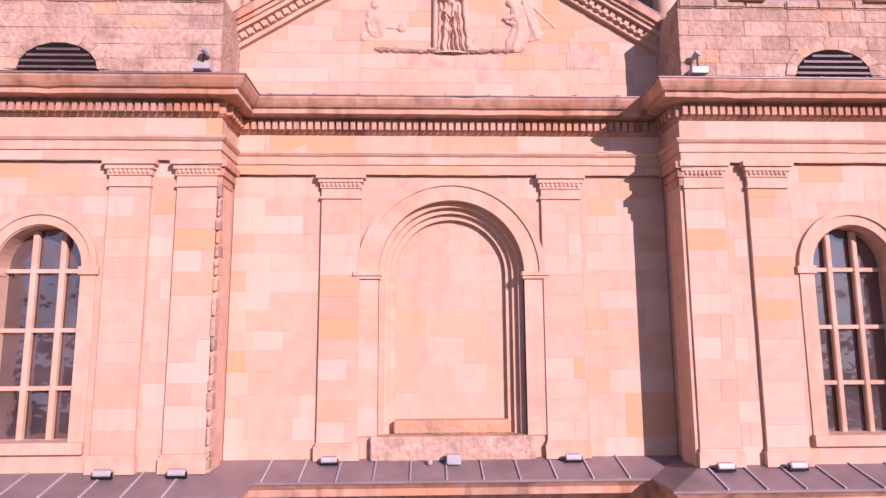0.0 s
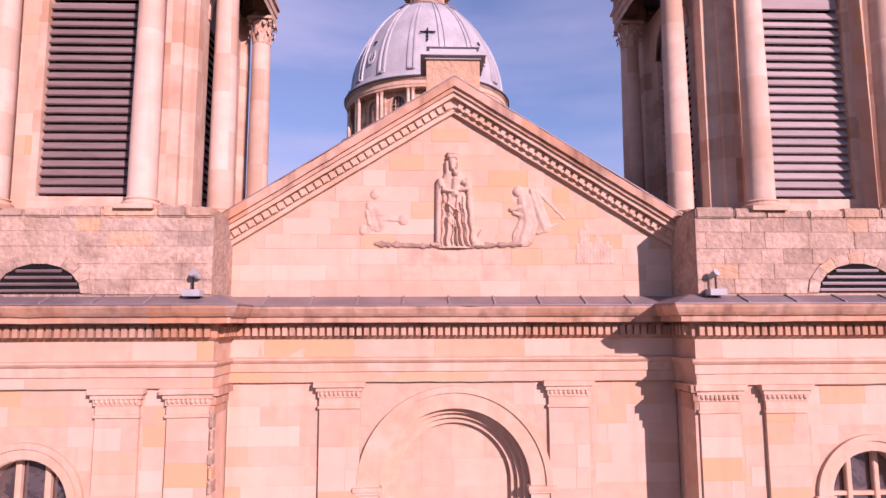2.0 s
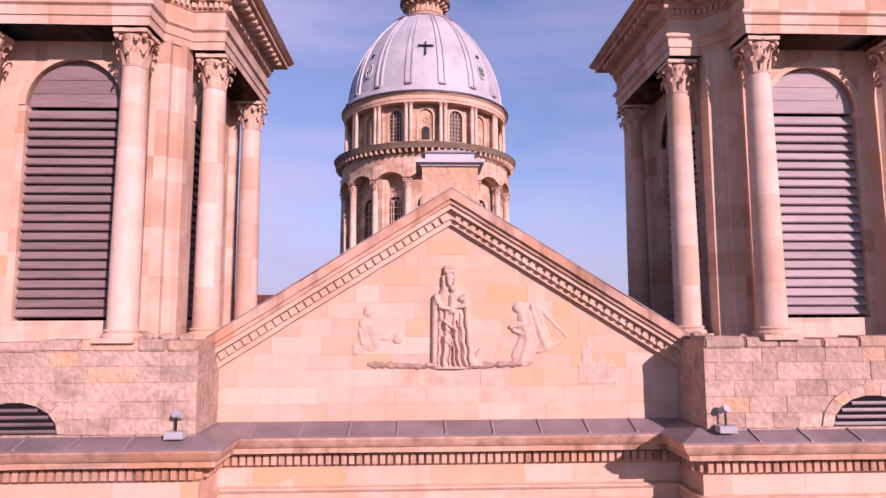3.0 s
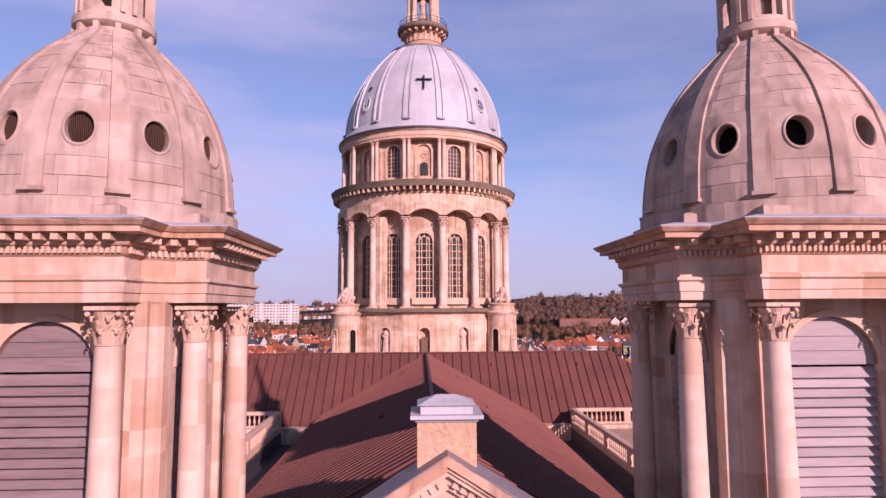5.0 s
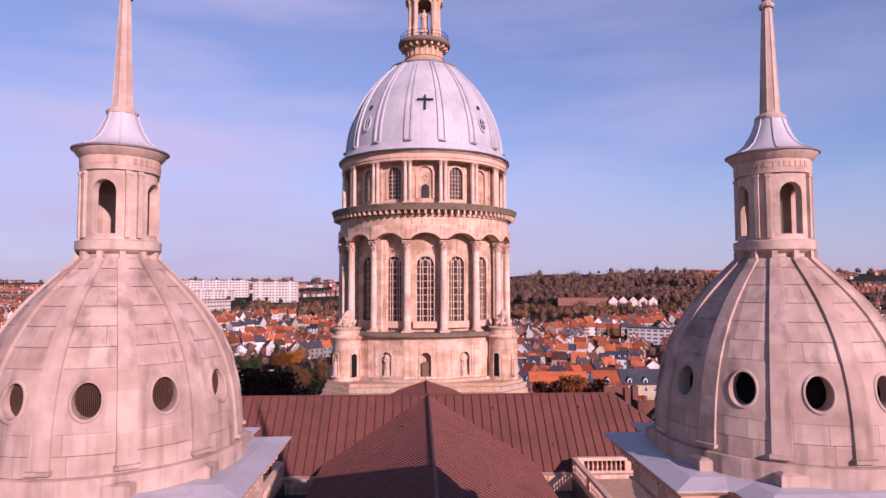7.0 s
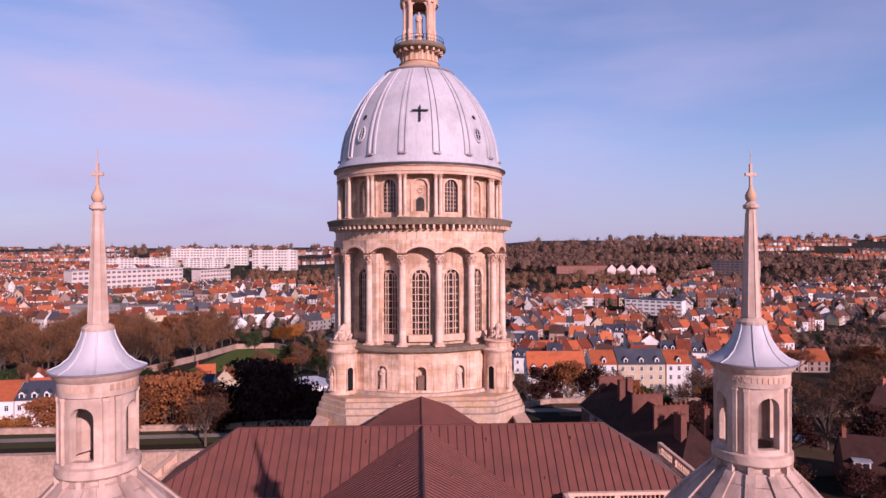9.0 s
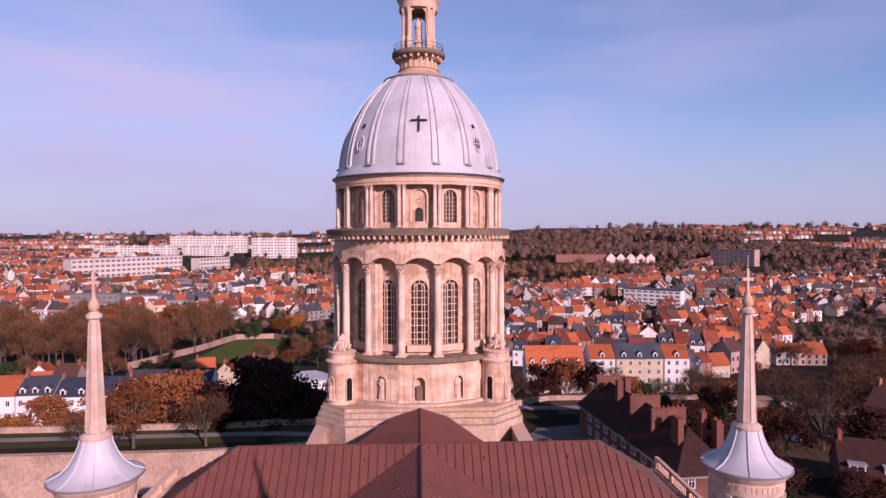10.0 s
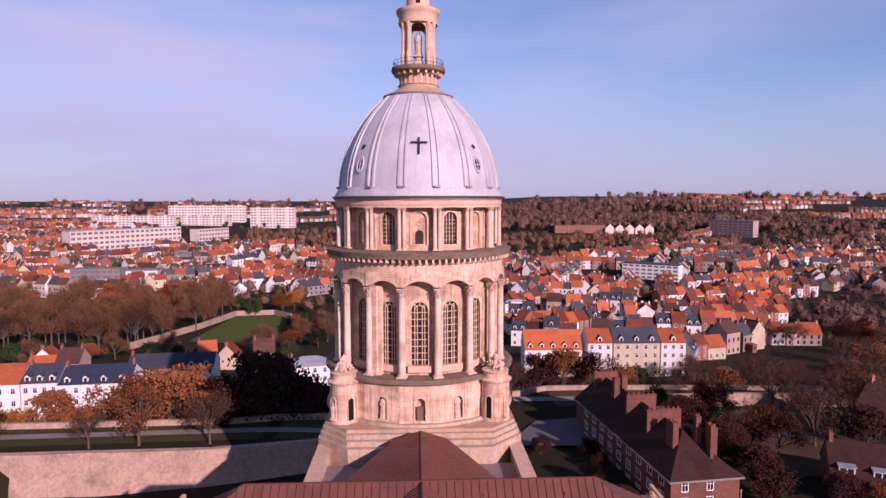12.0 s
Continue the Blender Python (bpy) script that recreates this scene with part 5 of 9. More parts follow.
def roof_plane(parent, a, b, c, d, mat, spacing, name="roof_slope", seam_w=0.03, seam_h=0.06, t=0.08, seam_mat=None):
    """A sheet-metal slope from the eave a-b up to the ridge d-c, with standing seams from eave to ridge."""
    a, b, c, d = (Vector(p) for p in (a, b, c, d))
    n = (b - a).cross(d - a).normalized()
    if n.z < 0:
        n = -n
    bm = bmesh.new()
    top, low = [bm.verts.new(p) for p in (a, b, c, d)], [bm.verts.new(p - n * t) for p in (a, b, c, d)]
    bm.faces.new(top), bm.faces.new(low[::-1])
    for i in range(4):
        bm.faces.new((top[i], low[i], low[(i + 1) % 4], top[(i + 1) % 4]))
    slope = part(name, bm, mat, parent)
    along = (b - a).normalized()
    count = max(1, int((b - a).length / spacing))
    bm = bmesh.new()
    up = (d - a) - along * (d - a).dot(along)
    height = up.length
    up.normalize()

    def span(s):
        """How far up the slope a seam that starts s metres along the eave reaches."""
        u0, u1 = (d - a).dot(along), (c - a).dot(along)
        L = (b - a).length
        if s < u0:
            return height * s / max(u0, 1e-6)
        if s > u1:
            return height * (L - s) / max(L - u1, 1e-6)
        return height
    for i in range(count + 1):
        s = min((i + 0.02) * (b - a).length / count, (b - a).length - 0.02)
        h = min(span(s), height)
        if h < 0.15:
            continue
        p, q = a + along * s, a + along * s + up * h
        vs = [bm.verts.new(v) for v in (p - along * seam_w, p + along * seam_w, q + along * seam_w, q - along * seam_w)]
        vt = [bm.verts.new(v + n * seam_h) for v in (p - along * seam_w * 0.6, p + along * seam_w * 0.6, q + along * seam_w * 0.6, q - along * seam_w * 0.6)]
        bm.faces.new(vt)
        for k in range(4):
            bm.faces.new((vs[k], vs[(k + 1) % 4], vt[(k + 1) % 4], vt[k]))
    part("seams", bm, seam_mat or mat, slope, kind="stuff")
    return slope


nave_roof = thing("nave_roof", "brown sheet-metal ridged roof with standing seams", "roof", kind="structure")
for s in (-1, 1):
    roof_plane(nave_roof, (s * NAVE_HALF, 23.0, EAVE), (s * NAVE_HALF, 59.3, EAVE), (0, 59.3, NAVE_RIDGE), (0, 23.0, NAVE_RIDGE), COPPER, 0.52, seam_w=0.045, seam_h=0.034, seam_mat=SEAM_BROWN)
    roof_plane(nave_roof, (s * 4.9, 18.7, 27.2), (s * 4.9, 23.0, 27.2), (0, 23.0, NAVE_RIDGE), (0, 18.7, NAVE_RIDGE), COPPER, 0.52, seam_w=0.045, seam_h=0.034, seam_mat=SEAM_BROWN)
bm = bmesh.new()
prism(bm, [(-0.09, NAVE_RIDGE - 0.02), (0.09, NAVE_RIDGE - 0.02), (0.04, NAVE_RIDGE + 0.08), (-0.04, NAVE_RIDGE + 0.08)], 19.0, 59.3)
part("ridge_cap", bm, SEAM_METAL, nave_roof)
bm = bmesh.new()
prism(bm, [(-NAVE_HALF, EAVE - 0.1), (NAVE_HALF, EAVE - 0.1), (0, NAVE_RIDGE - 0.12)], 23.3, 23.5)
part("gable", bm, STONE, nave_roof)

# body of the church under the roofs
bm = bmesh.new()
box(bm, -8.1, 8.1, 23.0, 62.0, 2.0, EAVE - 0.12)
setting("wall_nave", bm, DRUM_STONE, "limestone nave wall", "wall")
bm = bmesh.new()
box(bm, -11.9, 11.9, 19.35, 23.5, 2.0, 25.8)
setting("wall_porch", bm, DRUM_STONE, "limestone wall under the towers", "wall")
bm = bmesh.new()
box(bm, -24.0, 24.0, 53.0, 66.0, 2.0, 24.85)
setting("wall_transept", bm, DRUM_STONE, "limestone transept wall", "wall")
for s, side in ((-1, "west"), (1, "east")):
    bm = bmesh.new()
    box(bm, s * 11.1, s * 24.0, 22.0, 53.0, 2.0, 24.55)
    setting("terrace_" + side, bm, ORANGE_STONE, "flat lichen-stained stone terrace over the aisle", "terrace")
    # floor and added side lining carry the trough's shade in their colour
    bm = bmesh.new()
    box(bm, s * 8.1, s * 11.1, 23.5, 53.0, 2.0, 23.7)
    box(bm, s * 10.98, s * 11.1, 23.5, 52.95, 23.7, 24.58)
    setting("gutter_" + side, bm, BLACK_LEAD_SHADE, "deep dark lead gutter between roof and terrace", "gutter")

transept_roof = thing("transept_roof", "brown sheet-metal hipped roof with widely spaced seams", "roof", kind="structure")
RZ, RX = 30.0, 16.1
roof_plane(transept_roof, (-23.3, 53.9, 24.9), (23.3, 53.9, 24.9), (RX, 59.3, RZ), (-RX, 59.3, RZ), COPPER, 0.74, seam_w=0.024, seam_h=0.09, seam_mat=SEAM_METAL)
roof_plane(transept_roof, (-23.3, 64.7, 24.9), (23.3, 64.7, 24.9), (RX, 59.3, RZ), (-RX, 59.3, RZ), COPPER, 0.74, seam_w=0.024, seam_h=0.09, seam_mat=SEAM_METAL)
for s in (-1, 1):
    roof_plane(transept_roof, (s * 23.3, 53.9, 24.9), (s * 23.3, 64.7, 24.9), (s * RX, 59.31, RZ), (s * RX, 59.29, RZ), COPPER, 0.74, seam_w=0.024, seam_h=0.09, seam_mat=SEAM_METAL)
bm = bmesh.new()
box(bm, -RX, RX, 59.18, 59.42, RZ - 0.03, RZ + 0.06)
part("ridge_cap", bm, COPPER, transept_roof)


def roof_vent(x, y, z, parent):
    bm = bmesh.new()
    lathe(bm, [(0.16, -0.25), (0.12, 0.0), (0.05, 0.12), (0.0, 0.14)], 10)
    part("roof_vent", bm, COPPER, parent, m=Matrix.Translation((x, y, z)), label="small hooded roof vent")


for x in (-13.2, -4.8, 5.6, 13.0):
    roof_vent(x, 58.2, 29.05, transept_roof)
for x in (-9.3, 10.2):
    roof_vent(x, 55.6, 26.55, transept_roof)
for x, y in ((-1.8, 52.0), (2.1, 50.0), (3.2, 40.0), (-2.4, 35.0)):
    roof_vent(x, y, NAVE_RIDGE - abs(x) * 0.532 + 0.05, nave_roof)

# the roof that tapers from the transept to the foot of the dome
choir_roof = thing("choir_roof", "brown sheet-metal roof tapering to the drum", "roof", kind="structure")
CHOIR_Z, CHOIR_K = 28.9, 0.345
for s in (-1, 1):
    bm = bmesh.new()
    edge = [(0, 60.0), (0, 74.6), (3.1, 74.8), (9.6, 65.6), (9.6, 60.0)]
    top = [bm.verts.new((s * x, y, CHOIR_Z - CHOIR_K * x)) for x, y in edge]
    low = [bm.verts.new((s * x, y, CHOIR_Z - CHOIR_K * x - 0.1)) for x, y in edge]
    bm.faces.new(top), bm.faces.new(low[::-1])
    for i in range(5):
        bm.faces.new((top[i], low[i], low[(i + 1) % 5], top[(i + 1) % 5]))
    slope = part("roof_slope", bm, COPPER, choir_roof)
    bm = bmesh.new()
    for i in range(27):
        y = 60.3 + i * 0.54
        x = 9.6 if y < 65.6 else 9.6 - (y - 65.6) * 6.5 / 9.2
        v = [bm.verts.new((s * a, y + e, CHOIR_Z - CHOIR_K * a + o)) for a in (0.05, x - 0.05) for e, o in ((-0.035, 0), (-0.025, 0.03), (0.025, 0.03), (0.035, 0))]
        for k in range(3):
            bm.faces.new((v[k], v[k + 1], v[k + 5], v[k + 4]))
    part("seams", bm, SEAM_BROWN, slope, kind="stuff")
bm = bmesh.new()
prism(bm, [(-0.1, CHOIR_Z - 0.03), (0.1, CHOIR_Z - 0.03), (0.04, CHOIR_Z + 0.07), (-0.04, CHOIR_Z + 0.07)], 60.0, 74.5)
part("ridge_cap", bm, COPPER, choir_roof)


# ---- balustrades ----
def baluster_mesh():
    bm = bmesh.new()
    lathe(bm, [(0.075, 0), (0.075, 0.06), (0.05, 0.08), (0.06, 0.16), (0.095, 0.27), (0.085, 0.40), (0.05, 0.56), (0.045, 0.66), (0.06, 0.70), (0.05, 0.72), (0.075, 0.75), (0.075, 0.80)], 8)
    me = mesh_of("baluster", bm, STONE)
    me.polygons.foreach_set("use_smooth", [True] * len(me.polygons))
    return me


BALUSTER = baluster_mesh()


def balustrade(x0, y0, x1, y1, z=24.55, bay=4.4):
    a, b = Vector((x0, y0)), Vector((x1, y1))
    reach = (b - a).length
    bal = thing("balustrade", "pale stone balustrade with turned balusters", "balustrade", (x0, y0, z), "terrace balustrades")
    bal.rotation_euler = (0, 0, math.atan2(b.y - a.y, b.x - a.x))
    for name, d, lo, hi in (("plinth", 0.17, 0.0, 0.42), ("rail", 0.20, 1.22, 1.48)):
        bm = bmesh.new()
        box(bm, 0, reach, -d, d, lo, hi)
        bmesh.ops.bevel(bm, geom=bm.edges[:], offset=0.03, segments=1, affect="EDGES")
        part(name, bm, STONE, bal)
    post = bmesh.new()
    box(post, -0.24, 0.24, -0.19, 0.19, 0.41, 1.23)
    POST = mesh_of("post", post, STONE)
    n = max(1, round(reach / bay))
    for i in range(n + 1):
        part("post", POST, None, bal, m=Matrix.Translation((min(max(reach * i / n, 0.24), reach - 0.24), 0, 0)))
    for i in range(n):
        u0, u1 = reach * i / n + 0.36, reach * (i + 1) / n - 0.36
        k = int((u1 - u0) / 0.36)
        for j in range(k):
            part("baluster", BALUSTER, None, bal, m=Matrix.Translation((u0 + (u1 - u0) * (j + 0.5) / k, 0, 0.42)))
    return bal


for s in (-1, 1):
    balustrade(s * 11.35, 54.0 - 0.3, s * 11.35, 27.0)
    balustrade(s * 11.55, 53.7, s * 23.6, 53.7)
    balustrade(s * 23.9, 54.5, s * 23.9, 66.0)


# ---- the great dome ----
DX, DY = 0.0, 90.2
dome = thing("domed_drum", "limestone columned drum under a grey lead dome", "dome", (DX, DY, 0))


def ring_part(name, profile, mat, parent, n=96, label="", smooth=True, a0=0.0, a1=360.0, worn=1.0):
    bm = bmesh.new()
    lathe(bm, profile, n, a0=a0, a1=a1)
    if mat not in (LEAD, DARK_LEAD, BLACK_LEAD_SHADE):
        for v in bm.verts:
            v.co += (noise.noise_vector(v.co * 0.8) * 0.045 + noise.noise_vector(v.co * 2.6) * 0.02) * worn
    return part(name, bm, mat, parent, label, smooth)


# stepped plinth: a square foot with slanting corners, then round steps
def chamfered(half, front, back, cut):
    return [(-half + cut, -front), (half - cut, -front), (half, -front + cut), (half, back), (-half, back), (-half, -front + cut)]


for half, front, cut, z0, z1, mat in ((12.5, 15.2, 4.0, 2.0, 26.6, LEDGE_STONE), (12.25, 14.4, 3.6, 26.6, 27.2, LEDGE_STONE), (12.0, 13.7, 3.2, 27.2, 27.75, LEDGE_STONE), (11.8, 13.1, 3.0, 27.75, 28.15, ORANGE_STONE)):
    bm = bmesh.new()
    prism(bm, chamfered(half, front, 14.0, cut), z0, z1, flat)
    part("plinth_step", bm, mat, dome)
bm = bmesh.new()
lathe(bm, [(12.9, 28.0), (12.8, 28.5), (11.0, 28.52)], 64)
part("plinth_step", bm, LEDGE_STONE, dome)
for sx in (-1, 1):
    # low outer walls that run forward to the transept
    bm = bmesh.new()
    box(bm, sx * 10.9, sx * 12.3, -25.5, -11.0, 2.0, 25.6)
    part("wing_wall", bm, DRUM_STONE, dome)
    bm = bmesh.new()
    box(bm, sx * 10.8, sx * 12.45, -25.5, -11.5, 25.6, 25.85)
    part("wing_coping", bm, STONE, dome)
    bm = bmesh.new()
    box(bm, 0, sx * 10.9, -25.5, -15.0, 2.0, 24.6)
    part("choir_terrace", bm, DARK_LEAD, dome)


def bay_wall(r, z0, z1, cx_r, spring, foot, thick, mat, parent, name, bays=range(16), offset=0.0):
    half = r * math.tan(radians(11.25))
    bm = bmesh.new()
    wall_with_arch(bm, -half, half, z0, z1, 0, spring, cx_r, foot, -r, -r + thick, n=16)
    me = mesh_of(name, bm, mat)
    return [part(name, me, None, parent, m=turned(22.5 * k + offset)) for k in bays]


# base storey with niches
base_bays = bay_wall(12.15, 28.4, 33.0, 0.62, 30.95, 28.75, 0.9, DRUM_STONE, dome, "base_wall")
ring_part("base_back", [(11.3, 28.4), (11.3, 33.0)], DRUM_STONE, dome, 48)
ring_part("base_cornice", [(12.0, 32.75), (12.2, 32.8), (12.25, 33.0), (12.3, 33.15), (12.72, 33.3)], DRUM_STONE, dome)
ring_part("base_ledge", [(12.70, 33.28), (12.92, 33.4), (12.95, 33.62), (12.6, 33.7), (12.5, 33.8), (10.0, 33.85)], GREY_STONE, dome, label="dark weathered ledge under the columns")
hood = bmesh.new()
arch_band(hood, 0, 30.95, 0.62, 0.80, -12.22, -11.9, foot=28.7, n=14)
HOOD = mesh_of("niche_frame", hood, STONE)
strip = bmesh.new()
box(strip, -0.28, 0.28, -12.27, -12.0, 28.5, 32.8)
STRIP = mesh_of("base_pilaster", strip, DRUM_STONE)
for k, wall in zip(range(16), base_bays):
    part("niche_frame", HOOD, None, wall)
    for dx in (-7.4, 7.4):
        part("base_pilaster", STRIP, None, wall, m=turned(dx))
    if k == 0:
        door = bmesh.new()
        box(door, -0.38, 0.38, -11.85, -11.7, 28.75, 30.45)
        part("door", door, DOOR_BOARD, wall, "brown wooden door in the niche")


def statue(x, y, z, h, label, turn=0.0, flatten=0.8, seed=1):
    bm = bmesh.new()
    figure(bm, h, flatten, (0, 0, 0), seed)
    box(bm, -0.2 * h, 0.2 * h, -0.16 * h, 0.16 * h, -0.06 * h, 0.005 * h)
    ob = part("statue", bm, STATUE, None, smooth=True)
    ob.location, ob.rotation_euler = (x, y, z), (0, 0, radians(turn))
    return tagged(ob, label, "statue", "drum statues")


for k in (-2, -1, 1, 2):
    a = radians(22.5 * k)
    if abs(k) == 1:
        statue(DX + 11.78 * math.sin(a), DY - 11.78 * math.cos(a), 28.75, 3.0, "pale stone robed statue in a niche", 22.5 * k, seed=20 + k)

# round corner turrets
def turret(sx):
    a = radians(45 * sx)
    t = thing("corner_turret", "round limestone turret with niches and a carved group on top", "turret", (DX + 13.4 * math.sin(a), DY - 13.4 * math.cos(a), 0), "drum turrets")
    lift = bmesh.new()
    lathe(lift, [(2.05, 27.0), (2.0, 27.9), (1.85, 28.1), (1.78, 28.3), (1.75, 32.9), (1.82, 33.0), (2.0, 33.15), (2.05, 33.3), (1.7, 33.45), (1.55, 33.5), (1.5, 34.1), (1.65, 34.2), (1.7, 34.35), (1.2, 34.45), (0.0, 34.5)], 32)
    part("body", lift, DRUM_STONE, t, smooth=True)
    side = 1 if sx > 0 else -1
    # flush shapes, toned dark to look like shaded recesses
    for d, mat in ((-side * 33, DARK), (side * 42, STAINED_SHADED)):
        bm = bmesh.new()
        prism(bm, [(-0.36, 28.6), (0.36, 28.6)] + arc(0, 31.0, 0.36, n=10), -1.79, -1.5)
        n = part("niche", bm, mat, t, "round-headed doorway, flat black for its unlit inside" if mat == DARK else "round-headed niche", m=Matrix.Rotation(radians(d), 4, "Z"))
        bm = bmesh.new()
        arch_band(bm, 0, 31.0, 0.36, 0.50, -1.86, -1.6, foot=28.6, n=10)
        part("niche_frame", bm, DRUM_STONE, n)
    group, rng = bmesh.new(), random.Random(5 + sx)
    for _ in range(20):
        v = bmesh.ops.create_icosphere(group, subdivisions=1, radius=1.0)["verts"]
        k = rng.random()
        bmesh.ops.transform(group, verts=v, matrix=Matrix.Translation((rng.uniform(-1, 1) * (1.15 - k), rng.uniform(-1, 1) * (1.15 - k), 34.6 + k * 1.5)) @ Matrix.Rotation(rng.uniform(-1, 1), 4, "X") @ Matrix.Rotation(rng.uniform(-1, 1), 4, "Y") @ Matrix.Diagonal((rng.uniform(0.15, 0.4), rng.uniform(0.15, 0.4), rng.uniform(0.3, 0.7), 1)))
    figure(group, 1.9, 0.9, (0, 0, 34.6), 40 + sx)
    carving = part("carving", group, STATUE, t, "weathered carved stone group", smooth=True)
    fuse = carving.modifiers.new("fuse", "REMESH")
    fuse.mode, fuse.voxel_size, fuse.use_smooth_shade = "VOXEL", 0.08, True
    return t


for sx in (-1, 1, -3, 3):
    turret(sx)
for sx in (-1, 1):
    a = radians(45 * sx)
    cx, cy = DX + 13.4 * math.sin(a), DY - 13.4 * math.cos(a)
    statue(cx + sx * 1.22, cy - 1.36, 28.75, 2.0, "pale stone robed statue in a turret niche", 35 * sx, seed=50 + sx)

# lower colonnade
wall_bays = bay_wall(10.0, 33.8, 46.2, 1.02, 42.0, 35.1, 0.5, STAINED_SHADED, dome, "drum_wall")
lip = bmesh.new()
arch_band(lip, 0, 42.0, 1.02, 1.25, -10.08, -9.9, foot=35.1, n=16)
arch_band(lip, 0, 42.0, 1.30, 1.48, -10.05, -9.9, n=16)
LIP2 = mesh_of("window_frame", lip, DRUM_STONE)
sill = bmesh.new()
box(sill, -1.5, 1.5, -10.5, -9.9, 34.3, 35.1)
SILL2 = mesh_of("window_sill", sill, STONE)
pane = bmesh.new()
prism(pane, [(-1.05, 35.0), (1.05, 35.0)] + arc(0, 42.0, 1.05), -9.72, -9.68)
PANE2 = mesh_of("window", pane, DRUM_GLASS)
lattice = bmesh.new()
for x in (-0.62, -0.3, 0.3, 0.62):
    box(lattice, x - 0.05, x + 0.05, -9.80, -9.73, 35.1, 42.0 + math.sqrt(1.02 ** 2 - x * x) - (0.0 if abs(x) > 0.5 else 0.45))
for i in range(8):
    box(lattice, -1.02, 1.02, -9.79, -9.73, 35.7 + i * 0.85, 35.78 + i * 0.85)
arch_band(lattice, 0, 42.0, 0.55, 0.65, -9.80, -9.73, n=12)
for a in (50, 90, 130):
    c, s_ = math.cos(radians(a)), math.sin(radians(a))
    prism(lattice, [(0.6 * c - 0.04 * s_, 42 + 0.6 * s_ + 0.04 * c), (0.6 * c + 0.04 * s_, 42 + 0.6 * s_ - 0.04 * c), (1.02 * c + 0.04 * s_, 42 + 1.02 * s_ - 0.04 * c), (1.02 * c - 0.04 * s_, 42 + 1.02 * s_ + 0.04 * c)], -9.80, -9.73)
LATTICE = mesh_of("stone_tracery", lattice, STONE)
for wall in wall_bays:
    part("window_frame", LIP2, None, wall)
    part("window_sill", SILL2, None, wall)
    part("window", PANE2, None, wall, "tall leaded window")
    part("stone_tracery", LATTICE, None, wall)
D_COL = (shaft_mesh(0.46, 0.40, 9.3, PALE_SHAFT), base_mesh(0.46, 0.45, STONE), capital_mesh(0.40, 1.25, STONE))
for k in range(16):
    a = radians(22.5 * k + 11.25)
    col = column(dome, D_COL, 11.25 * math.sin(a), -11.25 * math.cos(a), 33.85, 0.45, 9.3)
    col.rotation_euler = (0, 0, a)
    bm = bmesh.new()
    box(bm, -0.45, 0.45, -11.0, -9.9, 45.05, 46.1)
    part("cross_beam", bm, STAINED_SHADED, dome, m=turned(22.5 * k + 11.25))
bm = bmesh.new()
box(bm, -0.85, 0.85, -11.35, -9.9, 33.85, 45.0)
bmesh.ops.bevel(bm, geom=[e for e in bm.edges if abs(e.verts[0].co.z - e.verts[1].co.z) > 1], offset=0.3, segments=3, affect="EDGES")
part("stair_pier", bm, DRUM_STONE, dome, "solid stair pier between the columns", m=turned(-31.0))


def segment_wall(r, z0, z1, half_open, rise, thick, mat, name):
    """A piece of the ring over two columns with a flat arch cut in its foot."""
    half = r * math.tan(radians(11.25)) + 0.01
    R = (half_open ** 2 + rise ** 2) / (2 * rise)
    span = math.degrees(math.asin(half_open / R))
    curve = [(R * math.sin(radians(t)), z0 + rise - R + R * math.cos(radians(t))) for t in np.linspace(-span, span, 15)]
    bm = bmesh.new()
    prism(bm, [(-half, z1), (-half, z0)] + curve + [(half, z0), (half, z1)], -r, -r + thick)
    m2 = mesh_of(name, bm, mat)
    bm = bmesh.new()
    outer = [(u * 1.04, w + 0.28) for u, w in curve]
    prism(bm, curve + outer[::-1], -r - 0.10, -r + 0.2)
    return m2, mesh_of("arch_moulding", bm, STONE)


RINGW, MOULD = segment_wall(11.55, 45.05, 46.6, 1.80, 0.75, 1.3, DRUM_STONE, "arcade_wall")
for k in range(16):
    w = part("arcade_wall", RINGW, None, dome, m=turned(22.5 * k))
    part("arch_moulding", MOULD, None, w)
ring_part("frieze", [(10.0, 46.2), (11.58, 46.2), (11.6, 46.7), (11.5, 46.75), (11.5, 47.70), (11.62, 47.78), (11.66, 47.90), (11.45, 47.94), (11.42, 48.5)], DRUM_STONE, dome)
ring_part("drum_cornice", [(11.42, 48.44), (12.45, 48.5), (12.5, 48.8), (12.62, 49.0), (12.65, 49.15), (12.0, 49.3), (9.0, 49.35)], GREY_STONE, dome, label="dark weathered cornice")
ring_part("cornice_top", [(12.68, 49.152), (12.68, 49.2), (12.0, 49.36), (9.0, 49.4)], GREY_STONE, dome, label="mossy grey cornice top")
tooth = bmesh.new()
box(tooth, -0.12, 0.12, -12.38, -11.4, 48.02, 48.47)
TOOTH2 = mesh_of("modillion", tooth, DRUM_STONE)
for k in range(96):
    part("modillion", TOOTH2, None, dome, m=turned(360 * k / 96))
ring_part("drum_ceiling", [(9.4, 45.9), (11.4, 45.9)], DRUM_STONE, dome, 48)

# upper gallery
up_bays = bay_wall(9.95, 49.3, 55.0, 0.90, 53.2, 50.1, 0.5, STAINED_SHADED, dome, "gallery_wall")
bm = bmesh.new()
arch_band(bm, 0, 53.2, 0.90, 1.15, -10.05, -9.9, foot=50.1, n=14)
LIP3 = mesh_of("window_frame", bm, STONE)
bm = bmesh.new()
prism(bm, [(-0.92, 50.0), (0.92, 50.0)] + arc(0, 53.2, 0.92), -9.65, -9.6)
PANE3 = mesh_of("window", bm, DRUM_GLASS)
bm = bmesh.new()
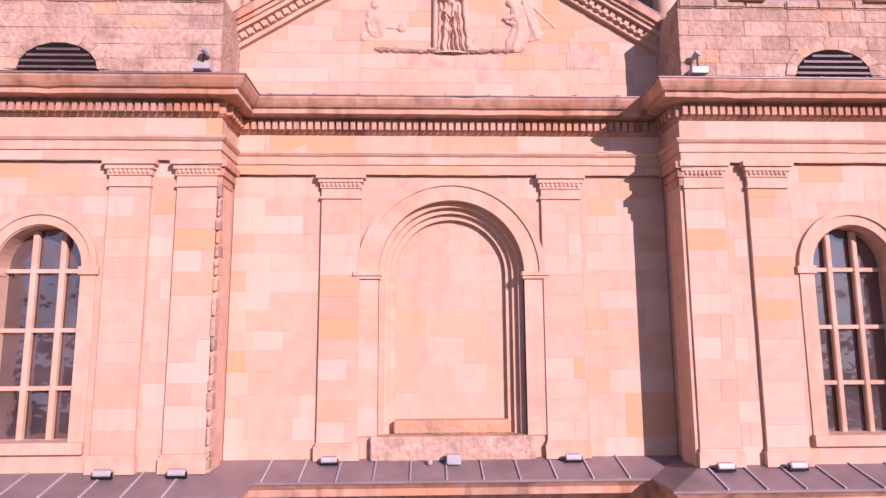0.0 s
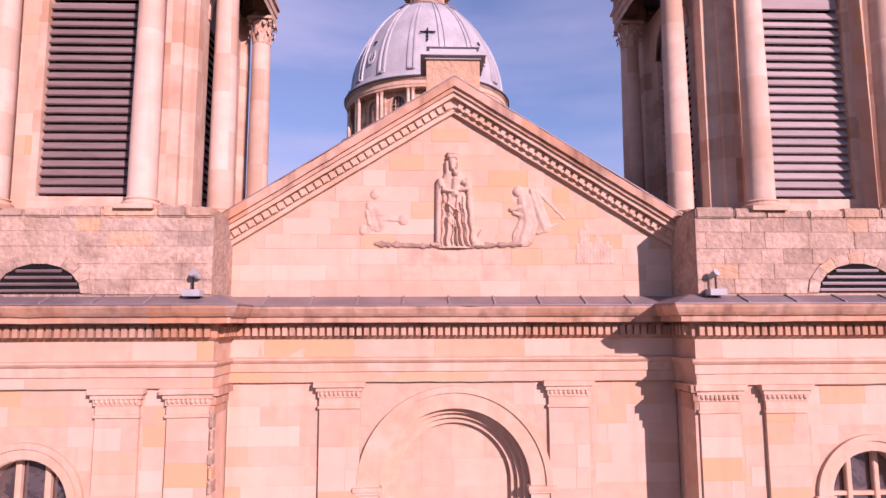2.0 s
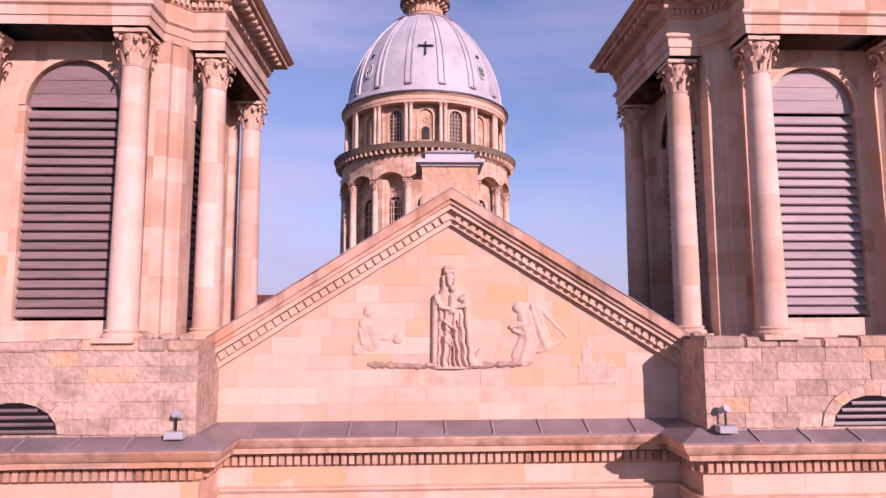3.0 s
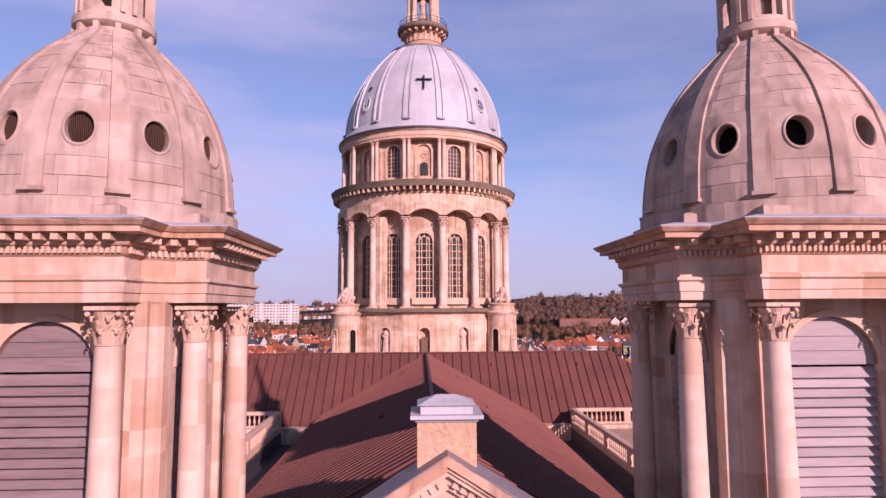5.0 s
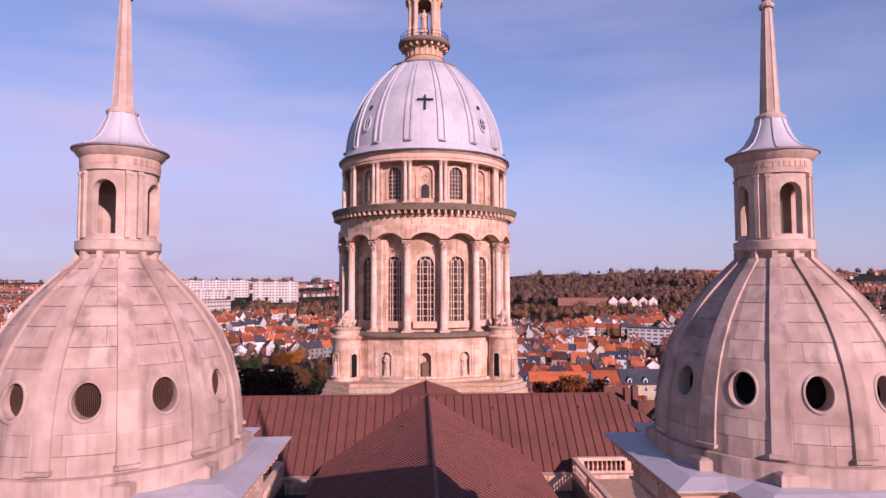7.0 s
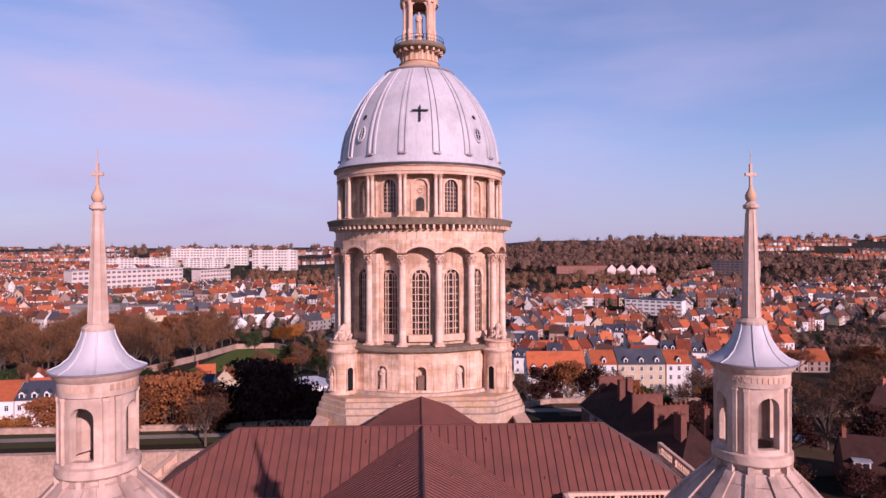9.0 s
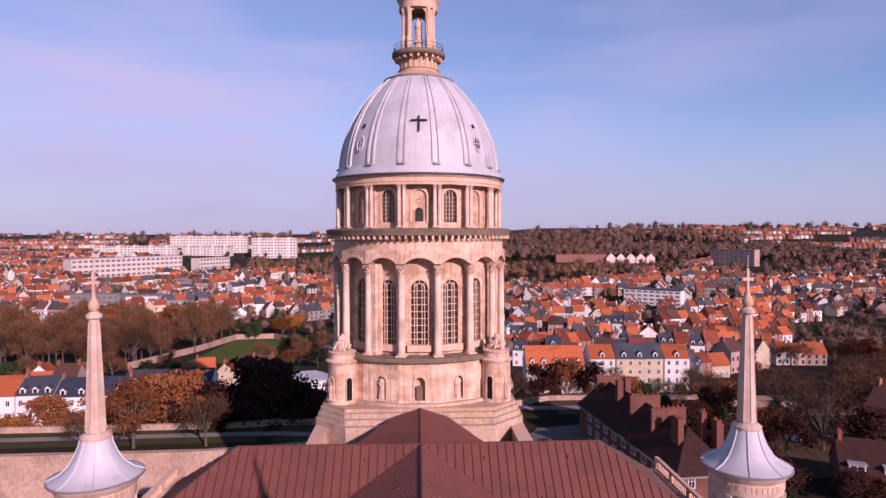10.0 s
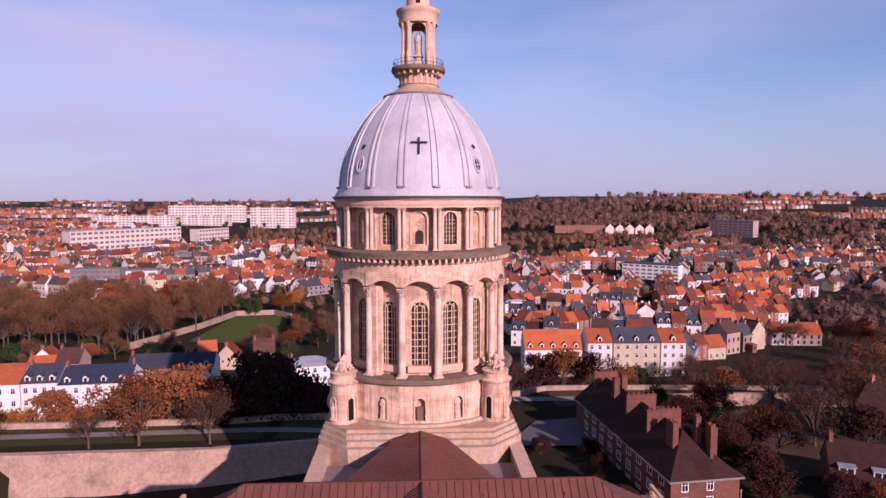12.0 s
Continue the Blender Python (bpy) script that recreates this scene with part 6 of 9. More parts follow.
prism(bm, [(-0.92, 50.0), (0.92, 50.0)] + arc(0, 53.2, 0.92), -9.75, -9.6)
BLIND = mesh_of("blind_niche", bm, STAINED_SHADED)
bm = bmesh.new()
for x in (-0.42, 0, 0.42):
    box(bm, x - 0.035, x + 0.035, -9.72, -9.64, 50.2, 53.2 + math.sqrt(0.8 - x * x))
for i in range(6):
    box(bm, -0.8, 0.8, -9.71, -9.64, 50.6 + i * 0.5, 50.65 + i * 0.5)
LAT3 = mesh_of("stone_tracery", bm, STONE)
for k, wall in zip(range(16), up_bays):
    part("window_frame", LIP3, None, wall)
    if k in (1, 15, 5, 11):
        part("window", PANE3, None, wall, "round-headed gallery window")
        part("stone_tracery", LAT3, None, wall)
    else:
        blind = part("blind_niche", BLIND, None, wall)
        if k == 0:
            bm = bmesh.new()
            prism(bm, [(-0.5, 50.2), (0.5, 50.2)] + arc(0, 51.4, 0.5, n=10), -9.80, -9.74)
            part("small_window", bm, DRUM_GLASS, blind, "small window under a carved rosette")
            bm = bmesh.new()
            for a in range(0, 360, 45):
                v = bmesh.ops.create_icosphere(bm, subdivisions=1, radius=0.12)["verts"]
                bmesh.ops.translate(bm, verts=v, vec=(0.3 * math.cos(radians(a)), -9.78, 52.75 + 0.3 * math.sin(radians(a))))
            part("rosette", bm, STONE, blind)
G_COL = (shaft_mesh(0.24, 0.21, 4.35, PALE_SHAFT, 14), base_mesh(0.24, 0.3, STONE), capital_mesh(0.21, 0.55, STONE))
for k in range(16):
    for d in (-1.55, 1.55):
        a = radians(22.5 * k + 11.25 + d)
        col = column(dome, G_COL, 11.05 * math.sin(a), -11.05 * math.cos(a), 49.45, 0.3, 4.35)
        col.rotation_euler = (0, 0, a)
    bm = bmesh.new()
    box(bm, -0.35, 0.35, -10.3, -9.9, 49.4, 54.7)
    part("pilaster", bm, DRUM_STONE, dome, m=turned(22.5 * k + 11.25))
ring_part("gallery_entablature", [(9.5, 54.65), (11.2, 54.65), (11.22, 54.95), (11.3, 55.0), (11.3, 55.5), (11.4, 55.6), (11.6, 55.75), (11.65, 55.9), (11.6, 55.95)], STONE, dome)
ring_part("gallery_flashing", [(11.60, 55.78), (11.74, 55.80), (11.76, 56.0), (11.35, 56.1), (10.0, 56.12)], BLACK_LEAD_SHADE, dome, label="dark lead edge")

# lead dome
LP = [(11.42, 56.05), (11.36, 56.3), (10.95, 56.95), (10.88, 57.12), (10.70, 57.15), (10.64, 58.0), (10.45, 59.4), (10.08, 60.9), (9.56, 62.4), (8.86, 63.9), (7.98, 65.4), (6.98, 66.75), (5.92, 67.95), (4.95, 68.95), (4.55, 69.35), (4.5, 69.4)]
lead = ring_part("lead_dome", LP, LEAD, dome, 96, "grey lead dome with double ribs")


def dome_r(z):
    for (r0, z0), (r1, z1) in zip(LP, LP[1:]):
        if z0 <= z <= z1:
            return r0 + (r1 - r0) * (z - z0) / (z1 - z0)
    return LP[-1][0]


def dome_rib(da):
    bm = bmesh.new()
    prev = None
    for z in np.linspace(57.2, 69.2, 24):
        r = dome_r(z)
        w, a = 0.17 * (0.5 + 0.5 * r / 11), radians(da)
        c, s_ = math.cos(a), math.sin(a)
        cur = []
        for u, o in ((-w, -0.02), (-w * 0.75, 0.20), (w * 0.75, 0.20), (w, -0.02)):
            x, y = u, -(r + o)
            cur.append(bm.verts.new((x * c - y * s_, x * s_ + y * c, z)))
        if prev:
            for i in range(3):
                bm.faces.new((prev[i], prev[i + 1], cur[i + 1], cur[i]))
        else:
            bm.faces.new(cur)
        prev = cur
    return mesh_of("rib", bm, LEAD)


RIBS = [dome_rib(d) for d in (-2.1, 2.1)]
for k in range(16):
    for me in RIBS:
        part("rib", me, None, lead, m=turned(22.5 * k + 11.25))
foot = bmesh.new()
box(foot, -0.42, 0.42, -11.2, -10.5, 57.05, 57.32)
bmesh.ops.bevel(foot, geom=foot.edges[:], offset=0.06, segments=1, affect="EDGES")
RIB_FOOT = mesh_of("rib_foot", foot, LEAD_ROLLS)
for k in range(16):
    part("rib_foot", RIB_FOOT, None, lead, m=turned(22.5 * k + 11.25))
# ornaments on the lead: a cross in front, oval skylights and stars at the diagonals
bm = bmesh.new()
box(bm, -0.10, 0.10, -0.06, 0.06, -1.35, 0.85)
box(bm, -1.02, 1.02, -0.06, 0.06, 0.08, 0.27)
part("cross", bm, IRON, lead, "dark iron cross on the lead", m=Matrix.Translation((0, -dome_r(62.4) - 0.22, 62.4)) @ Matrix.Rotation(radians(-22), 4, "X"))
for a in (-45, 45, 135, 225):
    bm = bmesh.new()
    lathe(bm, [(0.45, 0), (0.5, 0.12), (0.62, 0.12), (0.66, 0)], 20)
    bmesh.ops.transform(bm, verts=bm.verts, matrix=Matrix.Diagonal((1, 1.7, 1, 1)))
    m = turned(a) @ Matrix.Translation((0, -dome_r(60.0) - 0.02, 60.0)) @ Matrix.Rotation(radians(90 - 15), 4, "X")
    sky = part("skylight_frame", bm, LEAD, lead, "oval lead skylight", m=m)
    bm = bmesh.new()
    lathe(bm, [(0.47, 0.03), (0.0, 0.03)], 20)
    bmesh.ops.transform(bm, verts=bm.verts, matrix=Matrix.Diagonal((1, 1.7, 1, 1)))
    part("pane", bm, GLASS, lead, m=m)
    bm = bmesh.new()
    box(bm, -0.05, 0.05, -0.8, 0.8, 0.03, 0.1)
    box(bm, -0.46, 0.46, -0.05, 0.05, 0.03, 0.1)
    part("skylight_bar", bm, LEAD, lead, m=m)
    bm = bmesh.new()
    prism(bm, [((0.36 if i % 2 == 0 else 0.13) * math.sin(math.pi * i / 5), (0.36 if i % 2 == 0 else 0.13) * math.cos(math.pi * i / 5)) for i in range(10)], -0.05, 0.05)
    part("star", bm, IRON, lead, "dark metal star", m=turned(a) @ Matrix.Translation((0, -dome_r(62.3) - 0.12, 62.3)) @ Matrix.Rotation(radians(-22), 4, "X"))

# lantern on the lead dome
ring_part("dome_rim", [(4.5, 69.2), (4.74, 69.3), (4.78, 69.48), (4.4, 69.62)], DARK_LEAD, dome, 64, "dark lead rim at the dome's top")
ring_part("lantern_foot", [(4.4, 69.5), (4.2, 69.72), (3.2, 70.2), (2.95, 70.42), (2.72, 70.5), (2.68, 70.8), (2.8, 70.9), (2.5, 71.0), (2.44, 72.1), (2.6, 72.2), (2.62, 72.35)], ORANGE_STONE, dome, 48, "warm stone foot of the lantern", worn=0.2)
ring_part("lantern_balcony", [(2.5, 72.3), (3.2, 72.55), (3.45, 72.6), (3.62, 72.78), (3.66, 72.95), (3.62, 73.25), (3.1, 73.3), (0, 73.35)], GREY_STONE, dome, 48, "dark weathered balcony slab", worn=0.2)
bm = bmesh.new()
box(bm, -0.15, 0.15, -3.3, -2.4, 72.2, 72.6)
BR = mesh_of("bracket", bm, STONE)
bm = bmesh.new()
box(bm, -0.14, 0.14, -2.58, -2.38, 71.0, 72.2)
FL = mesh_of("fluting", bm, STONE)
for k in range(20):
    part("bracket", BR, None, dome, m=turned(18 * k))
    part("fluting", FL, None, dome, m=turned(18 * k + 9))
rail = thing("lantern_railing", "thin black iron railing round the lantern", "railing", (DX, DY, 73.3))
for z in (0.35, 0.85):
    bm = bmesh.new()
    lathe(bm, [(3.36, z), (3.40, z), (3.40, z + 0.04), (3.36, z + 0.04), (3.36, z)], 48)
    part("rail", bm, IRON, rail)
bm = bmesh.new()
lathe(bm, [(0.02, 0), (0.02, 0.87)], 5)
RP = mesh_of("post", bm, IRON)
for k in range(40):
    a = radians(9 * k)
    part("post", RP, None, rail, m=Matrix.Translation((3.38 * math.sin(a), -3.38 * math.cos(a), 0)))
bm = bmesh.new()
wall_with_arch(bm, -1.22, 1.22, 73.3, 79.2, 0, 77.9, 1.04, 73.3, -2.12, -1.75, n=16)
LW = mesh_of("lantern_wall", bm, STONE)
for k in range(8):
    if k % 2 == 0:
        w = part("lantern_wall", LW, None, dome, m=turned(45 * k))
    bm = bmesh.new()
    prism(bm, [(-0.72, -2.02), (-0.5, -2.38), (0.5, -2.38), (0.72, -2.02), (0.5, -1.75), (-0.5, -1.75)], 73.3, 79.1, flat)
    if k % 2:
        pr = part("lantern_pier", bm, STONE, dome, m=turned(45 * k))
        for x in (-0.5, 0.5):
            c = bmesh.new()
            lathe(c, [(0.32, 73.3), (0.32, 75.0), (0.27, 75.1), (0.22, 75.15), (0.20, 78.3), (0.3, 78.45), (0.34, 79.0)], 12, (x, -2.34))
            part("lantern_column", c, STONE, pr, smooth=True)
    else:
        bm.free()
ring_part("lantern_entablature", [(1.6, 78.95), (2.62, 78.95), (2.68, 79.3), (2.62, 79.35), (2.64, 80.05), (2.8, 80.25), (2.95, 80.55), (2.97, 80.8), (2.5, 80.95), (1.9, 81.05), (1.85, 81.2), (1.6, 81.3), (1.5, 83.4), (1.75, 83.6), (1.75, 83.8), (1.2, 84.4), (0.5, 85.2), (0.0, 85.4)], STONE, dome, 48, worn=0.15)
ring_part("lantern_ceiling", [(0.0, 79.0), (1.9, 79.0)], GREY_STONE, dome, 24)
# a flat black shape drawn as the unlit opening
bm = bmesh.new()
prism(bm, [(-0.28, 81.5), (0.28, 81.5)] + arc(0, 82.15, 0.28, n=8), -1.62, -1.5)
part("lantern_opening", bm, DARK, dome)
statue(DX, DY - 0.6, 74.85, 3.2, "weathered robed statue on a pedestal inside the lantern", seed=77)
bm = bmesh.new()
lathe(bm, [(1.15, 0), (0.95, 0.35), (0.5, 0.9), (0.42, 1.3), (0.6, 1.35), (0, 1.36)], 12)
ped = part("pedestal", bm, STONE, None)
ped.location = (DX, DY - 0.6, 73.3)
tagged(ped, "round stone pedestal of the lantern statue", "pedestal")

# ---- the land ----
def interp(v, xs, ys):
    return float(np.interp(v, xs, ys))


def ease(t):
    t = min(max(t, 0.0), 1.0)
    return t * t * (3 - 2 * t)


def rampart(x):
    """Where the inner edge of the old town's rampart runs."""
    return interp(x, (-300, -80, -40, 0, 30, 80, 120, 300), (118, 120, 121, 128, 150, 152, 149, 120))


def land(x, y):
    """The ground's height: the old town, its rampart walk, the valley behind it and the hills."""
    d = y - rampart(x)
    out = interp(y, (150, 220, 300, 400, 500, 700, 950, 1170, 1400, 1700, 2500, 4000), (-8, -9, -13, -18, -14, -6, 0, 8, 24, 38, 46, 52))
    out += 26 * ease((x / max(y, 1) - 0.02) / 0.2) * ease((y - 900) / 600)
    out += 3.0 * noise.noise(Vector((x / 260, y / 260, 0.3))) * ease((y - 350) / 300)
    inside = interp(x, (-60, -30, 20, 60), (0.5, 2.0, 4.0, 4.5))
    walk_top = interp(x, (-30, 20), (8.0, 5.0))
    if d < 0:
        return inside
    return walk_top + (out - walk_top) * ease((d - 15) / 14)


EARTH = material("earth_and_grass", (0.020, 0.017, 0.007), (0.026, 0.016, 0.008), (0.036, 0.024, 0.014), rough=1.0, grain=0.06, stain=0.015, bump=0.1)
LAWN = material("lawn", (0.075, 0.105, 0.014), (0.058, 0.082, 0.012), (0.085, 0.085, 0.02), rough=1.0, grain=0.9, stain=0.1, bump=0.2)
GRAVEL = material("pale_gravel", (0.26, 0.21, 0.18), (0.22, 0.18, 0.15), (0.18, 0.14, 0.12), rough=1.0, grain=2.5, stain=0.15)
LITTER = material("leaf_litter", (0.10, 0.055, 0.032), (0.07, 0.04, 0.022), (0.03, 0.028, 0.012), rough=1.0, grain=0.7, stain=0.1, bump=0.3)
ASPHALT = material("asphalt", (0.145, 0.118, 0.115), (0.11, 0.09, 0.09), (0.11, 0.092, 0.09), rough=0.9, grain=2.0, stain=0.12)
RUBBLE = material("rampart_rubble", (0.46, 0.305, 0.22), (0.31, 0.20, 0.145), (0.13, 0.085, 0.06), rough=0.95, grain=1.8, stain=0.22, bump=0.9, streak=0.35, bloom=((0.55, 0.40, 0.31), (0.27, 0.175, 0.125)))
OLD_GRASS = material("autumn_grass", (0.055, 0.052, 0.016), (0.045, 0.038, 0.014), (0.07, 0.05, 0.025), rough=1.0, grain=1.2, stain=0.12, bump=0.2)
xs = sorted(set(list(np.linspace(-3000, -420, 14)) + list(np.linspace(-400, 400, 81)) + list(np.linspace(450, 3000, 16))))
ys = sorted(set(list(np.linspace(-600, 90, 8)) + list(np.linspace(100, 220, 61)) + list(np.linspace(230, 700, 48)) + list(np.linspace(750, 2000, 40)) + list(np.linspace(2200, 4800, 12))))
bm = bmesh.new()
grid = [[bm.verts.new((x, y, land(x, y))) for x in xs] for y in ys]
for r0, r1 in zip(grid, grid[1:]):
    for i in range(len(xs) - 1):
        bm.faces.new((r0[i], r0[i + 1], r1[i + 1], r1[i]))
setting("ground", bm, EARTH, "autumn ground rolling from the old town to the hills", "ground", smooth=True)


def draped(name, outline, mat, label, category, lift=0.06, n=12):
    """A thin patch laid over the ground: outline gives four corners, side by side."""
    a, b, c, d = (Vector(p) for p in outline)
    bm = bmesh.new()
    rows = []
    for j in range(n + 1):
        p, q = a.lerp(d, j / n), b.lerp(c, j / n)
        line = [p.lerp(q, i / n) for i in range(n + 1)]
        rows.append([bm.verts.new((v.x, v.y, land(v.x, v.y) + lift)) for v in line])
    for r0, r1 in zip(rows, rows[1:]):
        for i in range(n):
            bm.faces.new((r0[i], r0[i + 1], r1[i + 1], r1[i]))
    return setting(name, bm, mat, label, category)


def strip_wall(name, points, low, high, thick, mat, label, top_lift=0.0):
    """A wall that follows points (x, y) on the ground, from low under the ground to high over it."""
    bm = bmesh.new()
    line = [Vector(p) for p in points]
    rows = []
    for i, p in enumerate(line):
        d = (line[min(i + 1, len(line) - 1)] - line[max(i - 1, 0)]).normalized()
        o = Vector((-d.y, d.x)) * thick / 2
        z = land(p.x, p.y) if high < 50 else 0
        rows.append([bm.verts.new((*(p - o), z + low)), bm.verts.new((*(p - o), z + high)), bm.verts.new((*(p + o), z + high)), bm.verts.new((*(p + o), z + low))])
    for a, b in zip(rows, rows[1:]):
        for k in range(3):
            bm.faces.new((a[k], a[k + 1], b[k + 1], b[k]))
    bm.faces.new(rows[0]), bm.faces.new(rows[-1][::-1])
    return setting(name, bm, mat, label, "wall")


left_line = [(x, rampart(x)) for x in range(-200, 1, 8)]
bm = bmesh.new()
prev = None
for i, (x, y) in enumerate(left_line):
    w = 0.25 * math.sin(i * 1.7)
    cur = [bm.verts.new(p) for p in ((x, y - 1.6 + w, 0.0), (x, y - 0.5 + w * 0.5, 4.0), (x, y - 0.1, 8.25 + 0.1 * math.sin(i * 2.3)), (x, y + 1.2, 8.3), (x, y + 1.3, 7.5))]
    if prev:
        for k in range(4):
            bm.faces.new((prev[k], prev[k + 1], cur[k + 1], cur[k]))
    prev = cur
setting("rampart_wall", bm, RUBBLE, "pale rubble rampart wall, patched and stained", "wall")
# unseen pale ground, added to throw sunlight up onto the front
BOUNCE_PAVING = material("pale_paving", (0.36, 0.31, 0.265), (0.30, 0.255, 0.215), (0.22, 0.19, 0.165), rough=0.95, grain=1.5, stain=0.1, bump=0.1)
draped("forecourt", [(-60, -70), (60, -70), (60, 15.5), (-60, 15.5)], BOUNCE_PAVING, "unseen pale ground added to bounce light onto the church front", "pavement", 0.10)
strip_wall("rampart_parapet", [(x, rampart(x) + 14.5) for x in range(-200, 1, 10)], -1.5, 1.25, 0.8, RUBBLE, "low stone parapet along the rampart walk")
strip_wall("rampart_parapet_east", [(x, rampart(x) + 13.0 + 2 * math.sin(x * 0.05)) for x in range(24, 200, 10)], -1.0, 1.2, 0.8, RUBBLE, "low stone parapet along the rampart walk")
strip_wall("rampart_wall_east", [(x, rampart(x) - 0.3) for x in range(44, 180, 8)], -2.0, 3.4, 1.2, RUBBLE, "old rubble rampart wall behind the car park")
draped("rampart_lawn", [(-200, rampart(-200) + 1.4), (-12, rampart(-12) + 1.4), (-12, rampart(-12) + 13.8), (-200, rampart(-200) + 13.8)], OLD_GRASS, "mown grass strip on the rampart", "lawn", n=24)
draped("rampart_path", [(-200, rampart(-200) + 5.0), (-12, rampart(-12) + 5.0), (-12, rampart(-12) + 7.6), (-200, rampart(-200) + 7.6)], GRAVEL, "pale gravel walk on the rampart", "path", 0.14, n=24)
draped("garden_lawn", [(-112, 308), (-68, 296), (-84, 396), (-115, 400)], LAWN, "bright green lawn in a walled garden", "lawn", 0.4)
strip_wall("garden_wall", [(-132, 291), (-127, 318), (-121, 350), (-116, 402), (-92, 404), (-78, 388)], -1.5, 3.2, 0.8, RUBBLE, "pale old garden wall")
draped("car_park", [(18, 130), (60, 126), (62, 148.5), (27, 143.5)], ASPHALT, "grey asphalt yard", "yard", 0.45, 30)
draped("park_lawn_east", [(34, 152), (150, 148), (150, 163), (34, 164)], LITTER, "leaf-strewn grass under trees on the rampart", "lawn", 0.10, 24)
draped("yard_east", [(62, 112), (112, 112), (112, 148), (66, 149)], LITTER, "leaf-strewn yard below the rampart", "yard", 0.2, 24)
draped("park_path_east", [(24, 156), (135, 154), (135, 157), (24, 159.5)], GRAVEL, "pale gravel walk on the rampart", "path", 0.16, 24)

# ---- houses ----
TILE = [material("roof_tiles_" + n, c, tuple(v * 0.75 for v in c), tuple(v * 0.5 for v in c), rough=0.9, grain=0.8, stain=0.15, bump=0.3, random_mix=0.45, stretch=(1, 1, 3)) for n, c in (("orange", (0.41, 0.104, 0.040)), ("red", (0.24, 0.06, 0.030)), ("brown", (0.115, 0.055, 0.042)))]
DARK_TILE = material("dark_roof_tiles", (0.055, 0.024, 0.019), (0.038, 0.018, 0.014), (0.022, 0.012, 0.010), rough=1.0, grain=1.2, stain=0.3, bump=0.3)
BLUE_SLATE = material("blue_slate", (0.028, 0.034, 0.055), (0.022, 0.027, 0.045), (0.045, 0.05, 0.065), rough=0.5, grain=1.0, stain=0.2, bump=0.2, random_mix=0.2)
SLATE = material("slate", (0.045, 0.047, 0.06), (0.035, 0.037, 0.05), (0.07, 0.07, 0.08), rough=0.6, grain=1.0, stain=0.2, bump=0.2, random_mix=0.2)
FACADE = [material("facade_" + n, c, tuple(v * 0.88 for v in c), tuple(v * 0.68 for v in c), grain=0.7, stain=0.12, bump=0.05, random_mix=0.12, streak=0.2) for n, c in (("white", (0.70, 0.655, 0.61)), ("cream", (0.52, 0.41, 0.28)), ("pink", (0.42, 0.29, 0.24)), ("grey", (0.22, 0.195, 0.18)))]
PALE_RENDER = material("pale_pink_render", (0.60, 0.50, 0.45), (0.54, 0.44, 0.39), (0.42, 0.33, 0.29), grain=0.7, stain=0.1, bump=0.05, streak=0.2)
BRICK = material("red_brick", (0.30, 0.115, 0.075), (0.25, 0.09, 0.06), (0.18, 0.075, 0.055), grain=1.6, stain=0.25, bump=0.2, random_mix=0.15)
# dark brick, its base lowered further to deepen the shaded walls
DARK_BRICK = material("sooty_brick", (0.19, 0.075, 0.052), (0.13, 0.052, 0.038), (0.075, 0.034, 0.027), grain=1.6, stain=0.25, bump=0.2, random_mix=0.1)
ZINC = material("zinc", (0.40, 0.41, 0.44), rough=0.45, metal=0.3, grain=0.8, stain=0.2, bump=0.05)
FRAME_WHITE = material("white_window_frames", (0.72, 0.70, 0.68), grain=3, bump=0)


def window_meshes(w, h):
    pane, fr = bmesh.new(), bmesh.new()
    box(pane, -w / 2, w / 2, -0.03, 0.12, 0, h)
    for x0, x1, z0, z1 in ((-w / 2 - 0.09, -w / 2 + 0.03, -0.1, h + 0.1), (w / 2 - 0.03, w / 2 + 0.09, -0.1, h + 0.1), (-w / 2, w / 2, -0.14, 0.02), (-w / 2, w / 2, h - 0.02, h + 0.1), (-0.035, 0.035, 0, h), (-w / 2, w / 2, h * 0.66, h * 0.66 + 0.06)):
        box(fr, x0, x1, -0.09, 0.02, z0, z1)
    return mesh_of("window", pane, GLASS), mesh_of("window_frame", fr, FRAME_WHITE)


WINDOW, WFRAME = window_meshes(1.05, 1.55)
FAR_PANE = bmesh.new()
box(FAR_PANE, -0.62, 0.62, -0.06, 0.1, 0, 1.7)
FAR_WINDOW = mesh_of("window", FAR_PANE, GLASS)


def chimney_part(parent, x, y, z0, z1, w=0.9, d=0.55, pots=3, mat=None):
    bm = bmesh.new()
    box(bm, -w / 2, w / 2, -d / 2, d / 2, z0, z1)
    box(bm, -w / 2 - 0.07, w / 2 + 0.07, -d / 2 - 0.07, d / 2 + 0.07, z1 - 0.25, z1 - 0.08)
    c = part("chimney", bm, mat or BRICK, parent, m=Matrix.Translation((x, y, 0)))
    for i in range(pots):
        bm = bmesh.new()
        lathe(bm, [(0.12, z1 - 0.02), (0.10, z1 + 0.45)], 7, (-w / 2 + w * (i + 0.5) / pots, 0))
        part("chimney_pot", bm, TILE[0], c)


